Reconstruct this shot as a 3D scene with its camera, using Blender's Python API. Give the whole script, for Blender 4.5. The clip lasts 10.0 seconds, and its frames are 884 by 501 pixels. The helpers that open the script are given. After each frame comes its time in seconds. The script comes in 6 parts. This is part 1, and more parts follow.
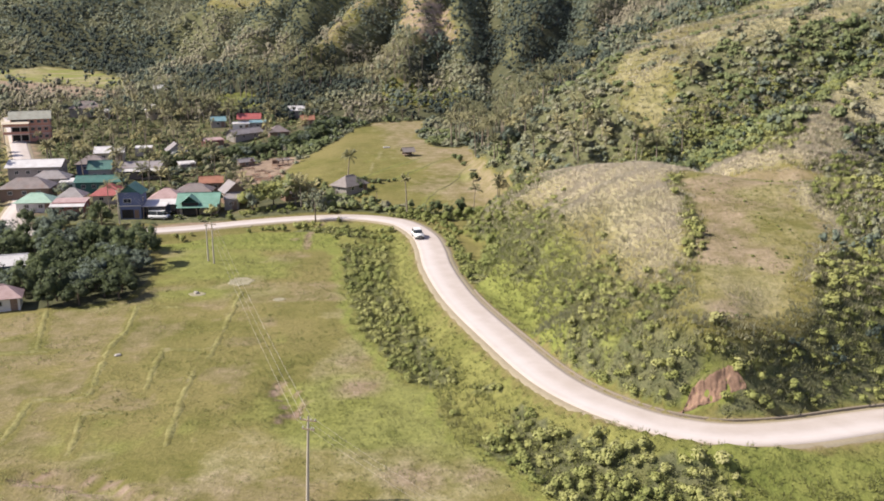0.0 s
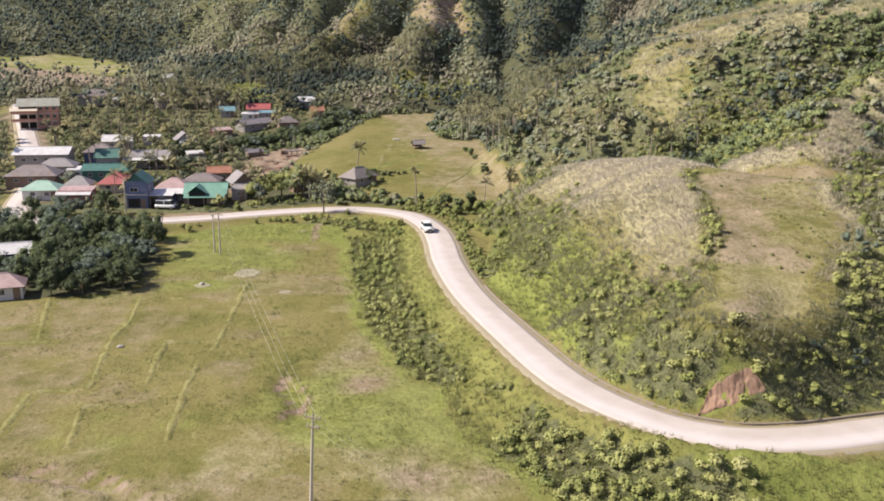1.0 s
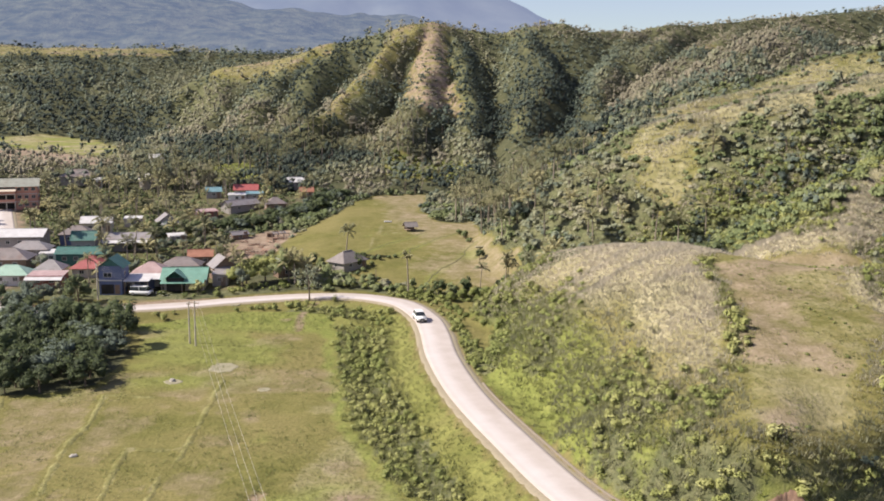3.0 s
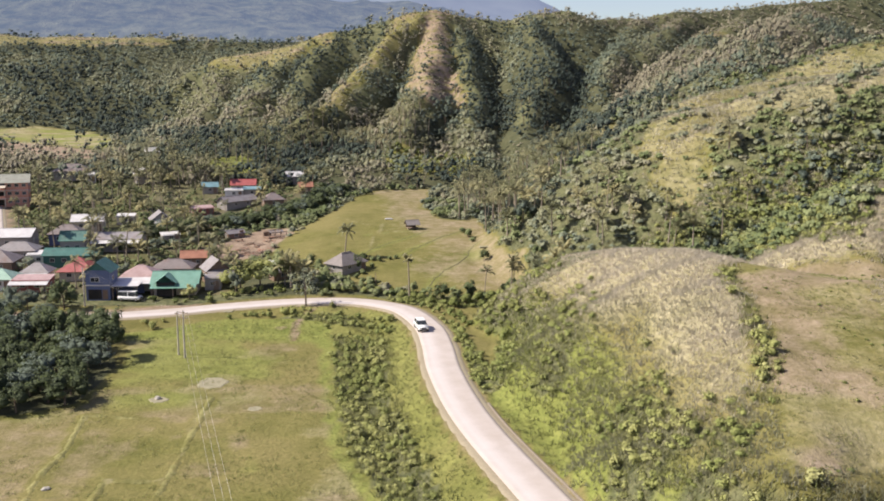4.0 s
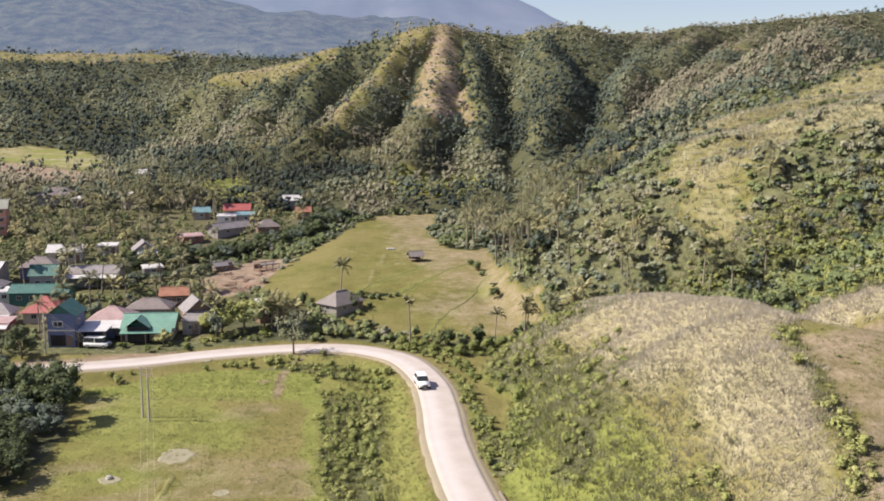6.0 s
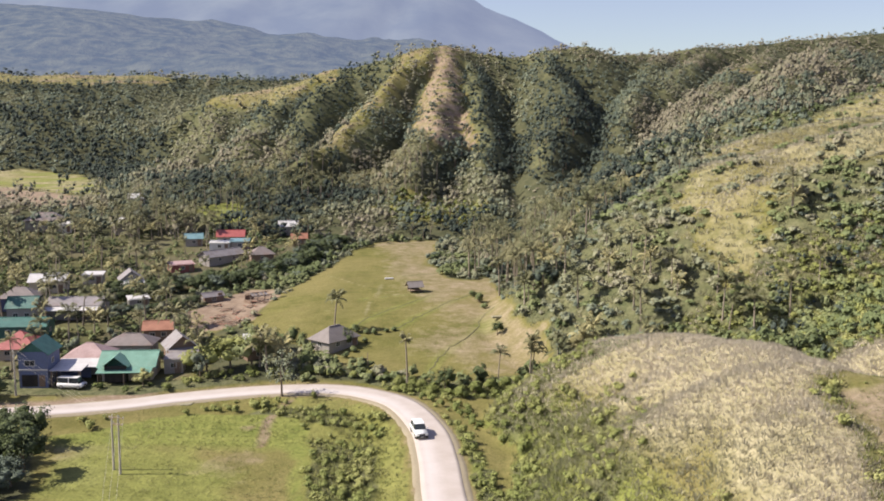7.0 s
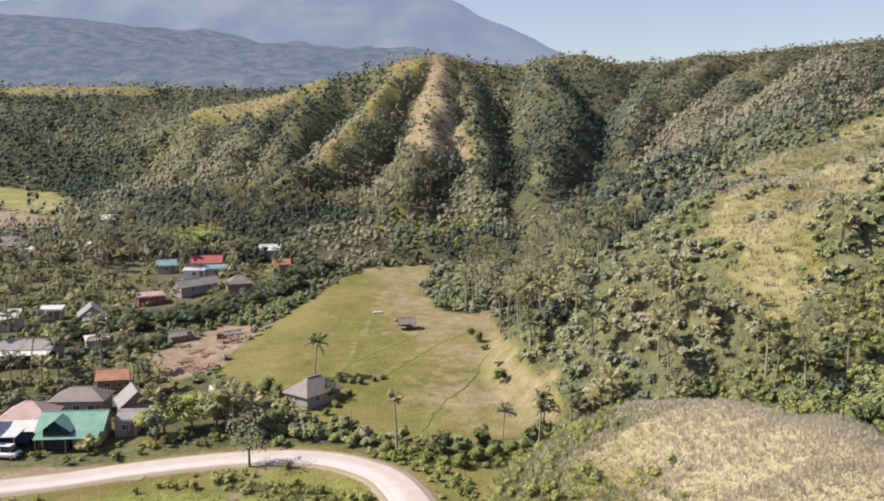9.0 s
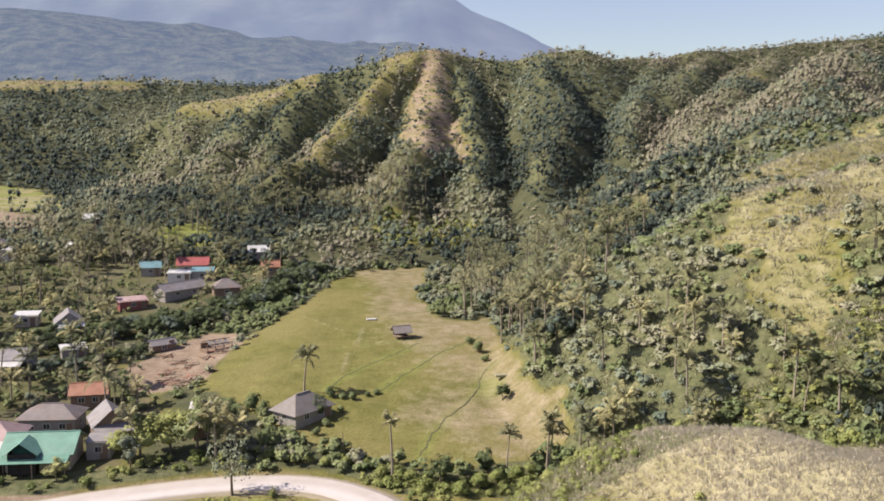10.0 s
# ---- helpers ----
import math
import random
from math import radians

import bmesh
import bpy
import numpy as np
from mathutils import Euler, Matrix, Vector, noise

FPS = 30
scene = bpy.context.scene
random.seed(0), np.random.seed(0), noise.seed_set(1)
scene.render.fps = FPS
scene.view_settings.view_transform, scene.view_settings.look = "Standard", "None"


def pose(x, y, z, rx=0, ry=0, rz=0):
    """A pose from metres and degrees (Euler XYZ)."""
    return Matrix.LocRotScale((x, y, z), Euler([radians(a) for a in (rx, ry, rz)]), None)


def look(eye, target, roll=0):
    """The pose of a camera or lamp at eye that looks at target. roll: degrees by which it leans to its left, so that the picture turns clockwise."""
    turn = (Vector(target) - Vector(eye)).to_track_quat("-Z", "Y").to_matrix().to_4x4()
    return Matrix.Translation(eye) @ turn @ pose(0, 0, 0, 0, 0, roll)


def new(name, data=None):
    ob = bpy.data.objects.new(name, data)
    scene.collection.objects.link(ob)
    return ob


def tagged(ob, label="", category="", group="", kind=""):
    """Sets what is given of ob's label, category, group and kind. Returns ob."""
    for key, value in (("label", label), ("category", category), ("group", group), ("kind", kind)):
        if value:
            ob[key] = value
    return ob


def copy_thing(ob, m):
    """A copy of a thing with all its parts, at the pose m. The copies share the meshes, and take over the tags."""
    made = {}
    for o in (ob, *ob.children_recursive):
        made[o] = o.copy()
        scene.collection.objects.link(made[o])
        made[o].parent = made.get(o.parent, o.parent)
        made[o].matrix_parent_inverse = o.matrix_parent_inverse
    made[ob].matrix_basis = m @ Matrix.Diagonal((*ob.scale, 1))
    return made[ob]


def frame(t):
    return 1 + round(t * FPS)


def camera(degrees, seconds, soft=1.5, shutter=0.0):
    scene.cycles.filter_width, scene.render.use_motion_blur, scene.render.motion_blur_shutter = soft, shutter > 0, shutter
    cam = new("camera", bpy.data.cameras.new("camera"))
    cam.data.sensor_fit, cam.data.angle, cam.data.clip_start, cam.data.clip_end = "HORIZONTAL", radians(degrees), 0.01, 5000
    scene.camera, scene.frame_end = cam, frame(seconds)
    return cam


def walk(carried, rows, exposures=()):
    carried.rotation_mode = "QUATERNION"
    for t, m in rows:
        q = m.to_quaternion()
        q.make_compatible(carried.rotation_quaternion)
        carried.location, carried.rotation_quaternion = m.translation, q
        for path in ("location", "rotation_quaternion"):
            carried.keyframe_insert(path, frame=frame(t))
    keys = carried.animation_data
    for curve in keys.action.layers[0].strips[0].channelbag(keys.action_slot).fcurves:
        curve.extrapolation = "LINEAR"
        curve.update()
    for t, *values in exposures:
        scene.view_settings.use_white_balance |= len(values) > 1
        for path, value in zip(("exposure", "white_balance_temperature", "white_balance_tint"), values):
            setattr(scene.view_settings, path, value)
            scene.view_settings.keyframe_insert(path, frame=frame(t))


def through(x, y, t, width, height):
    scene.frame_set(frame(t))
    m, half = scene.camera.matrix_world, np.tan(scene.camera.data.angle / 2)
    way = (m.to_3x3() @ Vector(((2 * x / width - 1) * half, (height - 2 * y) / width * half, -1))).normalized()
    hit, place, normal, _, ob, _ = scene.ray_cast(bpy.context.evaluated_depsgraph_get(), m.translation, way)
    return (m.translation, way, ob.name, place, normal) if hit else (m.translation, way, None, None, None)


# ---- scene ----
cam = camera(52.0, 10.0, soft=1.8)
PATH = [
    (0, (0.0, 0.0, 43.931), (0.0, 1.943, 43.458), -0.4),
    (0.5, (-0.115, 1.091, 43.531), (-0.129, 3.024, 43.018), 0.4),
    (1, (-0.291, 2.812, 43.248), (-0.309, 4.752, 42.762), 0.3),
    (1.5, (-0.427, 5.187, 42.653), (-0.434, 7.142, 42.232), 0.4),
    (2, (-0.559, 8.172, 42.731), (-0.559, 10.135, 42.35), -0.6),
    (2.5, (-0.76, 11.036, 41.94), (-0.759, 13.007, 41.598), 0.2),
    (2.7, (-0.794, 12.416, 41.995), (-0.792, 14.39, 41.677), 0.4),
    (3.8, (-0.504, 22.297, 43.944), (-0.514, 24.272, 43.633), 0.4),
    (4, (-0.571, 24.089, 44.126), (-0.58, 26.059, 43.784), 0.3),
    (4.5, (-0.824, 28.495, 43.653), (-0.843, 30.469, 43.331), 0.6),
    (5, (-0.695, 33.38, 43.421), (-0.728, 35.356, 43.116), 0.7),
    (5.5, (-0.242, 39.121, 45.183), (-0.27, 41.097, 44.871), -0.0),
    (6.8, (0.624, 53.661, 45.377), (0.587, 55.641, 45.098), 0.5),
    (7, (0.641, 55.832, 45.776), (0.603, 57.815, 45.512), 0.2),
    (7.5, (0.559, 61.199, 46.63), (0.529, 63.182, 46.372), -0.2),
    (8, (0.103, 66.351, 45.847), (0.077, 68.337, 45.611), -0.2),
    (8.5, (0.075, 72.127, 46.747), (0.053, 74.111, 46.494), 0.0),
    (9, (0.202, 77.924, 48.069), (0.177, 79.908, 47.822), -0.1),
    (9.5, (-0.383, 83.293, 49.004), (-0.397, 85.277, 48.749), -0.3),
    (10, (-0.913, 88.507, 48.488), (-0.922, 90.491, 48.232), 0.1),
]
walk(cam, [(t, look(eye, target, roll)) for t, eye, target, roll in PATH])

# ---- sky and sun ----
SUN_HEIGHT, SUN_TURN, SUN_POWER, SKY_POWER = 44.0, 183.0, 4.5, 0.082
world = bpy.data.worlds.new("sky")
scene.world = world
world.use_nodes = True
sky = world.node_tree.nodes.new("ShaderNodeTexSky")
sky.sky_type, sky.sun_disc = "NISHITA", False
sky.sun_elevation, sky.sun_rotation = radians(SUN_HEIGHT), radians(90 - SUN_TURN)
sky.air_density, sky.dust_density, sky.ozone_density = 1.0, 0.7, 1.5
back = world.node_tree.nodes["Background"]
back.inputs["Strength"].default_value = SKY_POWER
pale = world.node_tree.nodes.new("ShaderNodeHueSaturation")
pale.inputs["Hue"].default_value = 0.53
pale.inputs["Saturation"].default_value = 0.84
pale.inputs["Value"].default_value = 1.06
world.node_tree.links.new(sky.outputs[0], pale.inputs["Color"])
world.node_tree.links.new(pale.outputs[0], back.inputs["Color"])
sun = new("sun", bpy.data.lights.new("sun", "SUN"))
sun.data.energy, sun.data.angle, sun.data.color = SUN_POWER, radians(0.6), (1.0, 0.915, 0.79)
ray = Vector((math.cos(radians(SUN_TURN)) * math.cos(radians(SUN_HEIGHT)), math.sin(radians(SUN_TURN)) * math.cos(radians(SUN_HEIGHT)), math.sin(radians(SUN_HEIGHT))))
sun.matrix_world = look(ray * 500, (0, 0, 0))
scene.view_settings.exposure = 0.7


# ---- materials ----
class Nodes:
    """A short way to write node trees."""

    def __init__(self, name):
        self.m = bpy.data.materials.new(name)
        self.m.use_nodes = True
        self.t = self.m.node_tree
        self.b = self.t.nodes["Principled BSDF"]

    def node(self, kind, **inputs):
        n = self.t.nodes.new(kind)
        for key, value in inputs.items():
            self.put(n, key.replace("_", " "), value)
        return n

    def put(self, n, key, value):
        socket = n.inputs[int(key[1:])] if key[0] == "i" and key[1:].isdigit() else n.inputs[key]
        if isinstance(value, bpy.types.NodeSocket):
            self.t.links.new(value, socket)
        else:
            socket.default_value = value

    def coords(self, which="Object"):
        return self.node("ShaderNodeTexCoord").outputs[which]

    def noise(self, size, detail=4.0, where=None, rough=0.6):
        n = self.node("ShaderNodeTexNoise", Scale=1.0 / size, Detail=detail, Roughness=rough)
        self.put(n, "Vector", where or self.coords())
        return n.outputs["Fac"]

    def mix(self, fac, a, b, mode="MIX"):
        n = self.t.nodes.new("ShaderNodeMix")
        n.data_type, n.blend_type = "RGBA", mode
        for key, value in ((0, fac), (6, a), (7, b)):
            if isinstance(value, bpy.types.NodeSocket):
                self.t.links.new(value, n.inputs[key])
            else:
                n.inputs[key].default_value = value if key == 0 else (*value[:3], 1)
        return n.outputs[2]

    def ramp(self, fac, *stops):
        n = self.node("ShaderNodeValToRGB", Fac=fac)
        e = n.color_ramp.elements
        while len(e) < len(stops):
            e.new(0.5)
        for s, (at, c) in zip(e, stops):
            s.position = at
            s.color = (c, c, c, 1) if isinstance(c, (int, float)) else (*c, 1)
        return n.outputs["Color"]

    def math(self, op, a, b=0.0):
        n = self.t.nodes.new("ShaderNodeMath")
        n.operation = op
        for k, v in enumerate((a, b)):
            if isinstance(v, bpy.types.NodeSocket):
                self.t.links.new(v, n.inputs[k])
            else:
                n.inputs[k].default_value = v
        return n.outputs[0]

    def attr(self, name, out="Fac"):
        n = self.t.nodes.new("ShaderNodeAttribute")
        n.attribute_name = name
        return n.outputs[out]

    def bump(self, height, strength=0.4, distance=0.1):
        n = self.node("ShaderNodeBump", Strength=strength, Distance=distance, Height=height)
        self.put(self.b, "Normal", n.outputs[0])

    def done(self, color, roughness=0.8, metal=0.0, spec=0.3):
        self.put(self.b, "Base Color", color if isinstance(color, bpy.types.NodeSocket) else (*color, 1))
        self.put(self.b, "Roughness", roughness)
        self.put(self.b, "Metallic", metal)
        self.put(self.b, "Specular IOR Level", spec)
        return self.m


def worn(name, color, size=0.8, spread=0.25, roughness=0.75, metal=0.0, bump=0.15, dirt=(0.16, 0.12, 0.08), dirty=0.25):
    """A paint, plaster or wood with blotches, grime and a little relief."""
    n = Nodes(name)
    big, small = n.noise(size * 3, 3), n.noise(size * 0.25, 4)
    dark, light = [c * (1 - spread) for c in color], [min(1, c * (1 + spread)) for c in color]
    c = n.mix(small, dark, light)
    c = n.mix(n.math("MULTIPLY", n.ramp(big, (0.45, 0.0), (0.75, 1.0)), dirty), c, dirt)
    if bump:
        n.bump(small, bump, 0.03)
    return n.done(c, roughness, metal)


def sheet_roof(name, color, rust=0.2, roughness=0.5):
    """Corrugated iron: ribs as relief, faded and rusted in patches, each sheet a little different."""
    n = Nodes(name)
    own = n.coords()
    wave = n.node("ShaderNodeTexWave", Scale=2.2, Distortion=0.3)
    n.put(wave, "Vector", own)
    patch, fine = n.noise(2.5, 4, own), n.noise(0.35, 4, own)
    c = n.mix(fine, [v * 0.75 for v in color], [min(1, v * 1.18) for v in color])
    sheets = n.node("ShaderNodeTexVoronoi", Scale=0.7)
    n.put(sheets, "Vector", own)
    c = n.mix(0.22, c, sheets.outputs["Distance"], "SOFT_LIGHT")
    c = n.mix(n.math("MULTIPLY", n.ramp(patch, (0.5, 0.0), (0.72, 1.0)), rust), c, (0.19, 0.09, 0.05))
    n.bump(wave.outputs["Fac"], 0.35, 0.04)
    return n.done(c, roughness, 0.0, 0.4)


def foliage(name, shades, through=0.19, roughness=0.65, gap_mottle=0.22, relief=0.4):
    """Leaves: the shade follows each plant's own tint, with a difference from leaf to leaf."""
    n = Nodes(name)
    tint = n.attr("tint")
    leaf = n.node("ShaderNodeNewGeometry").outputs["Random Per Island"]
    f = n.math("ADD", n.math("MULTIPLY", tint, 0.8), n.math("MULTIPLY", leaf, 0.2))
    c = n.ramp(f, *[(k / (len(shades) - 1), s) for k, s in enumerate(shades)])
    # Random dark spots painted in for the shaded gaps between leaves.
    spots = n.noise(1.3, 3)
    c = n.mix(n.math("MULTIPLY", n.ramp(spots, (0.4, 0.0), (0.7, 1.0)), gap_mottle), c, [v * 0.8 for v in shades[0]])
    turn = n.node("ShaderNodeVectorTransform", Vector=n.attr("soft", "Vector"))
    turn.vector_type, turn.convert_from, turn.convert_to = "NORMAL", "OBJECT", "WORLD"
    tex = n.math("ADD", n.noise(0.45, 3, None, 0.7), n.math("MULTIPLY", n.noise(1.6, 2), 1.6))
    ruffle = n.node("ShaderNodeBump", Strength=0.5, Distance=relief, Height=tex, Normal=turn.outputs[0])
    n.put(n.b, "Normal", ruffle.outputs[0])
    n.done(c, roughness, 0.0, 0.2)
    other = n.t.nodes.new("ShaderNodeVectorMath")
    other.operation = "SCALE"
    n.put(other, "i0", turn.outputs[0])
    n.put(other, "Scale", -1.0)
    t = n.node("ShaderNodeBsdfTranslucent", Color=c, Normal=other.outputs[0])
    m = n.node("ShaderNodeMixShader", Fac=through)
    n.t.links.new(n.b.outputs[0], m.inputs[1])
    n.t.links.new(t.outputs[0], m.inputs[2])
    n.t.links.new(m.outputs[0], n.t.nodes["Material Output"].inputs[0])
    return n.m


def ground_material():
    """Soil and short growth; the plan's own cover (dry grass, lush grass, bare soil) is laid on the mesh."""
    n = Nodes("ground")
    where = n.coords()
    parts = n.node("ShaderNodeSeparateColor", Color=n.attr("cover", "Color"))
    dry, lush, soil = (parts.outputs[k] for k in range(3))
    wide, mid, fine = n.noise(16, 4, where), n.noise(3.2, 5, where, 0.7), n.noise(0.55, 4, where, 0.7)
    grass = n.mix(n.ramp(mid, (0.3, 0.0), (0.7, 1.0)), (0.115, 0.113, 0.032), (0.218, 0.196, 0.068))
    grass = n.mix(n.ramp(wide, (0.38, 0.0), (0.62, 0.75)), grass, (0.255, 0.212, 0.09))
    grass = n.mix(n.ramp(fine, (0.3, 0.55), (0.6, 0.0)), grass, (0.09, 0.10, 0.03))
    straw = n.mix(n.ramp(mid, (0.3, 0.0), (0.7, 1.0)), (0.31, 0.275, 0.16), (0.46, 0.405, 0.27))
    straw = n.mix(n.ramp(fine, (0.32, 0.6), (0.6, 0.0)), straw, (0.18, 0.165, 0.09))
    green = n.mix(n.ramp(mid, (0.3, 0.0), (0.7, 1.0)), (0.155, 0.18, 0.045), (0.265, 0.272, 0.08))
    green = n.mix(n.ramp(fine, (0.32, 0.5), (0.55, 0.0)), green, (0.075, 0.09, 0.03))
    earth = n.mix(n.ramp(mid, (0.3, 0.0), (0.7, 1.0)), (0.215, 0.16, 0.118), (0.36, 0.28, 0.215))
    earth = n.mix(n.ramp(fine, (0.35, 0.4), (0.6, 0.0)), earth, (0.16, 0.10, 0.06))
    jag = n.math("MULTIPLY", n.math("SUBTRACT", mid, 0.5), 0.5)
    olive = n.mix(n.ramp(mid, (0.3, 0.0), (0.7, 1.0)), (0.105, 0.115, 0.055), (0.205, 0.195, 0.105))
    olive = n.mix(n.ramp(n.noise(1.1, 4, where, 0.7), (0.35, 0.7), (0.62, 0.0)), olive, (0.05, 0.06, 0.03))
    c = n.mix(n.ramp(n.math("ADD", dry, jag), (0.3, 0.0), (0.7, 1.0)), grass, straw)
    c = n.mix(n.ramp(n.math("ADD", lush, jag), (0.3, 0.0), (0.7, 1.0)), c, green)
    c = n.mix(n.ramp(n.math("ADD", soil, jag), (0.3, 0.0), (0.7, 1.0)), c, earth)
    litter = n.mix(n.ramp(mid, (0.3, 0.0), (0.7, 1.0)), (0.055, 0.062, 0.034), (0.115, 0.112, 0.062))
    c = n.mix(n.ramp(n.math("ADD", n.attr("cover", "Alpha"), jag), (0.3, 0.0), (0.7, 1.0)), c, litter)
    c = n.mix(n.ramp(n.math("ADD", n.attr("scrubby"), jag), (0.3, 0.0), (0.7, 1.0)), c, olive)
    n.bump(n.math("ADD", fine, n.math("MULTIPLY", mid, 1.5)), 0.7, 0.25)
    return n.done(c, 0.95, 0.0, 0.1)


def road_material():
    n = Nodes("concrete_road")
    along = n.attr("lane", "Color")
    lane = n.node("ShaderNodeSeparateColor", Color=along)
    fine, mid, big = n.noise(0.25, 4), n.noise(2.5, 5), n.noise(14, 4)
    c = n.mix(n.ramp(mid, (0.3, 0.0), (0.7, 1.0)), (0.445, 0.392, 0.37), (0.55, 0.498, 0.485))
    c = n.mix(n.math("MULTIPLY", n.ramp(big, (0.4, 0.0), (0.65, 1.0)), 0.3), c, (0.42, 0.355, 0.31))
    c = n.mix(n.math("MULTIPLY", lane.outputs[0], 0.55), c, (0.64, 0.595, 0.59))
    c = n.mix(n.math("MULTIPLY", lane.outputs[1], 0.5), c, (0.40, 0.335, 0.28))
    c = n.mix(n.math("MULTIPLY", fine, 0.25), c, (0.33, 0.28, 0.24))
    n.bump(fine, 0.3, 0.02)
    return n.done(c, 0.9, 0.0, 0.2)


M = {}
M["ground"], M["road"] = ground_material(), road_material()
M["shoulder"] = worn("gravel_shoulder", (0.30, 0.255, 0.18), 1.2, 0.3, 0.95, bump=0.5)
M["raw_earth"] = worn("raw_pink_earth", (0.30, 0.19, 0.135), 0.35, 0.45, 0.95, bump=1.0, dirt=(0.13, 0.08, 0.055), dirty=0.8)
M["damp"] = worn("damp_earth", (0.12, 0.11, 0.06), 0.6, 0.35, 0.9, bump=0.4)
M["kerb"] = worn("stained_kerb", (0.24, 0.20, 0.155), 0.8, 0.3, 0.9)
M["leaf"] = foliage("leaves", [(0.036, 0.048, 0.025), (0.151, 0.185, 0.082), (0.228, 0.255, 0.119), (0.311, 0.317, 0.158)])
# Extra blue here stands for distance haze, the darkest stop for gully shade.
M["dull"] = foliage("dull_hazed_leaves", [(0.032, 0.045, 0.040), (0.165, 0.202, 0.156), (0.285, 0.288, 0.182), (0.335, 0.292, 0.225)])
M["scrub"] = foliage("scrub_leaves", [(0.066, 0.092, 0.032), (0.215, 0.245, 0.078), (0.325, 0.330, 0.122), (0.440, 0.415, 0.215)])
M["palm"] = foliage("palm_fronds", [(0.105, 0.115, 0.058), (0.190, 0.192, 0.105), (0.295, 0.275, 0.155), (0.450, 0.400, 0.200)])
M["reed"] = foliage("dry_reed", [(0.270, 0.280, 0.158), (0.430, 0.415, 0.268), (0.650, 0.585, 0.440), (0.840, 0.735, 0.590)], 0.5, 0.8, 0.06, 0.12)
M["bark"] = worn("bark", (0.17, 0.13, 0.10), 0.3, 0.35, 0.95, bump=0.5)
M["palm_bark"] = worn("palm_bark", (0.30, 0.25, 0.20), 0.25, 0.3, 0.95, bump=0.5)
M["white_roof"] = sheet_roof("white_sheet_roof", (0.58, 0.56, 0.56), 0.14)
M["grey_roof"] = sheet_roof("grey_sheet_roof", (0.27, 0.245, 0.245), 0.30)
M["brown_roof"] = sheet_roof("brown_sheet_roof", (0.215, 0.18, 0.172), 0.5)
M["pink_roof"] = sheet_roof("faded_pink_roof", (0.42, 0.29, 0.28), 0.30)
M["red_roof"] = sheet_roof("red_sheet_roof", (0.36, 0.095, 0.09), 0.2)
M["green_roof"] = sheet_roof("green_sheet_roof", (0.165, 0.315, 0.25), 0.15)
M["pale_green_roof"] = sheet_roof("pale_green_roof", (0.31, 0.45, 0.36), 0.1)
M["teal_roof"] = sheet_roof("teal_sheet_roof", (0.055, 0.15, 0.13), 0.15)
M["blue_roof"] = sheet_roof("blue_sheet_roof", (0.16, 0.28, 0.32), 0.1)
M["orange_roof"] = sheet_roof("rusted_roof", (0.34, 0.155, 0.10), 0.5)
M["thatch"] = worn("weathered_thatch", (0.25, 0.22, 0.21), 0.5, 0.35, 1.0, bump=0.8, dirt=(0.15, 0.13, 0.12), dirty=0.5)
M["white_wall"] = worn("white_plaster", (0.66, 0.63, 0.60), 1.5, 0.15)
M["grey_wall"] = worn("bare_block_wall", (0.32, 0.29, 0.27), 1.0, 0.25)
M["blue_wall"] = worn("blue_grey_paint", (0.13, 0.16, 0.27), 1.2, 0.2)
M["brown_wall"] = worn("brown_boards", (0.22, 0.15, 0.11), 0.8, 0.3)
M["pink_wall"] = worn("salmon_paint", (0.62, 0.30, 0.22), 1.6, 0.15)
M["maroon_wall"] = worn("maroon_paint", (0.30, 0.10, 0.09), 1.6, 0.2)
M["cream_wall"] = worn("cream_paint", (0.58, 0.50, 0.40), 1.6, 0.15)
M["wood"] = worn("weathered_wood", (0.28, 0.21, 0.16), 0.4, 0.3, 0.9, bump=0.4)
# Near-black paint in place of unlit insides; also the car grille.
M["dark"] = worn("painted_dark_inside", (0.03, 0.028, 0.027), 0.8, 0.2, 0.9)
M["trim"] = worn("painted_trim", (0.55, 0.53, 0.50), 0.5, 0.15)
M["pole"] = worn("concrete_pole", (0.50, 0.45, 0.38), 0.5, 0.2, 0.85)
M["steel"] = worn("galvanised_steel", (0.45, 0.45, 0.45), 0.3, 0.15, 0.45, 0.7)
M["wire"] = worn("bare_wire", (0.62, 0.58, 0.50), 0.5, 0.1, 0.5, 0.3, 0.0)
M["stone"] = worn("grey_stone", (0.38, 0.35, 0.31), 0.4, 0.3, 0.95, bump=0.6)
M["mud"] = worn("pale_dried_mud", (0.285, 0.26, 0.175), 0.7, 0.25, 0.9, bump=0.4)
M["paint_white"] = worn("white_car_paint", (0.80, 0.80, 0.80), 1.0, 0.05, 0.25, 0.0, 0.0, dirty=0.12)
M["tyre"] = worn("rubber", (0.025, 0.025, 0.025), 0.2, 0.2, 0.85)
M["lamp"] = worn("lamp_lens", (0.75, 0.75, 0.72), 0.1, 0.05, 0.15, 0.0, 0.0)
M["red_lamp"] = worn("red_lens", (0.45, 0.03, 0.02), 0.1, 0.05, 0.2, 0.0, 0.0)
g = Nodes("dark_glass")
g.put(g.b, "Transmission Weight", 0.0)
M["glass"] = g.done((0.035, 0.04, 0.045), 0.08, 0.0, 0.6)
far = Nodes("haze_glow_mountain")
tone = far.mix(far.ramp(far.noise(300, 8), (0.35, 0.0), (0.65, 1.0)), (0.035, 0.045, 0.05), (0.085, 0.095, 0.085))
# A blue glow stands in for the haze over the mountain.
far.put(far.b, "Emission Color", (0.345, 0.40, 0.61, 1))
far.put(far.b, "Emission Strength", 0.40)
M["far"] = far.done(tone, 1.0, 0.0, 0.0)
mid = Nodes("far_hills")
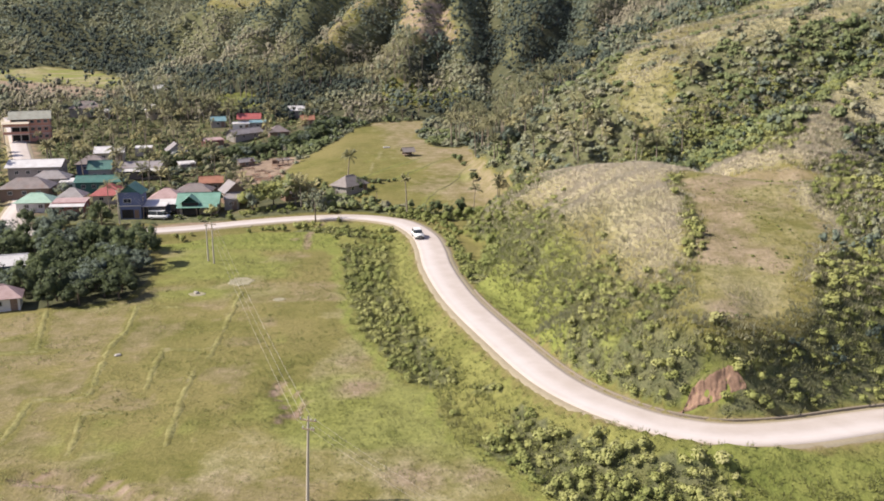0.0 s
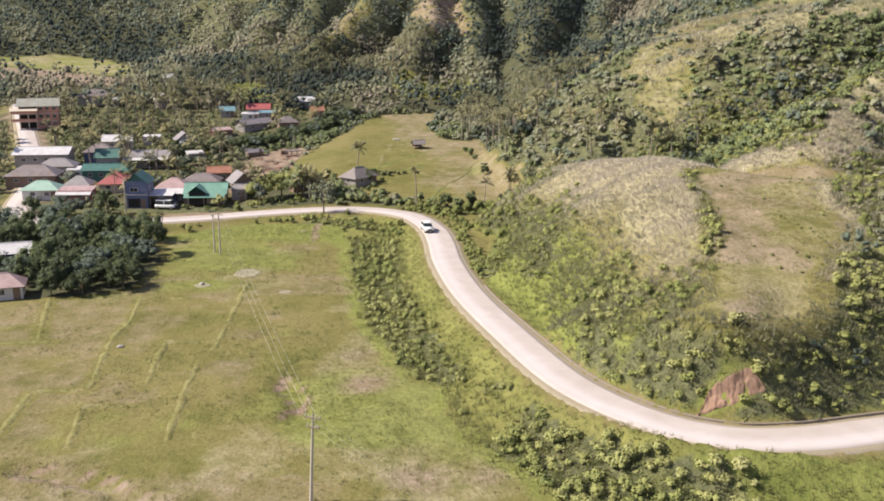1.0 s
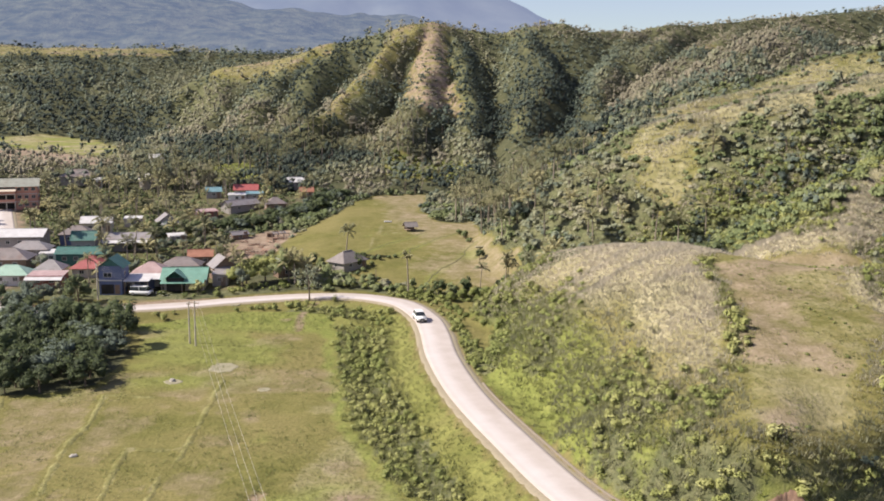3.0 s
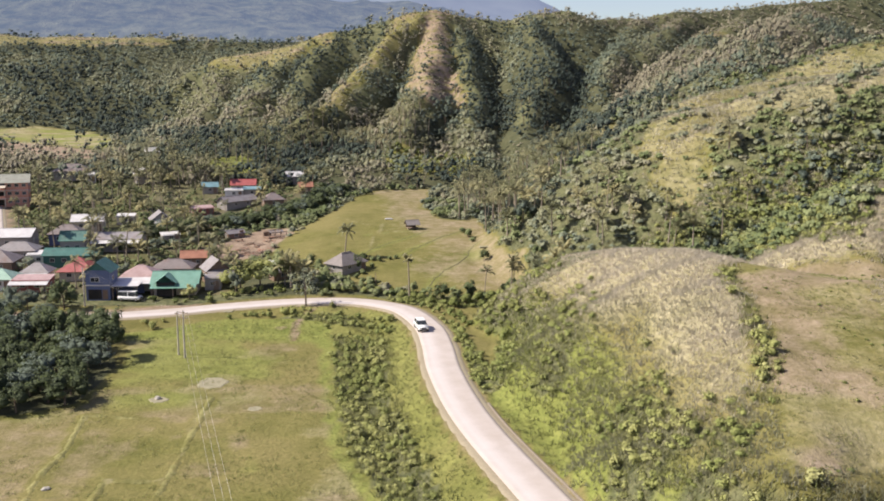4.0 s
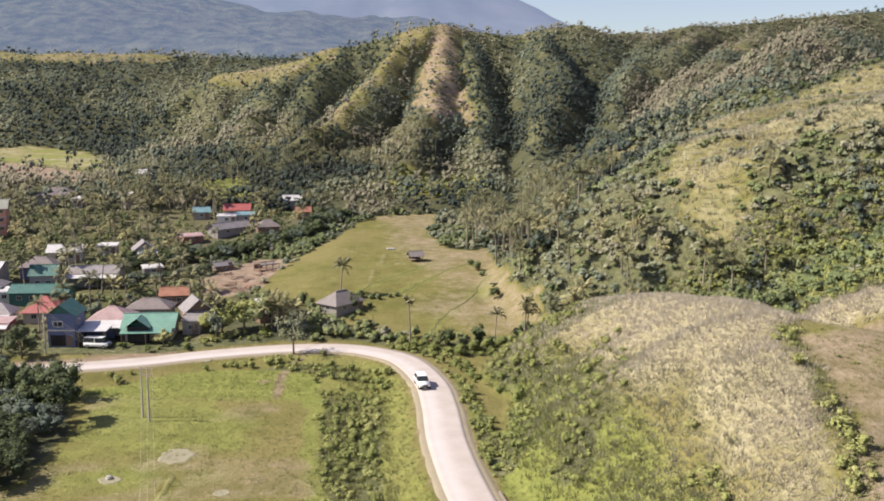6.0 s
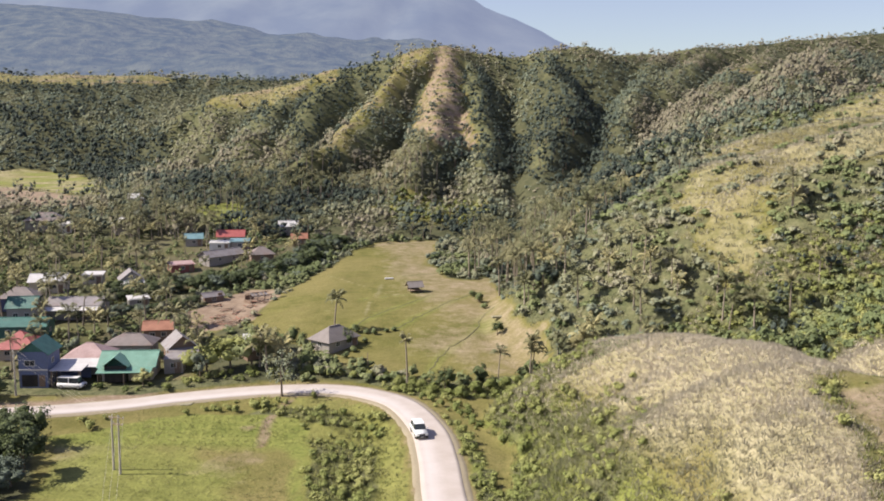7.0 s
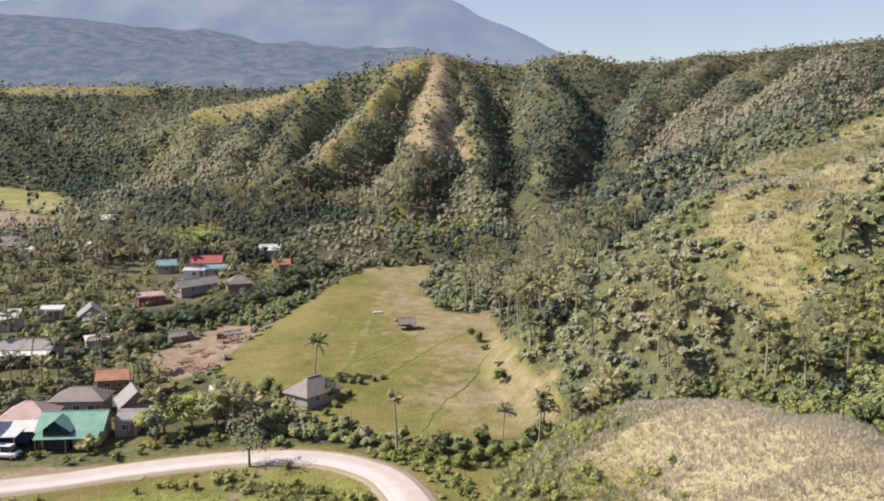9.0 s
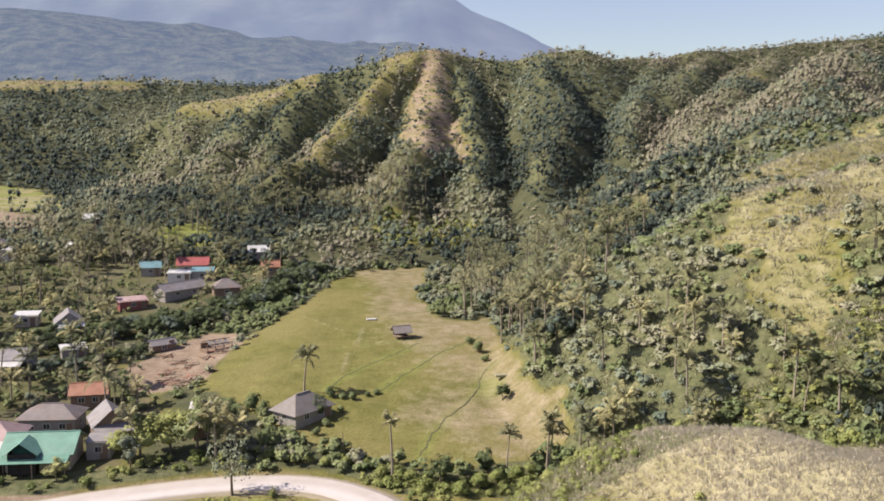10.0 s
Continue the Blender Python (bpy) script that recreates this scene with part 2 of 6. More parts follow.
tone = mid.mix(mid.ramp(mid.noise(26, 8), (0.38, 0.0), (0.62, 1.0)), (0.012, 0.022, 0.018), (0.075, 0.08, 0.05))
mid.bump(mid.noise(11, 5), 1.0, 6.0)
# Bluish glow added as distance haze on the hills.
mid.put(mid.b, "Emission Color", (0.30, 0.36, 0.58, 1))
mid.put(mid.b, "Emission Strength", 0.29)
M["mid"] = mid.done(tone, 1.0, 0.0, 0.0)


# ---- the lie of the land ----
ROAD = [(75, 94, 3.4), (60, 92, 3.3), (47, 89.5, 3.2), (36, 86.6, 3.2), (28, 86.6, 3.2), (20.6, 90.8, 3.2), (13.6, 100.5, 3.2),
        (8, 116.7, 3.2), (2.7, 135.4, 3.2), (-0.6, 154.5, 3.1), (-2.0, 170, 3.0), (-3.8, 182, 2.9), (-8.2, 194.5, 2.7), (-14, 200.8, 2.5),
        (-20, 203.6, 2.4), (-27, 204.0, 2.3), (-35, 202.6, 2.2), (-45.4, 199, 2.1), (-54, 195.2, 2.0), (-66, 191.5, 2.0), (-80, 189.5, 2.0),
        (-90, 191.5, 2.1), (-98, 203, 2.6), (-105, 225, 3.6), (-118, 255, 5.5), (-140, 300, 8.5), (-165, 350, 12.5)]


def smooth_line(points, step=1.0):
    """A Catmull-Rom curve through the points, sampled about every step metres."""
    p = np.array(points, float)
    p = np.vstack([2 * p[0] - p[1], p, 2 * p[-1] - p[-2]])
    out = []
    for a, b, c, d in zip(p[:-3], p[1:-2], p[2:-1], p[3:]):
        n = max(2, int(np.linalg.norm(c - b) / step))
        for s in np.arange(n) / n:
            out.append(0.5 * (2 * b + (c - a) * s + (2 * a - 5 * b + 4 * c - d) * s**2 + (3 * b - a - 3 * c + d) * s**3))
    out.append(p[-2])
    return np.array(out)


ROAD_LINE = smooth_line(ROAD, 2.0)

# Crests: points (x, y, height), the slope of the flanks and how round the top is.
RIDGES = [
    ("knoll", [(29.5, 97, 12.8), (35, 112, 15.5), (35, 128, 18), (37, 150, 21.5), (36, 165, 19.8), (31, 181, 17.2), (24, 187, 15)], 0.95, 8),
    ("knoll", [(36, 165, 19.8), (44, 178, 16.5)], 0.8, 8),
    ("knoll", [(35, 112, 15.5), (50, 112, 15.5), (75, 116, 17)], 0.8, 10),
    ("knoll", [(37, 150, 21.5), (50, 138, 20.5), (75, 130, 22), (110, 125, 28)], 0.8, 9),
    ("knoll", [(29.5, 97, 12.2), (37, 98.5, 11.8), (44, 101, 12.4)], 0.95, 7),
    ("right", [(62, 160, 24.5), (67, 167, 27), (72, 176, 29.5), (80, 182, 32.5), (89, 186, 36.5), (130, 198, 52), (190, 208, 68)], 0.75, 7),
    ("right", [(61, 228, 36.5), (60, 245, 38.0), (58, 261, 39)], 1.0, 7),
    ("right", [(57, 262, 39), (63, 270, 42), (74, 276, 45), (92, 282, 48), (121, 290, 51.5), (170, 300, 62)], 0.95, 8),
    ("right", [(58, 227, 36.5), (67, 220, 39.5), (76, 215, 42), (100, 217, 47), (150, 226, 60)], 0.95, 8),
    ("right", [(66, 248, 41), (82, 250, 46), (110, 252, 51.5), (150, 257, 60)], 0.95, 30),
    ("right", [(30, 277, 14), (37, 299, 21), (44, 316, 27.5), (52, 326, 33), (68, 336, 41), (92, 352, 50), (100, 370, 54), (131, 415, 66), (190, 520, 86)], 0.7, 7),
    ("right", [(92, 352, 50), (125, 330, 58), (165, 310, 68)], 0.65, 9),
    ("main", [(-149, 526, 44), (-146, 540, 53), (-132, 548, 60.5), (-111, 545, 66), (-82, 542, 72), (-58, 550, 79), (-30, 555, 86), (-10, 562, 91), (1, 570, 90), (31, 575, 86),
              (49, 577, 89), (72, 577, 92.5), (99, 592, 88), (118, 620, 90), (156, 650, 98), (218, 680, 105), (287, 700, 113), (400, 740, 122), (550, 780, 132)], 0.8, 6),
    ("fin", [(-14, 562, 90), (-28, 520, 74), (-38, 490, 60), (-50, 455, 46), (-60, 425, 36), (-66, 404, 23)], 1.15, 4),
    ("fin", [(-8, 562, 90), (-6, 510, 70), (-9, 470, 54), (-12, 430, 41), (-15, 400, 30), (-17, 380, 19)], 1.15, 4),
    ("fin", [(2, 567, 88), (10, 505, 63), (12, 455, 46), (12, 420, 35), (13, 392, 26), (14, 370, 17)], 1.15, 5),
    ("fin", [(42, 575, 88), (49, 520, 74), (47, 480, 60), (42, 440, 46), (36, 410, 34), (32, 385, 22)], 1.15, 5),
    ("fin", [(118, 604, 88), (94, 520, 69), (77, 475, 55), (67, 440, 43), (61, 405, 31), (58, 385, 25)], 1.15, 5),
    ("fin", [(222, 690, 104), (167, 600, 83), (131, 520, 67), (101, 450, 53), (84, 400, 42)], 0.85, 7),
    ("fin", [(160, 652, 97), (118, 560, 76), (104, 520, 66)], 1.15, 5),
    ("fin", [(-58, 550, 78), (-68, 510, 62), (-74, 470, 45), (-78, 440, 32)], 0.95, 5),
    ("fin", [(-82, 542, 72), (-88, 505, 57), (-92, 465, 42), (-94, 436, 31)], 0.95, 5),
    ("fin", [(-122, 546, 63), (-122, 512, 48), (-118, 478, 35)], 0.95, 5),
    ("left", [(-420, 618, 80), (-250, 643, 80), (-205, 652, 80), (-163, 664, 78), (-110, 682, 79), (-61, 700, 82), (0, 720, 86)], 0.36, 10),
    ("fin", [(-200, 652, 80), (-193, 600, 66), (-186, 548, 46), (-180, 520, 34)], 1.15, 5),
    ("fin", [(-240, 644, 80), (-232, 590, 66), (-222, 535, 44)], 1.15, 5),
    ("fin", [(-166, 660, 79), (-158, 620, 68), (-152, 585, 50)], 1.15, 5),
    ("left", [(-330, 560, 56), (-240, 560, 48), (-200, 545, 42)], 0.5, 10),
    ("back", [(-900, 1250, 130), (-400, 1150, 125), (-100, 1150, 135), (150, 1200, 118), (500, 1300, 110)], 0.28, 60),
    ("back", [(-1400, 1900, 300), (-900, 1860, 288), (-600, 1820, 258), (-350, 1850, 236), (-100, 1850, 222), (200, 1950, 180), (700, 2000, 140)], 0.3, 90),
]


def to_line(x, y, line):
    """For every (x, y): the distance to a polyline, the height of its nearest point, and the side (+ to the right of its way)."""
    best, high, side = np.full(x.shape, 1e9), np.zeros(x.shape), np.zeros(x.shape)
    for a, b in zip(line[:-1], line[1:]):
        ux, uy = b[0] - a[0], b[1] - a[1]
        s = np.clip(((x - a[0]) * ux + (y - a[1]) * uy) / (ux * ux + uy * uy + 1e-9), 0, 1)
        dx, dy = x - a[0] - s * ux, y - a[1] - s * uy
        d = np.hypot(dx, dy)
        near = d < best
        best = np.where(near, d, best)
        high = np.where(near, a[2] + s * (b[2] - a[2]), high)
        side = np.where(near, np.sign(dx * uy - dy * ux), side)
    return best, high, side


def step01(v, a, b):
    s = np.clip((v - a) / (b - a), 0, 1)
    return s * s * (3 - 2 * s)


TABLE = np.random.RandomState(7).rand(256, 256)


def value_noise(x, y, size, shift=0.0):
    """Smooth noise from 0 to 1 with cells of the given size."""
    u, v = x / size + shift * 17.3 + 1000, y / size + shift * 31.7 + 1000
    i, j = np.floor(u).astype(int), np.floor(v).astype(int)
    fu, fv = u - i, v - j
    fu, fv = fu * fu * (3 - 2 * fu), fv * fv * (3 - 2 * fv)
    t = lambda a, b: TABLE[a & 255, b & 255]
    return (t(i, j) * (1 - fu) + t(i + 1, j) * fu) * (1 - fv) + (t(i, j + 1) * (1 - fu) + t(i + 1, j + 1) * fu) * fv


def rough(x, y, size, octaves=4, shift=0.0):
    total, weight, norm = 0, 1.0, 0
    for k in range(octaves):
        total, norm = total + weight * value_noise(x, y, size / 2**k, shift + k), norm + weight
        weight *= 0.5
    return total / norm


BUNDS = [[(-57.5, 121.4), (-65.1, 143.1)], [(-70, 119.5), (-55.1, 121.4)], [(-50.1, 142.7), (-47.8, 131), (-47.4, 122.3), (-43.9, 104.4)],
         [(-34.9, 152.2), (-33, 129.4), (-32.3, 116.4)], [(-39.8, 122.2), (-37.4, 105.7)], [(-50.1, 142.7), (-40.5, 141.5)],
         [(-39.8, 122), (-33.6, 121.6)], [(-42.5, 99.8), (-39.9, 88.2)], [(-42.5, 99.8), (-37.8, 99.7)], [(-33.3, 114.3), (-30.2, 90)],
         [(-50.4, 104.2), (-48.7, 91.7)], [(-65.1, 126.4), (-61.6, 128.8)], [(-50.4, 104.2), (-43.9, 104.4)],
         [(-19.7, 243.3), (-17.7, 276.9)], [(-33, 285), (-15, 262), (-10, 266)]]
DRAINS = [[(-20.9, 236.4), (-16.1, 246.6), (-10.6, 255.2), (-6, 262)], [(-11.8, 235.9), (-5.6, 248.1), (-2.1, 255.5), (5.8, 266.3)], [(-4.5, 211.8), (-1.8, 221.9), (3.2, 232.4), (5.5, 243.6), (8.2, 248.8)], [(-21.3, 258.1), (-15.3, 261.7), (-7.5, 265.9)],
          [(-14, 285), (3.5, 294)]]
EROSION = [(-43, 85, 0), (-38.5, 84.2, 0), (-36, 82.8, 0), (-33, 81.6, 0), (-31, 79.6, 0), (-27.5, 77.8, 0), (-24.5, 75, 0), (-22, 71, 0)]
WASH = [(-21.5, 109.5, 0), (-20.4, 106.5, 0), (-18.6, 104, 0), (-17.6, 100, 0), (-18.4, 96.5, 0)]
DITCH = [(4.6, 247, 0), (3.2, 231.3, 0), (-0.9, 219.5, 0), (-4.3, 204, 0)]


def valley(x, y):
    z = np.interp(y, [0, 178, 200, 218, 243, 271, 300, 346, 372, 400, 450, 520, 640, 1000, 2200, 5000], [0, 0, 2.0, 4.2, 6.6, 8.2, 8.9, 10.8, 17, 20.5, 25, 30, 37, 60, 110, 150])
    z = z - 2.6 * step01(-x, 28, 55) * step01(y, 200, 235) * (1 - step01(y, 285, 340))
    z = z - 3.5 * step01(-x, 110, 150) * step01(y, 360, 420)
    z = z + 3.5 * step01(x, 14, 40) * step01(y, 175, 215) * (1 - step01(y, 330, 400))
    z = z + 4.5 * step01(x, 36, 50) * step01(y, 168, 192) * (1 - step01(y, 215, 250))
    return z + 0.02 * np.maximum(np.abs(x) - 300, 0)


def land(x, y, fine=True):
    """Height of the ground at (x, y), and how near it lies to a crest (1 on it)."""
    x, y = np.asarray(x, float), np.asarray(y, float)
    bend = step01(y, 330, 400)
    wx = x + ((rough(x, y, 38, 2, 3.1) - 0.5) * 10 + (rough(x, y, 14, 2, 3.6) - 0.5) * 6) * bend
    wy = y + (rough(x, y, 38, 2, 5.7) - 0.5) * 10 * bend
    z, crest = valley(x, y), np.zeros(x.shape)
    for name, line, slope, top in RIDGES:
        d, high, _ = to_line(wx, wy, line)
        h = high - slope * (np.sqrt(d * d + top * top) - top)
        soft = {"knoll": 1.5, "fin": 2.0, "back": 20.0}.get(name, 3.0)
        m = np.clip(0.5 + 0.5 * (h - z) / soft, 0, 1)
        z = z * (1 - m) + h * m + soft * m * (1 - m) * 0.5
        crest = np.where(m > 0.5, np.maximum(crest, np.exp(-d / (9 if name in ("knoll", "fin") else 14))), crest * (1 - m))
    # the pasture on the saddle is almost level
    d, high, _ = to_line(x, y, [(44, 104, 13.8), (44, 114, 16.0), (45, 126, 18.4), (46, 138, 20.8)])
    h = high - 0.45 * (np.sqrt(d * d + 676) - 26) - 14 * (1 - step01(y, 93, 105)) - 10 * step01(d, 16, 30)
    m = np.clip(0.5 + 0.5 * (h - z) / 1.5, 0, 1)
    z = z * (1 - m) + h * m + 0.75 * m * (1 - m)
    hill = np.clip((z - valley(x, y)) / 12, 0, 1)
    z = z + hill * ((rough(x, y, 30, 3, 1.0) - 0.5) * 5 * step01(y, 270, 350) + (rough(x, y, 11, 3, 2.0) - 0.5) * 1.8)
    z = z + (rough(x, y, 9, 3, 4.0) - 0.5) * 0.25 * step01(y, -50, 20)
    z = z + step01(y, 780, 950) * ((rough(x, y, 170, 5, 6.0) - 0.5) * 46 + (rough(x, y, 40, 3, 6.6) - 0.5) * 14)
    # the road on its low bank, cut into the foot of the knoll
    d, high, side = to_line(x, y, ROAD_LINE)
    out = np.maximum(d - 3.6, 0)
    bank = high - 0.12 - out * np.where(side > 0, 0.10, 0.42)
    z = np.where(z < bank, bank, z)
    cut = high - 0.12 + out * np.where(side > 0, 0.95 + 1.0 * np.exp(-(((x - 29) / 7) ** 2)), 1.4) + 0.02 * out * out
    z = np.minimum(z, cut)
    if fine:
        for line in BUNDS:
            lo, hi = np.min(line, 0) - 3, np.max(line, 0) + 3
            near = (x > lo[0]) & (x < hi[0]) & (y > lo[1]) & (y < hi[1])
            if near.any():
                db = to_line(x[near], y[near], [(*p, 0) for p in line])[0]
                z[near] += 0.15 * np.exp(-((db / 0.7) ** 2))
        dd = to_line(x, y, DITCH)[0]
        z = z - 0.06 * np.exp(-((dd / 0.6) ** 2))
        de = to_line(x, y, EROSION)[0] + (rough(x, y, 3.0, 3, 4.4) - 0.5) * 2.2
        de = np.minimum(de, to_line(x, y, WASH)[0] + (rough(x, y, 2.5, 3, 4.6) - 0.5) * 2.4)
        z = z - 0.75 * (1 - step01(de, 0.5, 1.5))
        plots = step01(x, -56, -46) * step01(-x, 22, 27) * step01(y, 96, 102) * step01(-y, -152, -140)
        z = z + plots * (rough(x, y, 1.6, 3, 5.5) - 0.5) * 0.35
        ds = np.hypot((x - 29.2) / 3.4, (y - 92.6) / 1.7)
        z = z - 1.3 * np.exp(-ds**4) * (0.6 + 0.8 * rough(x, y, 2.5, 3, 8.0))
    return z, crest


# ---- what grows where ----
FIELD = [(-140, 30), (16, 30), (13, 74), (9.5, 80.7), (1.4, 92.2), (-1.1, 105), (-6.4, 112.7), (-12.3, 128.9), (-16.5, 150), (-20.5, 180), (-24, 192), (-40, 193),
         (-50, 189), (-60, 184), (-54, 170), (-52.5, 147), (-59, 143), (-71, 139), (-90, 136), (-140, 132)]
UPPER = [(-44, 241), (-43, 262), (-41, 274), (-34, 298), (-31, 322), (-24, 340), (-6, 344), (-7, 325), (-8, 305), (-2, 284), (4, 280), (8, 284), (11, 262), (12, 238), (13, 230), (17, 224), (17, 214), (12, 210),
         (4, 208.5), (-2, 207), (-12, 211), (-20, 215), (-27, 221), (-36, 234)]
YARD = [(-62, 252), (-57, 267), (-52, 279), (-44, 276), (-42, 267), (-44, 245), (-50, 240), (-56, 243)]
LIME = [(-240, 480), (-224, 484), (-196, 490), (-180, 485), (-147, 440), (-132, 414), (-168, 430), (-206, 448), (-240, 458)]
BROWN = [(-240, 458), (-205, 446), (-170, 429), (-143, 415), (-140, 388), (-156, 386), (-186, 403), (-240, 425)]
SADDLE = [(37, 146), (51, 157), (65, 151), (54, 135), (52, 131), (54, 127), (54, 119), (48, 114), (44, 107), (42, 101), (40, 99), (32, 95.5), (29, 97), (28.5, 101), (31, 110), (34, 119), (36, 133)]
SADDLE_EDGE = [(37.5, 145, 0), (36.4, 133, 0), (34, 119, 0), (31, 110, 0)]
FOOT = [(68, 156), (56, 137), (54, 131), (56, 127), (55.5, 119), (50, 114), (45.5, 107), (43.5, 101), (41, 97.5), (33.5, 94.3), (50, 95), (80, 108), (95, 150)]
VILLAGE = [(-150, 196), (-62, 199), (-47, 204), (-44, 225), (-52, 245), (-66, 262), (-74, 272), (-58, 291), (-45, 312), (-40, 352), (-170, 352)]
CLUMP = [(-75, 140), (-60, 143), (-53.5, 148), (-53.4, 165), (-62, 184), (-84, 186), (-125, 182), (-125, 140)]
CREST_DRY = [(-134, 546), (-122, 551), (-111, 549), (-82, 546), (-62, 553), (-64, 538), (-76, 534), (-84, 522), (-99, 528), (-113, 530), (-129, 532)]
FIN_DRY = [(-30, 552), (-12, 560), (-14, 538), (-26, 517), (-34, 493), (-42, 454), (-48, 432), (-60, 420), (-62, 436), (-54, 470), (-44, 505), (-37, 535)]
BROWN_DRY = [(-14, 562), (1, 566), (2, 535), (3, 496), (7, 477), (8, 449), (-3, 436), (-11, 425), (-20, 452), (-21, 499), (-16, 528)]
PLATEAU = [(-420, 606, 0), (-250, 632, 0), (-200, 642, 0)]
STREAK = [(20, 413), (31, 409), (30, 380), (23, 369), (18, 381)]
PALE_STREAK = [(32, 318), (38, 320), (45, 321), (52, 327), (57, 328), (52, 321), (41, 312), (34, 312)]
HIGH_PATCH = [(150, 596), (166, 606), (178, 606), (160, 588)]
CLEARING = [(-33, 384), (-14, 389), (-3, 398), (10, 380), (6, 358), (-3, 360), (-20, 364)]
RIGHT_DRY = [(51, 256), (57, 272), (70, 288), (88, 318), (106, 330), (140, 318), (140, 226), (88, 216), (76, 214), (69, 212), (66, 219), (61, 221), (57, 218), (54, 205), (52, 202), (45, 206), (42.5, 216), (43, 231), (46, 244)]
RIGHT_DRY_LOW = [(58, 153), (64, 165), (72, 176), (80, 183), (92, 188), (130, 200), (130, 176), (88, 172), (77, 169), (84, 166), (76, 160), (66, 152)]
THICKET = [(44, 190), (49, 172), (60, 164), (66, 172), (74, 186), (92, 196), (100, 212), (84, 211), (72, 210), (64, 214), (56, 209), (50, 206)]
GULLY = [(36, 398), (32, 460), (47, 540), (75, 562), (112, 580), (96, 520), (79, 470), (67, 430), (60, 398)]
GLADE = [(-103, 326), (-99, 350), (-92, 356), (-86, 341), (-89, 318), (-98, 316)]
ORCHARD = [(-98, 380), (-80, 390), (-72, 364), (-84, 356)]
VALE = [(34, 196), (42, 179), (55, 167), (63, 161), (68, 182), (60, 197), (47, 203), (36, 204)]


def inside(x, y, poly, soft=0.0):
    """1 inside the outline, 0 outside; soft metres of ragged margin."""
    p = np.array(poly, float)
    hit = np.zeros(x.shape, bool)
    for a, b in zip(p, np.roll(p, -1, 0)):
        cross = ((a[1] > y) != (b[1] > y)) & (x < (b[0] - a[0]) * (y - a[1]) / (b[1] - a[1] + 1e-12) + a[0])
        hit ^= cross
    if not soft:
        return hit.astype(float)
    d = to_line(x, y, [(*q, 0) for q in (*poly, poly[0])])[0]
    d = np.where(hit, d, -d) + (rough(x, y, 4, 3, 9.0) - 0.5) * soft
    return step01(d, -soft * 0.5, soft * 0.5)


def cover(x, y, z, crest):
    """Shares of dry grass, lush grass and soil; and how thickly bushes, trees, palms and tall grass stand."""
    n1, n2, n3 = rough(x, y, 22, 4, 11.0), rough(x, y, 9, 3, 12.0), rough(x, y, 60, 3, 13.0)
    field, upper, yard = inside(x, y, FIELD, 2.5), inside(x, y, UPPER, 3), inside(x, y, YARD, 3)
    lime, brown, saddle = inside(x, y, LIME, 5), inside(x, y, BROWN, 5), inside(x, y, SADDLE, 5)
    village, clump, glade = inside(x, y, VILLAGE, 6), inside(x, y, CLUMP, 2), inside(x, y, GLADE, 4)
    d, _, side = to_line(x, y, ROAD_LINE)
    road = 1 - step01(d, 3.4, 4.6)
    left = (side < 0) & (x > -32) & (y < 200)
    knoll = (side > 0) & (x > -4) & (y < 200) & (z > 2.6)
    right_foot = inside(x, y, FOOT, 2) * (side > 0)
    hill = step01(z - valley(x, y), 5, 14)
    far = step01(y, 330, 360)
    dry, lush, soil = np.zeros(x.shape), np.zeros(x.shape), np.zeros(x.shape)
    # near field: green with worn stretches
    lush = np.maximum(lush, field * step01(rough(x, y, 30, 4, 21.0) + 0.1 * step01(y, 140, 180), 0.52, 0.68) * 0.6)
    soil = np.maximum(soil, field * step01(rough(x, y, 24, 4, 24.0) + 0.06 * step01(-x, 20, 40), 0.5, 0.68) * 0.42)
    dry = np.maximum(dry, field * step01(rough(x + 40, y, 26, 4, 22.0), 0.5, 0.7) * 0.42)
    plots = field * step01(x, -58, -48) * step01(-x, 22, 27) * step01(y, 96, 102) * step01(-y, -152, -140)
    soil = np.maximum(soil, plots * (0.2 + 0.22 * step01(n2, 0.42, 0.6)))
    lush = lush * (1 - 0.7 * plots)
    worn_strip = np.exp(-((np.hypot((x + 13 + (117 - y) * 0.13) / 5.0, (y - 113) / 22)) ** 4))
    dry = np.maximum(dry, field * worn_strip * 0.45)
    for px, py, r in ((-12.5, 117, 4.5), (-10.5, 108, 5.5), (-3, 83, 5.0), (3.6, 84, 3.4), (-31, 188, 2.0), (-28.5, 190.5, 2.0)):
        soil = np.maximum(soil, 0.5 * np.exp(-((np.hypot(x - px, y - py) / r) ** 2)) * (0.5 + n2))
    edge = field * (1 - inside(x + 2.2, y, FIELD, 3)) + field * step01(y, 176, 184)
    lush = np.maximum(lush, np.clip(edge, 0, 1) * 0.8)
    lush = np.maximum(lush, step01(x, 14, 24) * (1 - step01(y, 80, 86)) * 0.9)
    dry = np.maximum(dry, upper * (0.2 + 0.16 * step01(x + (y - 250) * 0.25, -22, 0)) * (0.6 + 0.8 * n1))
    lush = np.maximum(lush, upper * step01(-x - (y - 250) * 0.2 + 16 * (n1 - 0.5), 22, 36) * 0.3)
    soil = np.maximum(soil, upper * (0.22 * n1 + step01(x + (y - 230) * 0.25 + 14 * (n1 - 0.5), -16, 6) * 0.32))
    lush = np.maximum(lush, 0.7 * np.exp(-((np.hypot((x - 6.5) / 3.2, (y - 237) / 6)) ** 4)))
    soil = np.maximum(soil, yard * (0.75 + 0.4 * n2))
    soil = np.maximum(soil, brown * (0.6 + 0.3 * n2))
    lush = np.maximum(lush, lime * (0.5 + 0.6 * n2))
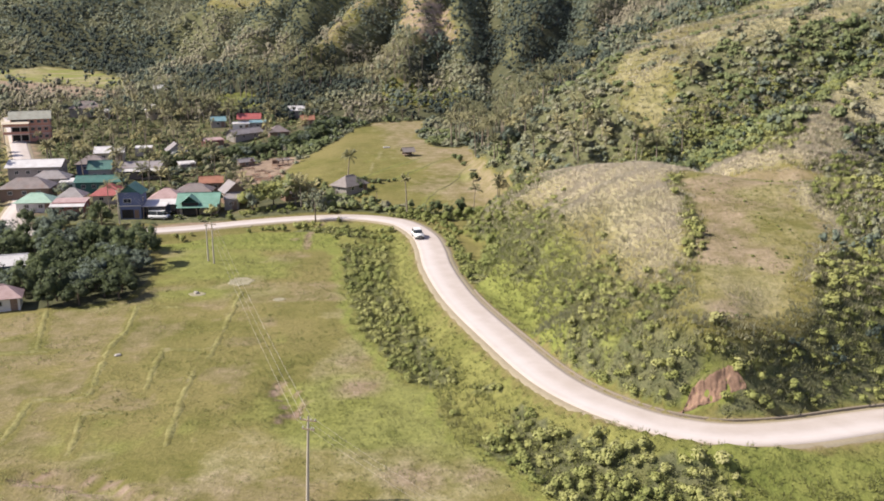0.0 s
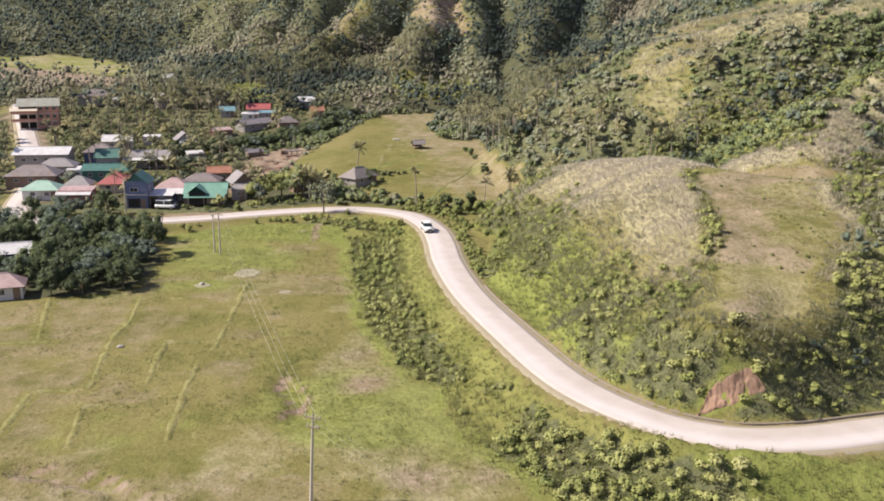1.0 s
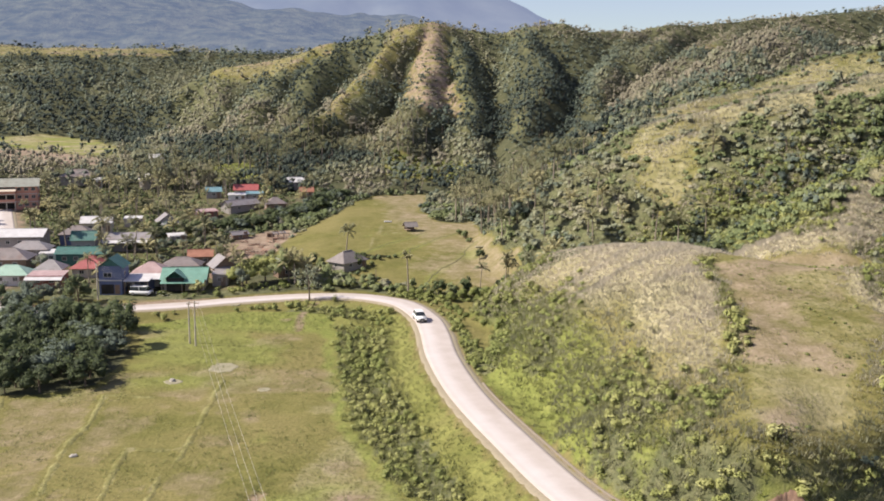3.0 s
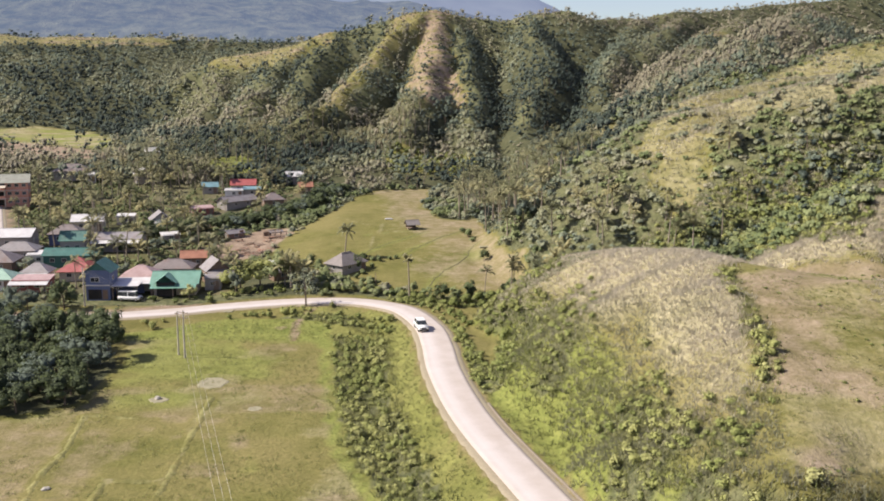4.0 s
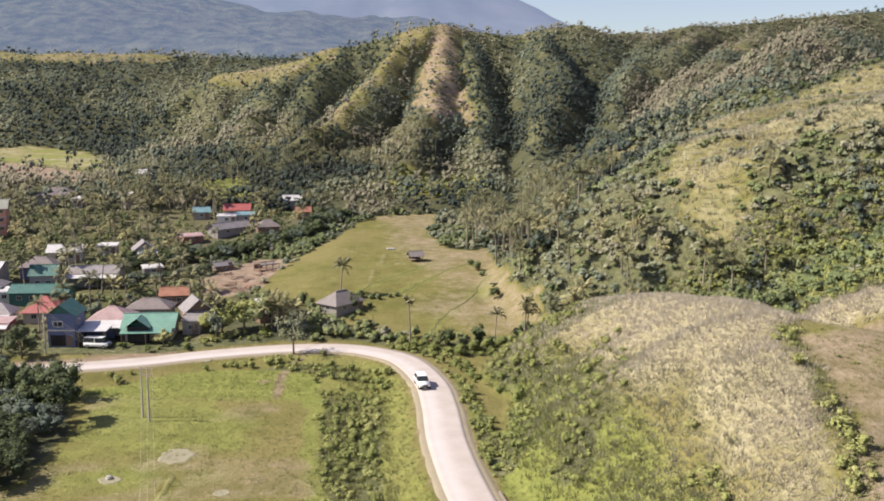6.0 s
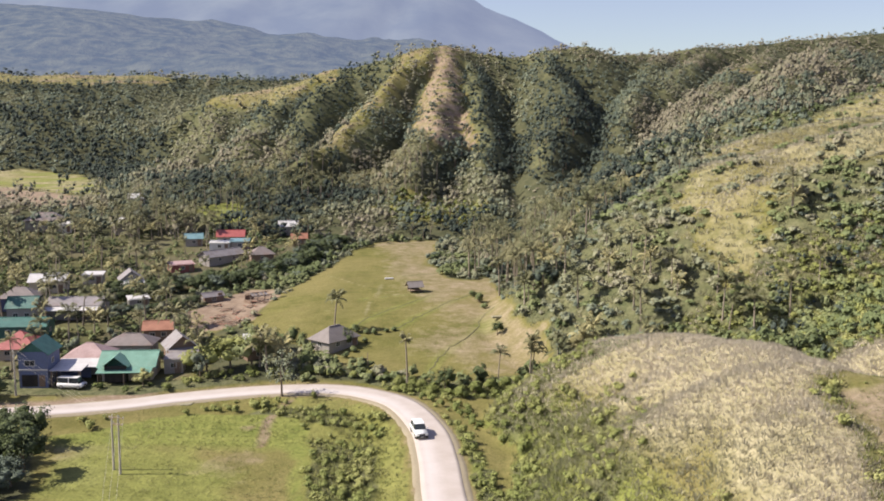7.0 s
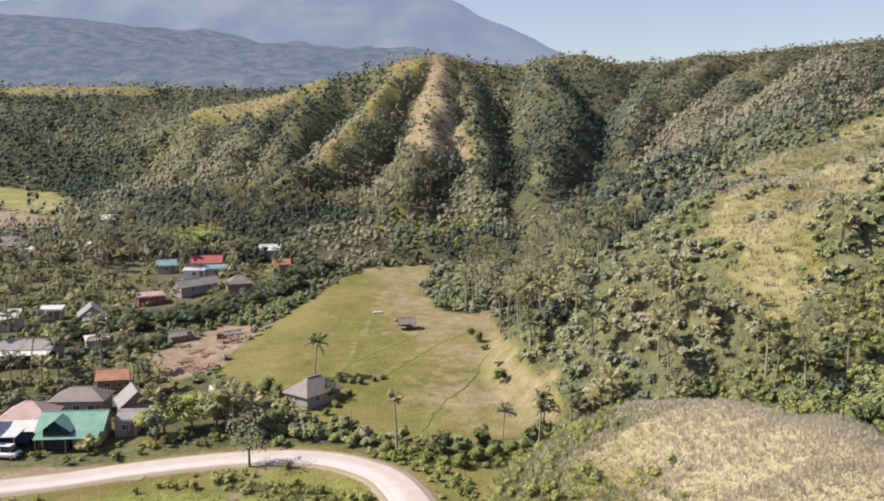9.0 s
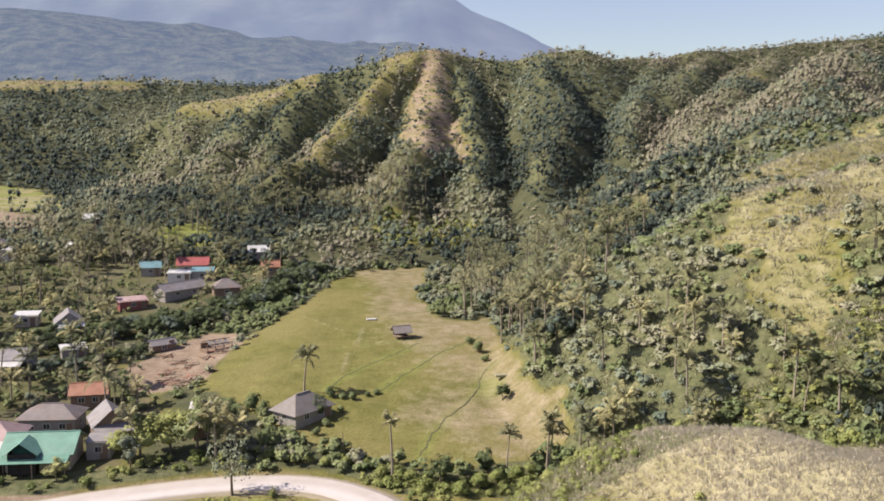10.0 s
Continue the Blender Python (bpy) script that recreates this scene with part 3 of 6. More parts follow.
    lush = np.where(lime > 0.5, 0.2 + 0.5 * step01(rough(x, y * 3, 9, 3, 23.0), 0.4, 0.6), lush)
    dry = np.where(lime > 0.5, 0.35 + 0.3 * n1, dry)
    dry = np.maximum(dry, brown * 0.6)
    soil = np.maximum(soil, village * step01(n2, 0.42, 0.6) * 0.6)
    dry = np.maximum(dry, glade * 0.55)
    orchard = inside(x, y, ORCHARD, 5)
    lush = np.maximum(lush, orchard * 0.7)
    dry = np.maximum(dry, saddle * (0.2 + 0.36 * n1))
    soil = np.maximum(soil, saddle * (0.25 + 0.3 * step01(n2, 0.42, 0.62)))
    dry = np.maximum(dry, knoll * (1 - saddle) * step01(z + 0.05 * (y - 110) + (n2 - 0.5) * 9, 7, 21) * 0.75)
    lush = np.maximum(lush, knoll * (1 - saddle) * (1 - step01(z + (n1 - 0.5) * 8, 8, 15)) * 0.75)
    lush = np.maximum(lush, (left & (field < 0.5)) * 0.5)
    bare = np.maximum.reduce([inside(x, y, BROWN_DRY, 9) * 0.9, inside(x, y, FIN_DRY, 8) * 0.8, inside(x, y, CREST_DRY, 9), inside(x, y, HIGH_PATCH, 5), 1 - step01(to_line(x, y, PLATEAU)[0] + (n2 - 0.5) * 10, 9, 18)]) * (y > 380)
    scrubby = far * hill * step01(crest + (n1 - 0.5) * 1.1 - 0.25 * step01(x, 20, 60), 0.22, 0.5) * (y < 640) * step01(x, -158, -140) * (1 - inside(x, y, GULLY, 8))
    dry_right = np.maximum.reduce([inside(x, y, RIGHT_DRY, 11), inside(x, y, RIGHT_DRY_LOW, 4), inside(x, y, PALE_STREAK, 3)])
    thicket, streak, opening = inside(x, y, THICKET, 6), inside(x, y, STREAK, 5), inside(x, y, CLEARING, 6)
    near_knoll = step01(y, 204, 196) * step01(x, 64, 58)
    open_hill = np.clip(np.maximum(bare, dry_right), 0, 1)
    dry = np.maximum(dry, open_hill * np.where(y > 345, 0.38, 0.28 + 0.4 * n1))
    lush = np.maximum(lush, dry_right * 0.32 * step01(n2, 0.42, 0.6))
    soil = np.maximum(soil, bare * (0.2 + step01(rough(x, y * 2.2, 10, 3, 15.0), 0.45, 0.6) * 0.4))
    soil = np.maximum(soil, inside(x, y, BROWN_DRY, 9) * (0.35 + 0.4 * step01(np.sin(z * 1.9 + 3 * n2), -0.3, 0.5)))
    soil = np.maximum(soil, streak * (0.6 + 0.4 * n2))
    lush = np.maximum(lush, opening * 0.4)
    for line in DRAINS:
        strip = np.exp(-((to_line(x, y, [(*q, 0) for q in line])[0] / 2.2) ** 2)) * upper
        lush = np.maximum(lush, strip * 0.55)
    for line in BUNDS:
        lo, hi = np.min(line, 0) - 2, np.max(line, 0) + 2
        near = (x > lo[0]) & (x < hi[0]) & (y > lo[1]) & (y < hi[1])
        if near.any():
            strip = np.exp(-((to_line(x[near], y[near], [(*q, 0) for q in line])[0] / 0.7) ** 2))
            dry[near] = np.maximum(dry[near], strip * 0.45)
            soil[near] = soil[near] * (1 - strip)
            lush[near] = lush[near] * (1 - strip)
    vale = inside(x, y, VALE, 5)
    open_hill = open_hill * (1 - vale)
    lush = np.maximum(lush, vale * 0.8)
    wood = hill * (1 - open_hill) * (y > 150) * (1 - near_knoll)
    lush = np.where((near_knoll > 0.5) & (y > 150), lush * (1 - step01(z, 9, 13)), lush)
    ds = np.hypot((x - 29.2 + (n2 - 0.5) * 2.5) / 2.9, (y - 92.3) / 1.25)
    soil = np.maximum(soil, 0.5 * np.exp(-ds**4) * step01(z, 4.8, 5.6))
    soil = np.maximum(soil, road * 0.5)
    de = to_line(x, y, EROSION)[0] + (rough(x, y, 3.0, 3, 4.4) - 0.5) * 2.2
    de = np.minimum(de, to_line(x, y, WASH)[0] + (rough(x, y, 2.5, 3, 4.6) - 0.5) * 2.4)
    soil = np.maximum(soil, 0.8 * np.exp(-(((de - 0.9) / 0.6) ** 2)) * step01(n2, 0.35, 0.55))
    path = to_line(x, y, [(-27.0, 199, 0), (-28.6, 191, 0), (-28.0, 182, 0)])[0]
    soil = np.maximum(soil, 0.75 * np.exp(-((path / 0.9) ** 2)))
    soil = np.maximum(soil, 0.7 * (1 - step01(d, 5.0, 8.5)) * step01(-x, 44, 52) * (side > 0))
    lush = np.where(soil > 0.5, lush * 0.3, lush)
    lush = np.where(road > 0.5, 0, lush)
    # standing growth
    clear = np.maximum.reduce([field, upper, yard, lime, brown, road, step01(ds, 1.2, 0.9)])
    slope_scrub = knoll * (1 - saddle) * (1 - step01(z + (n1 - 0.5) * 13 - 3.5 * step01(130 - y, 0, 25), 6.5, 14.5))
    bush = np.maximum.reduce([(left & (field < 0.4)) * np.maximum(step01(n2, 0.34, 0.58) * 0.8, step01(y, 104, 112) * 0.85 * step01(n2, 0.2, 0.4)) * (1 - step01(x, 24, 31)), slope_scrub * step01(n2, 0.36, 0.58), right_foot * 1.0, thicket,
                              wood * 0.85 * (1 - far), open_hill * np.maximum(0.06, step01(n2, 0.6, 0.68) * 0.5) * (1 - far) * (y > 150), (1 - step01(to_line(x, y, SADDLE_EDGE)[0] + (n2 - 0.5) * 2, 0.8, 2.0)) * 0.5])
    bush = np.where((y > 200) & (hill < 0.5) & (y < 350), np.maximum(bush, 0.85), bush)
    bush = np.maximum(bush, (1 - step01(ds, 1.5, 1.9)) * (y > 91.5))
    bush = np.where((x > 14) & (x < 64) & (y > 206) & (y < 345), np.maximum(bush, 1 - dry_right), bush)
    bush = np.maximum(bush, vale)
    bush = np.where((x > 8) & (x < 60) & (y > 184) & (y < 208) & (z < 14), np.maximum(bush, 0.95), bush)
    bush = np.where((x > 56) & (y > 158) & (y < 330), np.maximum(bush, (1 - dry_right) * 0.95), bush)
    verge = np.where(y > 104, 8.3, 5.6) + (n2 - 0.5) * 2
    bush = np.where(left & (d < verge), 0, bush)
    bush = bush * (1 - clear) * (1 - saddle * (to_line(x, y, SADDLE_EDGE)[0] > 2.2))
    tree = np.maximum(far * (1 - np.clip(open_hill * 1.1, 0, 1)) * (1 - 0.45 * opening) * (1 - 0.8 * orchard) * (1 - streak) * (1 - 0.72 * scrubby), wood * (y > 255) * 0.7) * (1 - clear)
    tree = np.maximum(tree, np.maximum(thicket * 0.5, right_foot * (side > 0) * 0.6))
    palm = np.where((x > 2) & (x < 62) & (y > 205) & (y < 350), 1.0, 0.0) * (1 - step01(z - valley(x, y), 11, 18)) * (1 - dry_right) * (x < 58 - 0.16 * np.maximum(y - 215, 0))
    palm = np.maximum(palm, np.where((x < -8) & (x > -130) & (y > 342) & (y < 425), 0.8, 0.0) * step01(n3, 0.3, 0.5))
    palm = palm * (1 - clear)
    reed = np.maximum(knoll * (1 - saddle) * step01(z + (n1 - 0.5) * 6, 3.6, 7), np.maximum(open_hill * (1 - step01(y, 390, 430)), np.maximum(wood * 0.3, (x > 10) * (y > 196) * 0.75) * (1 - far)) * (y > 150)) * (1 - clear) * (1 - vale)
    floor = np.clip(np.maximum.reduce([wood * (1 - 0.75 * scrubby), far * (1 - open_hill) * (1 - opening) * (1 - orchard) * (1 - 0.75 * scrubby), thicket, ((y > 200) & (y < 350) & (hill < 0.5)) * (1 - village) * 0.8, village * 0.6, clump]) * (1 - clear), 0, 1)
    return dict(dry=dry, lush=lush, soil=soil, bush=bush, tree=tree, palm=palm, reed=reed, open_hill=open_hill, scrubby=np.maximum(scrubby, ((x > 6) & (y > 182) & (y < 350) & (d > 8)) * 0.85 * (1 - vale)) * (1 - clear), thick=np.clip(bush * (y < 208) * 1.2, 0, 1), village=village, clear=clear, floor=floor)


def fast_mesh(name, verts, faces, material, tint=None, smooth=False, normals=None):
    """A mesh from arrays; all faces have as many corners as faces has columns."""
    verts, faces = np.asarray(verts, np.float32), np.asarray(faces, np.int32)
    me = bpy.data.meshes.new(name)
    n, k = faces.shape
    me.vertices.add(len(verts))
    me.vertices.foreach_set("co", verts.ravel())
    me.loops.add(n * k)
    me.loops.foreach_set("vertex_index", faces.ravel())
    me.polygons.add(n)
    me.polygons.foreach_set("loop_start", np.arange(0, n * k, k, dtype=np.int32))
    me.polygons.foreach_set("use_smooth", np.full(n, smooth))
    if tint is not None:
        me.attributes.new("tint", "FLOAT", "POINT").data.foreach_set("value", np.asarray(tint, np.float32))
    me.materials.append(material)
    me.update(calc_edges=True)
    if normals is not None:
        normals = np.asarray(normals, np.float32)
        normals = normals / np.maximum(np.linalg.norm(normals, axis=1), 1e-6)[:, None]
        me.attributes.new("soft", "FLOAT_VECTOR", "POINT").data.foreach_set("vector", normals.ravel())
    return me


def spread(lo, fine_lo, fine_hi, hi, step, growth):
    out = list(np.arange(fine_lo, fine_hi, step))
    s = step
    while out[-1] < hi:
        s *= growth
        out.append(out[-1] + s)
    s = step
    while out[0] > lo:
        s *= growth
        out.insert(0, out[0] - s)
    return np.array(out)


# ---- ground ----
gx = spread(-4500, -76, 64, 4500, 1.05, 1.055)
gy = np.concatenate([spread(-900, 60, 215, 215, 1.05, 1.12)[:-1], np.arange(216.5, 300, 1.4), spread(302, 302, 720, 4700, 2.8, 1.09)])
GX, GY = np.meshgrid(gx, gy)
GZ, GC = land(GX, GY)
grid = np.arange(GX.size).reshape(GX.shape)
quads = np.stack([grid[:-1, :-1], grid[:-1, 1:], grid[1:, 1:], grid[1:, :-1]], -1).reshape(-1, 4)
me = fast_mesh("ground", np.stack([GX, GY, GZ], -1).reshape(-1, 3), quads, M["ground"], smooth=True)
kind = cover(GX, GY, GZ, GC)
layer = np.stack([kind["dry"], kind["lush"], kind["soil"], kind["floor"]], -1).reshape(-1).astype(np.float32)
# Ground past y 860 gets the material that glows for haze.
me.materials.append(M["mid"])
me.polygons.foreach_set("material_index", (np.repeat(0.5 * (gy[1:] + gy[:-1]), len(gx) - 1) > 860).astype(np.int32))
me.attributes.new("cover", "FLOAT_COLOR", "POINT").data.foreach_set("color", layer)
me.attributes.new("scrubby", "FLOAT", "POINT").data.foreach_set("value", np.maximum(kind["scrubby"] * (1 - kind["open_hill"]), kind["thick"] * 0.8).ravel().astype(np.float32))
tagged(new("ground", me), "grassy valley floor and hills with dry and green stretches", "ground", kind="structure")


def ribbon(line, offsets, drop=0.0):
    """Cross-sections along a line: offsets are (sideways, up)."""
    p = np.array(line)
    way = np.gradient(p[:, :2], axis=0)
    way /= np.linalg.norm(way, axis=1)[:, None]
    side = np.stack([way[:, 1], -way[:, 0]], -1)
    rows = [np.column_stack([p[:, :2] + side * s, p[:, 2] + h + drop]) for s, h in offsets]
    k = len(offsets)
    v = np.stack(rows, 1).reshape(-1, 3)
    f = [(a * k + b, a * k + b + 1, (a + 1) * k + b + 1, (a + 1) * k + b) for a in range(len(p) - 1) for b in range(k - 1)]
    return v, np.array(f)


fine_road = smooth_line(ROAD, 1.0)
profile = [(-3.0, -0.35), (-2.62, -0.02), (-2.6, 0.03), (-1.9, 0.045), (-1.3, 0.05), (-0.6, 0.06), (0.0, 0.065), (0.7, 0.06), (1.4, 0.05), (2.1, 0.04), (2.6, 0.03), (2.62, -0.02), (3.0, -0.35)]
v, f = ribbon(fine_road, profile)
me = fast_mesh("road", v, f, M["road"], smooth=True)
across = np.tile([s for s, _ in profile], len(fine_road))
bright = np.exp(-(((across + 1.2) / 0.9) ** 2))
dust = step01(np.abs(across), 1.9, 2.6) + 0.55 * np.exp(-(((across - 1.0) / 0.9) ** 2))
me.attributes.new("lane", "FLOAT_COLOR", "POINT").data.foreach_set("color", np.stack([bright, dust, 0 * dust, 0 * dust + 1], -1).ravel().astype(np.float32))
tagged(new("road", me), "pale concrete road winding round the foot of the knoll", "road", kind="structure")
for name, sign in (("shoulder", -1), ("shoulder", 1)):
    edge = [(sign * s, h) for s, h in ((2.55, 0.0), (2.95, -0.02), (3.45, -0.12), (3.85, -0.5))]
    v, f = ribbon(fine_road, edge if sign > 0 else edge[::-1])
    wob = (rough(v[:, 0], v[:, 1], 1.5, 3, 2.2) - 0.5) * 0.3
    v[:, 2] += np.where(np.arange(len(v)) % 4 == (2 if sign > 0 else 1), wob * 0.5, 0)
    tagged(new(name, fast_mesh(name, v, f, M["shoulder"], smooth=True)), "strip of trodden brown gravel beside the road", "road shoulder", kind="structure")
inner = np.array([p for p in fine_road if 0 < p[0] < 62 and p[1] < 140])
v, f = ribbon(inner, [(3.3, -0.3), (3.3, 0.16), (3.36, 0.2), (3.54, 0.2), (3.6, 0.16), (3.6, -0.3)])
tagged(new("kerb", fast_mesh("kerb", v, f, M["kerb"])), "low dark-stained concrete kerb at the foot of the bank", "kerb", kind="structure")

for line in BUNDS[:13]:
    way = smooth_line([(*q, 0) for q in line], 0.7)
    way[:, :2] += np.stack([rough(way[:, 0], way[:, 1], 2.5, 2, 73.0) - 0.5, rough(way[:, 0], way[:, 1], 2.5, 2, 74.0) - 0.5], -1) * 0.35
    ends = np.minimum(np.arange(len(way)), np.arange(len(way))[::-1])
    way[:, 2] = land(way[:, 0], way[:, 1])[0] + (rough(way[:, 0], way[:, 1], 1.6, 2, 75.0) - 0.5) * 0.16 - 0.12 * (ends < 2)
    v, f = ribbon(way, [(-0.6, -0.14), (-0.28, 0.0), (-0.08, 0.045), (0.1, 0.045), (0.28, 0.0), (0.6, -0.14)])
    v[:, 2] += (rough(v[:, 0], v[:, 1], 0.6, 2, 76.0) - 0.5) * 0.1
    bund = fast_mesh("bund", v, f, M["ground"], smooth=True)
    bund.attributes.new("cover", "FLOAT_COLOR", "POINT").data.foreach_set("color", np.tile(np.array((0.36, 0.36, 0, 0), np.float32), len(v)))
    tagged(new("bund", bund), "low grassy bund dividing the field plots", "bund", kind="structure")
for line in DRAINS:
    way = smooth_line([(*q, 0) for q in line], 0.6)
    way[:, :2] += np.stack([rough(way[:, 0], way[:, 1], 2.0, 2, 71.0) - 0.5, rough(way[:, 0], way[:, 1], 2.0, 2, 72.0) - 0.5], -1) * 1.2
    way[:, 2] = land(way[:, 0], way[:, 1], False)[0]
    v, f = ribbon(way, [(-0.14, -0.2), (-0.09, 0.05), (-0.04, 0.03), (0.04, 0.03), (0.09, 0.05), (0.14, -0.2)])
    tagged(new("drain", fast_mesh("drain", v, f, M["damp"], smooth=True)), "narrow dark muddy drain crossing the upper field", "ditch", kind="structure")

# ---- distance ----
def far_range(name, crest, material, label, near, base=0.0, jag=60):
    """A mountain far behind everything: a ribbed face under a crest line."""
    line = smooth_line(crest, 60)
    n = 26
    rows = []
    for k in range(n):
        s = k / (n - 1)
        rib = np.abs(2 * rough(line[:, 0] + 380 * s, line[:, 1] * 0 + 260 * s, 430, 3, 40.0) - 1)
        bulge = (0.35 - rib) * jag * 4 * math.sin(math.pi * min(1, s * 1.1)) ** 0.8
        y = line[:, 1] - near * (1 - (1 - s) ** 1.0) + bulge
        top = line[:, 2] + (rough(line[:, 0], line[:, 1], 200, 4, 41.0) - 0.5) * jag
        rows.append(np.column_stack([line[:, 0], y, base + (top - base) * (1 - s) ** 1.25]))
    v = np.stack(rows).reshape(-1, 3)
    m = len(line)
    f = [(a * m + b, a * m + b + 1, (a + 1) * m + b + 1, (a + 1) * m + b) for a in range(n - 1) for b in range(m - 1)]
    return tagged(new(name, fast_mesh(name, v, np.array(f), material, smooth=True)), label, "mountain", kind="structure")


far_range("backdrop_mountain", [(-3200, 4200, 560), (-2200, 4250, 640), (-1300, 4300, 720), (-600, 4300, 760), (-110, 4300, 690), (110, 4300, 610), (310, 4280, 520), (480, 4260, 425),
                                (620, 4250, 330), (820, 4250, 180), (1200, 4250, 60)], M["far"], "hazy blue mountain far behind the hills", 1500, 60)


# ---- plants: shapes ----
def ball(n=2):
    """A rounded cube of quads."""
    v, f = [], []
    for axis in range(3):
        for sign in (-1, 1):
            start = len(v)
            for i in range(n + 1):
                for j in range(n + 1):
                    p = np.zeros(3)
                    p[axis], p[(axis + 1) % 3], p[(axis + 2) % 3] = sign, 2 * i / n - 1, (2 * j / n - 1) * sign
                    v.append(p / np.linalg.norm(p))
            f += [(start + i * (n + 1) + j, start + (i + 1) * (n + 1) + j, start + (i + 1) * (n + 1) + j + 1, start + i * (n + 1) + j + 1) for i in range(n) for j in range(n)]
    return np.array(v), np.array(f)


def lump():
    """A twenty-sided ball of triangles."""
    g = (1 + 5**0.5) / 2
    v = np.array([(-1, g, 0), (1, g, 0), (-1, -g, 0), (1, -g, 0), (0, -1, g), (0, 1, g), (0, -1, -g), (0, 1, -g), (g, 0, -1), (g, 0, 1), (-g, 0, -1), (-g, 0, 1)]) / math.hypot(1, g)
    f = np.array([(0, 11, 5), (0, 5, 1), (0, 1, 7), (0, 7, 10), (0, 10, 11), (1, 5, 9), (5, 11, 4), (11, 10, 2), (10, 7, 6), (7, 1, 8),
                  (3, 9, 4), (3, 4, 2), (3, 2, 6), (3, 6, 8), (3, 8, 9), (4, 9, 5), (2, 4, 11), (6, 2, 10), (8, 6, 7), (9, 8, 1)])
    return v, f


def leaves(rng, blobs, count, size, droop=0.2):
    """Small leaf sprays over a set of balls (centre, radius, flattening), turned mostly outward."""
    share = np.array([b[1] ** 2 for b in blobs])
    pick = rng.choice(len(blobs), count, p=share / share.sum())
    way = rng.normal(size=(count, 3))
    way[:, 2] = np.where(way[:, 2] < -0.4, -way[:, 2], way[:, 2])
    way /= np.linalg.norm(way, axis=1)[:, None]
    centre = np.array([b[0] for b in blobs])[pick]
    r = np.array([b[1] for b in blobs])[pick] * rng.uniform(0.72, 1.12, count)
    flat = np.array([b[2] for b in blobs])[pick]
    p = centre + way * r[:, None] * np.stack([np.ones(count), np.ones(count), flat], -1)
    normal = way + rng.normal(size=(count, 3)) * 0.42 + (0, 0, droop)
    normal /= np.linalg.norm(normal, axis=1)[:, None]
    u = np.cross(normal, rng.normal(size=(count, 3)))
    u /= np.linalg.norm(u, axis=1)[:, None]
    w = np.cross(normal, u)
    s = size * rng.uniform(0.6, 1.4, count)[:, None]
    v = np.stack([p + u * s, p - u * s * 0.6 + w * s * 0.62, p - u * s * 0.6 - w * s * 0.62], 1).reshape(-1, 3)
    soft = way * 0.9 + normal * 0.35 + (0, 0, 0.22)
    soft = np.repeat(soft / np.linalg.norm(soft, axis=1)[:, None], 3, 0)
    return v, np.arange(count * 3).reshape(-1, 3), soft


def join(parts):
    """Shapes (places, faces, normals) as one."""
    v, f, m, n = [], [], [], 0
    for a, b, c in parts:
        v.append(a), f.append(np.asarray(b) + n), m.append(c)
        n += len(a)
    return np.concatenate(v), np.concatenate(f), np.concatenate(m)


def tube(path, radii, sides=6):
    path = np.array(path, float)
    a = np.arange(sides) * 2 * math.pi / sides
    ring = np.stack([np.cos(a), np.sin(a), 0 * a], -1)
    v = np.concatenate([p + ring * r for p, r in zip(path, radii)])
    f = [(k * sides + i, k * sides + (i + 1) % sides, (k + 1) * sides + (i + 1) % sides, (k + 1) * sides + i) for k in range(len(path) - 1) for i in range(sides)]
    return v, np.array(f), np.tile(ring, (len(path), 1))


def crown_blobs(rng, height, width, count, low=0.45):
    out = []
    for k in range(count):
        a, r = rng.uniform(0, 2 * math.pi), width * 0.5 * math.sqrt(rng.uniform(0.02, 0.75))
        z = height * rng.uniform(low, 0.92) - r * 0.25
        out.append((np.array([r * math.cos(a), r * math.sin(a), z]), width * rng.uniform(0.13, 0.27), rng.uniform(0.75, 1.25)))
    return out


def tree_shape(seed, height=8.0, width=6.0, blobs=7, sprays=260, size=0.42, core=4, low=0.45):
    """Trunk with limbs, and a crown of leaf sprays round uneven lobes. Unit: metres, foot at the origin."""
    rng = np.random.RandomState(seed)
    lobes = crown_blobs(rng, height, width, blobs, low)
    lean = rng.uniform(-0.05, 0.05, 2) * height
    top = np.array([lean[0], lean[1], height * 0.6])
    wood = [tube([(0, 0, -0.4), (lean[0] * 0.3, lean[1] * 0.3, height * 0.25), top], [height * 0.03, height * 0.022, height * 0.012])]
    for c, r, _ in lobes[:5]:
        start = top * rng.uniform(0.45, 0.9)
        wood.append(tube([start, (start + c) / 2 + (0, 0, 0.1 * height * rng.uniform(-0.5, 0.5)), c], [height * 0.012, height * 0.009, height * 0.004], 4))
    green = [leaves(rng, lobes, sprays, size)]
    if core:
        bv, bf = lump()
        for c, r, flat in sorted(lobes, key=lambda b: -b[1])[:core]:
            jag = 1 + 0.4 * (rng.rand(len(bv)) - 0.5)
            green.append((bv * jag[:, None] * r * 0.68 * (1, 1, flat) + c, bf, bv + (0, 0, 0.3)))
    return join(wood), join(green)


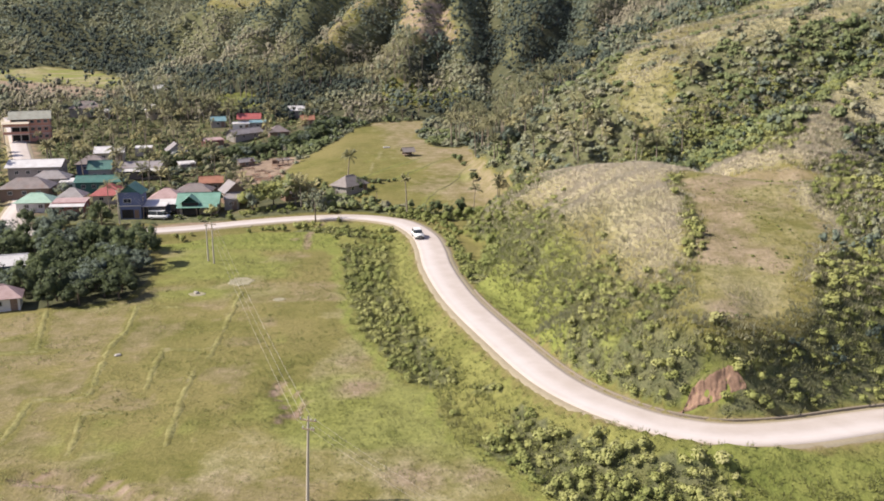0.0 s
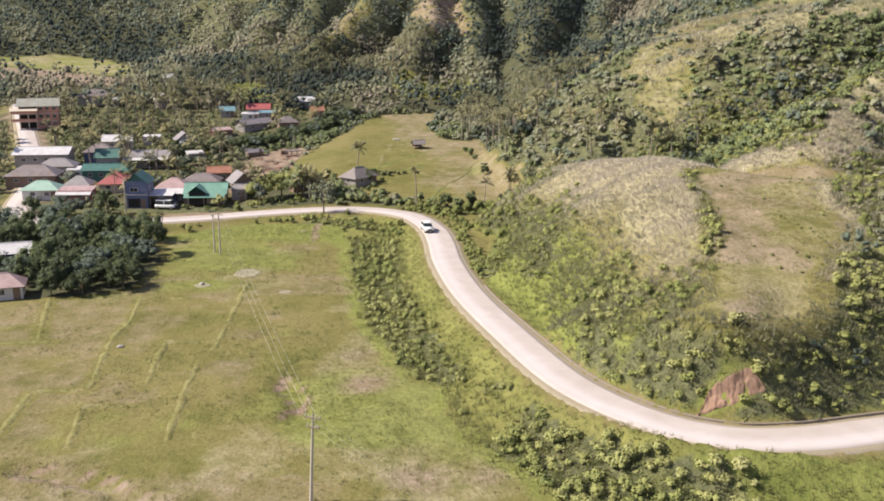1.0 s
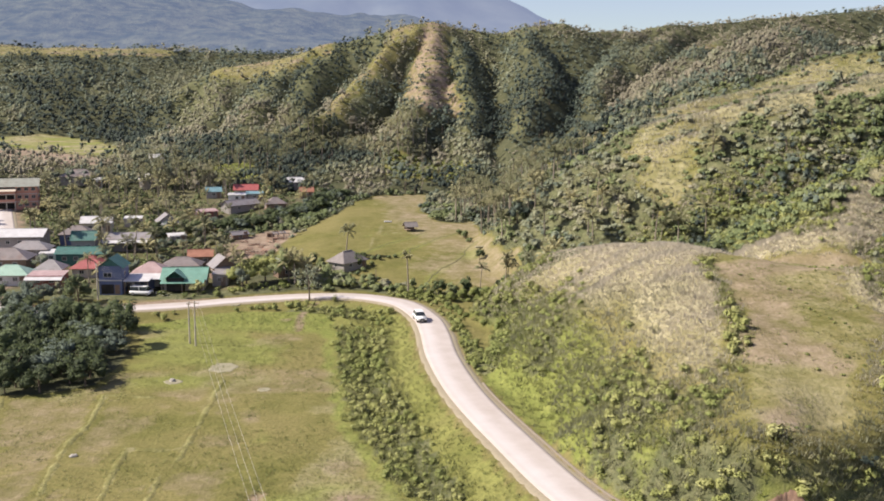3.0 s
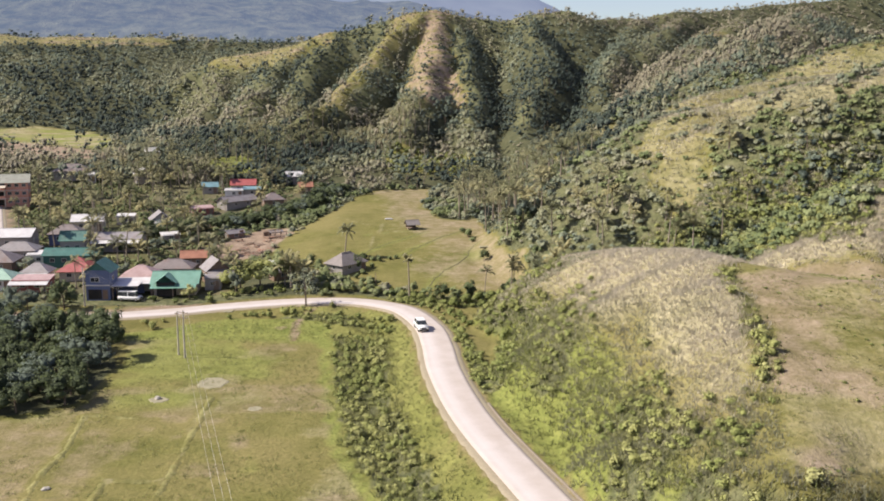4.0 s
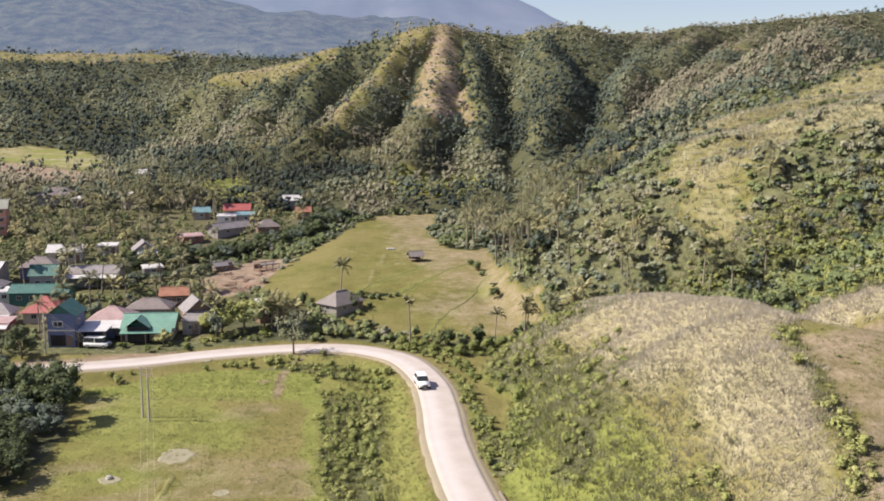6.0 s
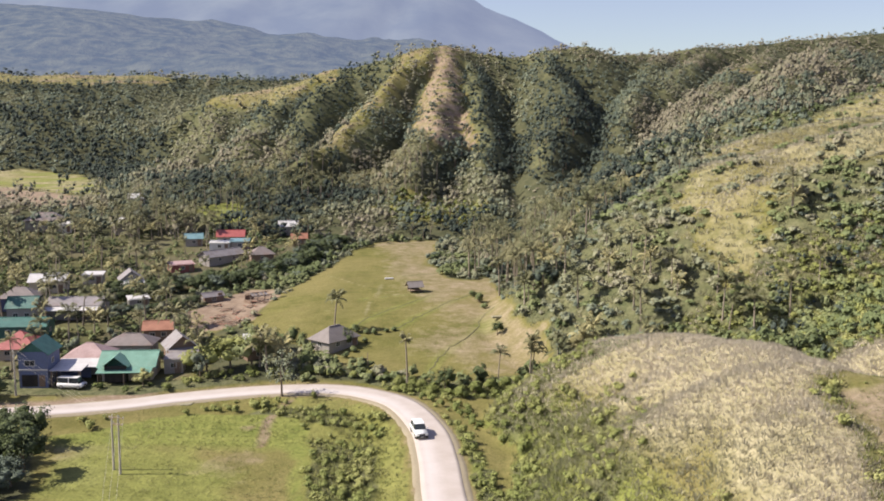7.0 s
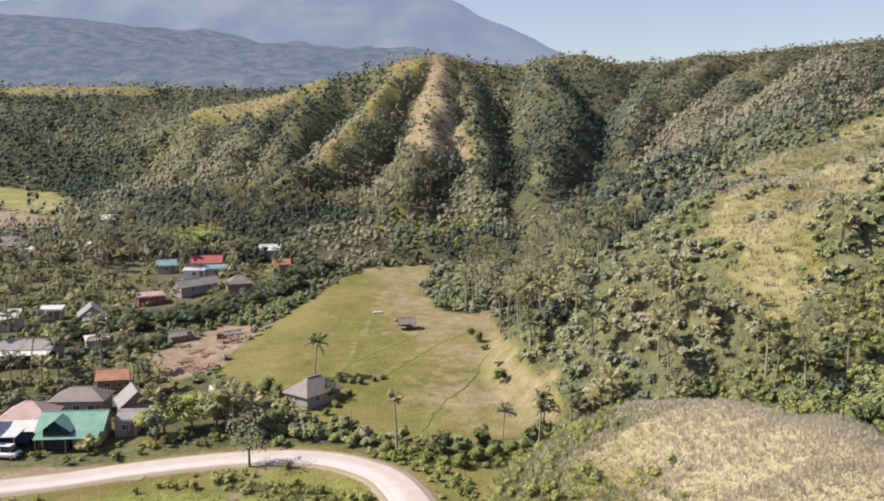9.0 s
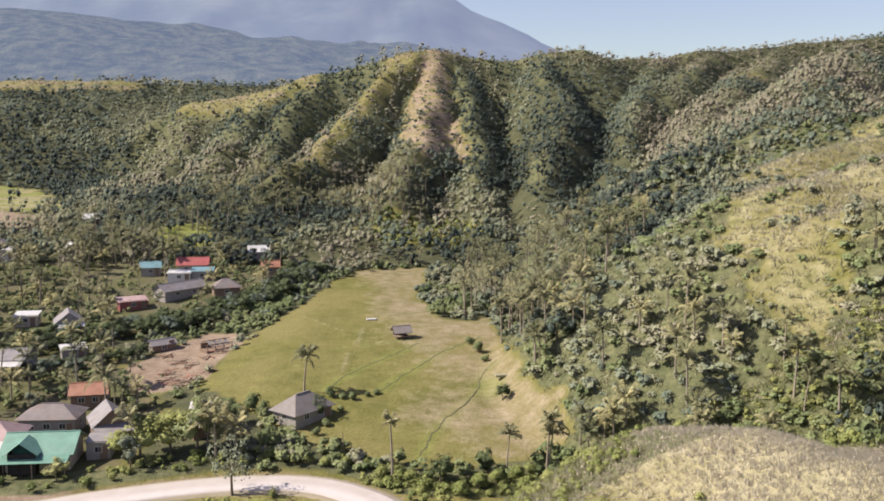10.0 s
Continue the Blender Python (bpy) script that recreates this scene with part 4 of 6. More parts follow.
def bush_shape(seed, sprays=56, size=0.24, cores=2):
    """A low shrub about two metres across and one and a half high."""
    rng = np.random.RandomState(seed)
    lobes = []
    for k in range(4):
        a, r = rng.uniform(0, 6.3), rng.uniform(0.1, 0.6)
        lobes.append((np.array([r * math.cos(a), r * math.sin(a), rng.uniform(0.35, 0.9)]), rng.uniform(0.4, 0.7), rng.uniform(0.7, 1.0)))
    bv, bf = lump()
    solid = [(bv * r * 0.7 * (1, 1, flat) * (1 + 0.4 * (rng.rand(len(bv), 1) - 0.5)) + c, bf, bv + (0, 0, 0.6)) for c, r, flat in lobes]
    return join([leaves(rng, lobes, sprays, size)] + solid[:cores])


def palm_shape(seed, height=8.0, fronds=16, reach=3.3, leaflets=12):
    """A coconut palm: thin leaning trunk, arching fronds with hanging leaflets."""
    rng = np.random.RandomState(seed)
    lean, turn = rng.uniform(0.02, 0.14) * height, rng.uniform(0, 6.3)
    path = [(lean * s**1.7 * math.cos(turn), lean * s**1.7 * math.sin(turn), height * s - 0.3 * (s == 0)) for s in (0, 0.25, 0.5, 0.75, 1.0)]
    wood = tube(path, [0.24, 0.17, 0.15, 0.13, 0.12], 6)
    head = np.array(path[-1])
    parts = []
    for k in range(fronds):
        a = k * 2.4 + rng.uniform(-0.2, 0.2)
        rise = rng.uniform(-0.3, 2.0) if k > 3 else 2.2
        length = reach * rng.uniform(0.8, 1.12)
        out = np.array([math.cos(a), math.sin(a), 0])
        across = np.array([-math.sin(a), math.cos(a), 0])
        s = np.linspace(0, 1, 7)
        spine = head + out * (length * np.sin(s * 1.35) / 0.97 * (1 - 0.25 * max(rise, 0)))[:, None] + np.stack([0 * s, 0 * s, length * (rise * s * 0.75 - (0.5 + 0.22 * max(rise, 0)) * s**2.2)], -1)
        v = np.stack([spine - across * 0.05, spine + across * 0.05], 1).reshape(-1, 3)
        parts.append((v, np.array([(2 * i, 2 * i + 1, 2 * i + 3, 2 * i + 2) for i in range(6)]), np.tile((0, 0, 1.0), (14, 1))))
        for i in range(leaflets):
            u = 0.12 + 0.86 * i / (leaflets - 1)
            p = np.array([np.interp(u, s, spine[:, c]) for c in range(3)])
            long = 0.75 * length / 3.2 * math.sin(math.pi * min(0.98, u * 0.85 + 0.12)) + 0.12
            for sign in (-1, 1):
                tip = p + across * sign * long * 0.8 + out * long * 0.35 + (0, 0, -long * rng.uniform(0.15, 0.5))
                half = out * 0.14
                q = np.array([p - half, p + half, tip + half * 0.4, tip - half * 0.4])
                parts.append((q if sign > 0 else q[::-1], np.array([[0, 1, 2, 3]]), np.tile(np.array((0, 0, 0.85)) + across * sign * 0.5, (4, 1))))
    return wood, join(parts)


def tuft_shape(seed, blades=9, height=1.5, width=0.05, wide=0.4, lying=0.7):
    """A tuft of thin arching blades."""
    rng = np.random.RandomState(seed)
    parts = []
    for k in range(blades):
        a, r, h = rng.uniform(0, 6.3), wide * math.sqrt(rng.uniform(0, 1)), height * rng.uniform(0.55, 1.15)
        base = np.array([r * math.cos(a * 3), r * math.sin(a * 3), -0.1])
        bend = np.array([math.cos(a), math.sin(a), 0]) * h * rng.uniform(0.1, lying)
        side = np.array([-math.sin(a), math.cos(a), 0]) * width * rng.uniform(0.6, 1.4)
        tip = base + bend + (0, 0, h)
        parts.append((np.array([base - side, base + side, tip]), np.array([[0, 1, 2]]), np.tile(np.array((0, 0, 1.0)) + bend / h * 0.6, (3, 1))))
    return join(parts)


def lay(shapes, x, y, z, size, tint, rng, tall=None, slope=0.0):
    """Many copies of a few shapes, joined into one pair of arrays; slope leans their shading towards the hillside's."""
    e = 5.0
    fall = np.stack([land(x - e, y, False)[0] - land(x + e, y, False)[0], land(x, y - e, False)[0] - land(x, y + e, False)[0], np.full(len(x), 2 * e)], -1) if slope else np.zeros((len(x), 3))
    fall = fall * slope / np.maximum(np.linalg.norm(fall, axis=1), 1e-6)[:, None]
    V, F, T, N, n = [], [], [], [], 0
    which = rng.randint(len(shapes), size=len(x))
    turn = rng.uniform(0, 2 * math.pi, len(x))
    tall = size if tall is None else tall
    for k, (sv, sf, sn) in enumerate(shapes):
        at = np.where(which == k)[0]
        if not len(at):
            continue
        c, s = np.cos(turn[at])[:, None], np.sin(turn[at])[:, None]
        sx, sz = size[at][:, None], tall[at][:, None]
        px, py, pz = sv[None, :, 0] * sx, sv[None, :, 1] * sx, sv[None, :, 2] * sz
        v = np.stack([px * c - py * s + x[at][:, None], px * s + py * c + y[at][:, None], pz + z[at][:, None]], -1)
        V.append(v.reshape(-1, 3))
        F.append((sf[None] + (np.arange(len(at)) * len(sv))[:, None, None] + n).reshape(-1, sf.shape[1]))
        T.append(np.repeat(tint[at], len(sv)))
        nx, ny = sn[None, :, 0], sn[None, :, 1]
        N.append((np.stack([nx * c - ny * s, nx * s + ny * c, np.broadcast_to(sn[None, :, 2], px.shape)], -1) + fall[at][:, None]).reshape(-1, 3))
        n += len(at) * len(sv)
    return np.concatenate(V), np.concatenate(F), np.concatenate(T), np.concatenate(N)


def scatter(rng, x0, x1, y0, y1, gap, key, power=1.0, in_view=True):
    """A jittered grid thinned by a share of cover(). Returns x, y, z and the cover there."""
    xs, ys = np.meshgrid(np.arange(x0, x1, gap), np.arange(y0, y1, gap))
    xs = (xs + rng.uniform(-0.5, 0.5, xs.shape) * gap * 1.1).ravel()
    ys = (ys + rng.uniform(-0.5, 0.5, ys.shape) * gap * 1.1).ravel()
    if in_view:
        ok = np.abs(xs) < 0.5 * ys + 16
        xs, ys = xs[ok], ys[ok]
    z, crest = land(xs, ys)
    c = cover(xs, ys, z, crest)
    share = key(xs, ys, z, c) if callable(key) else c[key]
    ok = rng.rand(len(xs)) < share * power
    return xs[ok], ys[ok], z[ok], {k: v[ok] for k, v in c.items()}


def stuff(name, material, label, category, arrays, smooth=False):
    v, f, t, n = arrays
    return tagged(new(name, fast_mesh(name, v, f, material, t, True, n)), label, category, kind="stuff")


def planted(rng, x, y, low=0.0, high=1.0, size=14, shift=50.0, jitter=0.25):
    """Tints that drift over the land, with a difference from plant to plant."""
    return np.clip(low + (high - low) * (step01(rough(x, y, size, 3, shift), 0.3, 0.7) * (1 - jitter) + jitter * rng.rand(len(x))), 0, 1)


def shaded_wood_tint(rng, x, y):
    """Deep green in the gullies and behind the ridge, shade put into the tint; olive on the faces, brown and bare on
    the eastern slope.
    """
    t = planted(rng, x, y, 0.05, 0.95, 32, 50.0, 0.14)
    t = np.clip((t - 0.5) * 1.7 + 0.46 + 0.45 * (rough(x, y, 11, 2, 58.0) - 0.5), 0, 1)
    # Shade of the left valley and the gully, painted into the leaf tint.
    deep = np.maximum(step01(-x, 118, 150) * step01(y, 480, 525) * (1 - step01(y, 630, 650)) * 0.42, inside(x, y, GULLY, 14))
    deep = np.maximum(deep * (0.55 + 0.45 * step01(rough(x, y, 20, 3, 57.0), 0.35, 0.55)), inside(x, y, GULLY, 14) * 0.9)
    brown = step01(x, 62, 85) * step01(y, 255, 300)
    cool = step01(-x, -70, -40) * 0.1
    low = step01(x, 0, 22) * step01(-x, -85, -62) * step01(-y, -470, -430)
    return np.clip((t - cool - 0.24 * low + 0.1 * step01(-y, -480, -440) * (x < 0)) * (1 - 0.95 * deep) + brown * 0.34, 0, 1)


# ---- plants: woods, scrub and long grass ----
rng = np.random.RandomState(11)
near_kinds = [tree_shape(20 + k, 6.6, 4.5, 9, 96, 0.36, 3, 0.2) for k in range(5)]
far_kinds = [tree_shape(40 + k, 6.2, 4.4, 7, 52, 0.44, 2, 0.14) for k in range(5)]
x, y, z, c = scatter(rng, -300, 300, 86, 470, 4.1, "tree")
s = rng.uniform(0.5, 1.1, len(x))
t = shaded_wood_tint(rng, x, y)
s = np.where(y < 230, s * 0.6, s)
stuff("woodland", M["dull"], "thick grey-green woodland on the lower slopes", "woodland", lay([k[1] for k in near_kinds], x, y, z - 0.3, s, t, rng, s * rng.uniform(0.7, 1.5, len(x)), 1.1))
stuff("woodland_trunks", M["bark"], "grey trunks and limbs among the woodland", "tree trunks", lay([k[0] for k in near_kinds], x[::5], y[::5], z[::5] - 0.3, s[::5], t[::5], rng))
x, y, z, c = scatter(rng, -420, 420, 470, 735, 4.5, lambda a, b, h, c: c["tree"] * ((b < 592 + 0.35 * np.maximum(a - 40, 0)) | (a < -45) | (a > 150)))
s = rng.uniform(0.55, 1.1, len(x)) * (1 + 0.25 * step01(-x, 135, 150))
stuff("far_woodland", M["dull"], "dark woodland covering the far hillsides", "woodland", lay([k[1] for k in far_kinds], x, y, z - 0.4, s, shaded_wood_tint(rng, x, y), rng, s * rng.uniform(0.7, 1.4, len(x)) * (1 - 0.35 * step01(y, 555, 585)), 1.4))
slope_bushes = [bush_shape(55 + k, 22, 0.30) for k in range(6)]
x, y, z, c = scatter(rng, -330, 330, 345, 640, 2.8, lambda a, b, h, c: np.maximum(np.minimum(1, 1.7 * c["scrubby"]), np.maximum(0.35 * c["tree"], 0.75 * inside(a, b, STREAK, 5))) * (1 - 0.6 * c["open_hill"]) * ((b < 585) | (a < -60) | (a > 90)), 0.85)
s, t = rng.uniform(0.6, 1.45, len(x)), shaded_wood_tint(rng, x, y)
stuff("slope_scrub", M["dull"], "low olive scrub on the ribs of the far hills", "scrub", lay(slope_bushes, x, y, z - 0.3, s, np.clip(t * 0.8 + 0.3 * step01(t, 0.06, 0.25) + 0.3 * inside(x, y, STREAK, 5), 0, 1), rng, s * rng.uniform(0.5, 1.1, len(x)), 1.3))
bushes = [bush_shape(60 + k, 100, 0.155) for k in range(6)]
x, y, z, c = scatter(rng, -30, 110, 66, 205, 1.25, "bush")
s = rng.uniform(0.45, 1.15, len(x)) * (0.7 + 0.6 * rough(x, y, 8, 2, 66.0))
stuff("scrub", M["scrub"], "dense green scrub on the roadside banks", "scrub", lay(bushes, x, y, z - 0.1, s, np.clip(planted(rng, x, y, 0.28, 0.8, 6, 50.0, 0.25) + 0.15 * step01(x, 22, 30) * (y < 100), 0, 1), rng, s * rng.uniform(0.6, 1.15, len(x))))
far_bushes = [bush_shape(70 + k, 50, 0.26) for k in range(6)]
x, y, z, c = scatter(rng, -64, 190, 160, 345, 1.75, lambda a, b, h, c: c["bush"] * ((b > 205) | (a > 60) | (inside(a, b, VALE) > 0)) * (1 - c["village"]) * ((a > -30) | (b > 238)) * np.where((a > 8) & (a < 62) & (b > 205), 0.7 + 0.4 * step01(rough(a, b, 9, 2, 69.0), 0.4, 0.6), 1), 0.97)
s = rng.uniform(0.65, 1.65, len(x)) * (0.65 + 0.7 * rough(x, y, 10, 2, 67.0))
t = np.clip(planted(rng, x, y, 0.05, 1.0, 10, 50.0, 0.45) + inside(x, y, VALE, 4) * 0.06, 0, 1)
dead = (rough(x, y, 13, 3, 71.0) + rng.uniform(-0.12, 0.12, len(x)) + 0.1 * (x < 62) - 0.2 * inside(x, y, VALE)) > 0.55
for name, leaf, label, ok in (("hill_scrub", "leaf", "green and olive thicket on the valley sides", ~dead), ("dry_scrub", "dull", "grey-brown half-bare scrub on the valley sides", dead)):
    stuff(name, M[leaf], label, "scrub", lay(far_bushes, x[ok], y[ok], z[ok] - 0.2, s[ok], np.clip(t[ok] * 0.8 + 0.15 * (leaf == "dull"), 0, 1), rng, s[ok] * rng.uniform(0.6, 1.3, int(ok.sum())), 0.7))
x, y, z, c = scatter(rng, -300, 330, 330, 640, 2.4, lambda a, b, h, c: c["open_hill"] * 0.85 * ((b < 592) | (a < -45)))
s = rng.uniform(0.35, 1.0, len(x)) * (0.6 + 0.8 * rough(x, y, 12, 2, 68.0))
small_bushes = [bush_shape(75 + k, 18, 0.25) for k in range(5)]
stuff("crest_shrubs", M["dull"], "olive shrubs dotting the grassy crests", "shrubs", lay(small_bushes, x, y, z - 0.2, s, np.clip(planted(rng, x, y, 0.45, 1.0, 20) + 0.2 * inside(x, y, BROWN_DRY), 0, 1), rng, s * 0.6))
x, y, z, c = scatter(rng, -300, 200, 380, 660, 2.2, lambda a, b, h, c: c["open_hill"] * ((b < 585) | (a < -60)) * (1 - 0.65 * inside(a, b, BROWN_DRY)), 0.95)
s = rng.uniform(0.45, 1.0, len(x))
stuff("crest_grass", M["reed"], "clumps of tan grass along the crests", "grass", lay(slope_bushes, x, y, z - 0.25, s, planted(rng, x, y, 0.0, 0.5, 14), rng, s * 0.55))
tufts = [tuft_shape(80 + k, 17, 0.58, 0.05, 0.6, 1.3) for k in range(6)]
x, y, z, c = scatter(rng, 3, 75, 90, 205, 0.58, "reed", 0.97)
s = rng.uniform(0.55, 1.25, len(x)) * (0.7 + 0.6 * rough(x, y, 3, 2, 9.1))
t = np.clip(0.9 * step01(z + 0.05 * (y - 110) + (rough(x, y, 8, 3, 9.9) - 0.5) * 13 + 3.5 * step01(y, 150, 172), 6, 22) + rng.uniform(-0.1, 0.15, len(x)), 0, 1)
stuff("long_grass", M["reed"], "tall straw-coloured grass covering the knoll", "tall grass", lay(tufts, x, y, z, s, t, rng))
wide_tufts = [tuft_shape(90 + k, 15, 0.65, 0.085, 0.9, 1.5) for k in range(6)]
x, y, z, c = scatter(rng, 8, 200, 150, 345, 1.25, lambda a, b, h, c: c["reed"] * ((b > 198) | (a > 62)), 0.9)
s = rng.uniform(0.7, 1.4, len(x))
stuff("hill_grass", M["reed"], "pale dry grass on the upper hillsides", "tall grass", lay(wide_tufts, x, y, z, s, np.clip(planted(rng, x, y, 0.0, 0.55, 12) * (0.6 + 0.4 * c["open_hill"]) + 0.18 * c["open_hill"], 0, 1), rng))
x, y, z, c = scatter(rng, -30, 75, 66, 205, 0.75, lambda a, b, h, c: np.clip(c["bush"] * 1.3 + (c["lush"] > 0.45) * (a > -18) * 0.8, 0, 1) * (1 - c["clear"]), 0.95)
s = rng.uniform(0.6, 1.3, len(x))
s = np.where(to_line(x, y, ROAD_LINE)[0] < 7, s * 0.55, s)
bank_tufts = [tuft_shape(96 + k, 18, 0.7, 0.05, 0.6, 0.9) for k in range(5)]
stuff("bank_grass", M["scrub"], "rank green grass between the roadside bushes", "tall grass", lay(bank_tufts, x, y, z, s, planted(rng, x, y, 0.35, 0.8, 8), rng))
x, y, z, c = scatter(rng, 28, 72, 94, 160, 0.7, lambda a, b, h, c: inside(a, b, SADDLE) * step01(rough(a, b * 2, 5, 3, 33.0), 0.35, 0.65), 0.85)
s = rng.uniform(0.4, 0.9, len(x))
stuff("pasture_grass", M["scrub"], "short grazed grass in the saddle pasture", "grass", lay(tufts, x, y, z, s * 0.8, planted(rng, x, y, 0.35, 1.0, 4, 50.0, 0.4), rng, s * 0.45))
x, y, z, c = scatter(rng, 30, 70, 98, 158, 1.6, lambda a, b, h, c: inside(a, b, SADDLE) * (0.04 + 0.5 * step01(rough(a, b * 1.5, 6, 2, 34.0), 0.56, 0.68)))
s = rng.uniform(0.15, 0.45, len(x))
stuff("pasture_shrubs", M["scrub"], "small dark shrubs dotted over the saddle pasture", "shrubs", lay(bushes, x, y, z - 0.05, s, planted(rng, x, y, 0.0, 0.6, 5), rng, s * 0.7))

x, y, z, c = scatter(rng, -36, 18, 352, 396, 2.0, lambda a, b, h, c: inside(a, b, CLEARING, 4) * 0.85)
s = rng.uniform(0.7, 1.5, len(x))
stuff("clearing_shrubs", M["scrub"], "bright green shrubs and banana plants in the clearing", "shrubs", lay(far_bushes, x, y, z - 0.2, s, planted(rng, x, y, 0.1, 0.65, 9), rng))


# ---- houses ----
def part(name, bm, material, parent, label="", smooth=False):
    """Links a bmesh as one mesh object under a thing or a part."""
    me = bpy.data.meshes.new(name)
    bm.to_mesh(me)
    bm.free()
    me.materials.append(material)
    if smooth:
        me.shade_smooth()
    ob = new(name, me)
    ob.parent = parent
    return tagged(ob, label) if label else ob


def array_part(name, shape, material, parent, label="", tint=None, smooth=False):
    v, f, n = shape
    ob = new(name, fast_mesh(name, v, f, material, np.full(len(v), 0.5 if tint is None else tint), True, n))
    ob.parent = parent
    return tagged(ob, label) if label else ob


def box(bm, x0, x1, y0, y1, z0, z1, bevel=0.0):
    made = bmesh.ops.create_cube(bm, size=1.0)["verts"]
    for v in made:
        v.co = Vector((x0 + (v.co.x + 0.5) * (x1 - x0), y0 + (v.co.y + 0.5) * (y1 - y0), z0 + (v.co.z + 0.5) * (z1 - z0)))
    if bevel:
        edges = {e for v in made for e in v.link_edges}
        bmesh.ops.bevel(bm, geom=list(edges), offset=bevel, segments=2, affect="EDGES", profile=0.6)
    return bm


def slab(bm, corners, thick):
    """A flat sheet of some thickness under four (or three) corners."""
    top = [bm.verts.new(c) for c in corners]
    low = [bm.verts.new((c[0], c[1], c[2] - thick)) for c in corners]
    n = len(corners)
    bm.faces.new(top), bm.faces.new(low[::-1])
    for k in range(n):
        bm.faces.new((top[k], low[k], low[(k + 1) % n], top[(k + 1) % n]))


def thing(name, x, y, yaw, label, category, group="", lift=0.0):
    z = float(land(np.array([x]), np.array([y]), False)[0][0])
    ob = new(name)
    ob.matrix_world = pose(x, y, z + lift, 0, 0, yaw)
    return tagged(ob, label, category, group)


def walls(w, d, h, low=-0.6, t=0.15):
    bm = bmesh.new()
    for x0, x1, y0, y1 in ((-w / 2, w / 2, -d / 2, -d / 2 + t), (-w / 2, w / 2, d / 2 - t, d / 2), (-w / 2, -w / 2 + t, -d / 2 + t, d / 2 - t), (w / 2 - t, w / 2, -d / 2 + t, d / 2 - t)):
        box(bm, x0, x1, y0, y1, low, h)
    return bm


def window(parent, x, y, z, w, h, face="front", frame=M["trim"]):
    """A framed window set 6 cm proud of a wall; face: front (towards -y), left or right."""
    bm = bmesh.new()
    b = 0.09
    for x0, x1, z0, z1 in ((-w / 2, w / 2, -h / 2, -h / 2 + b), (-w / 2, w / 2, h / 2 - b, h / 2), (-w / 2, -w / 2 + b, -h / 2 + b, h / 2 - b), (w / 2 - b, w / 2, -h / 2 + b, h / 2 - b), (-0.03, 0.03, -h / 2 + b, h / 2 - b)):
        box(bm, x0, x1, -0.06, 0.02, z0, z1)
    ob = part("window", bm, frame, parent)
    pane = part("pane", box(bmesh.new(), -w / 2 + b, w / 2 - b, -0.015, 0.01, -h / 2 + b, h / 2 - b), M["glass"], ob)
    ob.matrix_local = pose(x, y, z, 0, 0, {"front": 0, "left": -90, "right": 90}[face])
    return ob


def door(parent, x, y, w=0.9, h=2.0, face="front", material=None):
    bm = box(bmesh.new(), -w / 2, w / 2, -0.05, 0.02, 0, h)
    box(bm, -w / 2 - 0.08, -w / 2, -0.07, 0.02, 0, h + 0.08)
    box(bm, w / 2, w / 2 + 0.08, -0.07, 0.02, 0, h + 0.08)
    ob = part("door", bm, material or M["brown_wall"], parent)
    ob.matrix_local = pose(x, y, 0, 0, 0, {"front": 0, "left": -90, "right": 90}[face])
    part("handle", box(bmesh.new(), w / 2 - 0.14, w / 2 - 0.08, -0.11, -0.05, 0.95, 1.07), M["steel"], ob)
    return ob


def roof(parent, style, w, d, h, rise, over, material, label=""):
    """Roof planes of sheet with a little thickness over walls of w by d and height h."""
    bm, x, y, t = bmesh.new(), w / 2 + over, d / 2 + over, 0.07
    drop = over * rise / (d / 2)
    e, r = h - drop + 0.08, h + rise + 0.08
    if style == "gable":
        slab(bm, [(-x, -y, e), (x, -y, e), (x, 0, r), (-x, 0, r)], t)
        slab(bm, [(x, y, e), (-x, y, e), (-x, 0, r), (x, 0, r)], t)
    elif style == "gable_y":
        drop = over * rise / (w / 2)
        e = h - drop + 0.08
        slab(bm, [(-x, y, e), (-x, -y, e), (0, -y, r), (0, y, r)], t)
        slab(bm, [(x, -y, e), (x, y, e), (0, y, r), (0, -y, r)], t)
    elif style == "hip":
        k = max(0.0, w / 2 - d / 2 * 0.95)
        slab(bm, [(-x, -y, e), (x, -y, e), (k, 0, r), (-k, 0, r)] if k else [(-x, -y, e), (x, -y, e), (0, 0, r)], t)
        slab(bm, [(x, y, e), (-x, y, e), (-k, 0, r), (k, 0, r)] if k else [(x, y, e), (-x, y, e), (0, 0, r)], t)
        slab(bm, [(x, -y, e), (x, y, e), (k, 0, r)], t)
        slab(bm, [(-x, y, e), (-x, -y, e), (-k, 0, r)], t)
    else:  # shed: high at the back
        slab(bm, [(-x, -y, h - 0.15), (x, -y, h - 0.15), (x, y, h + rise), (-x, y, h + rise)], t)
    ob = part("roof", bm, material, parent, label)
    if style in ("gable", "hip"):
        k = x if style == "gable" else max(0.15, w / 2 - d / 2 * 0.95)
        part("ridge_cap", box(bmesh.new(), -k, k, -0.14, 0.14, r - 0.05, r + 0.05, 0.02), material, ob)
    return ob


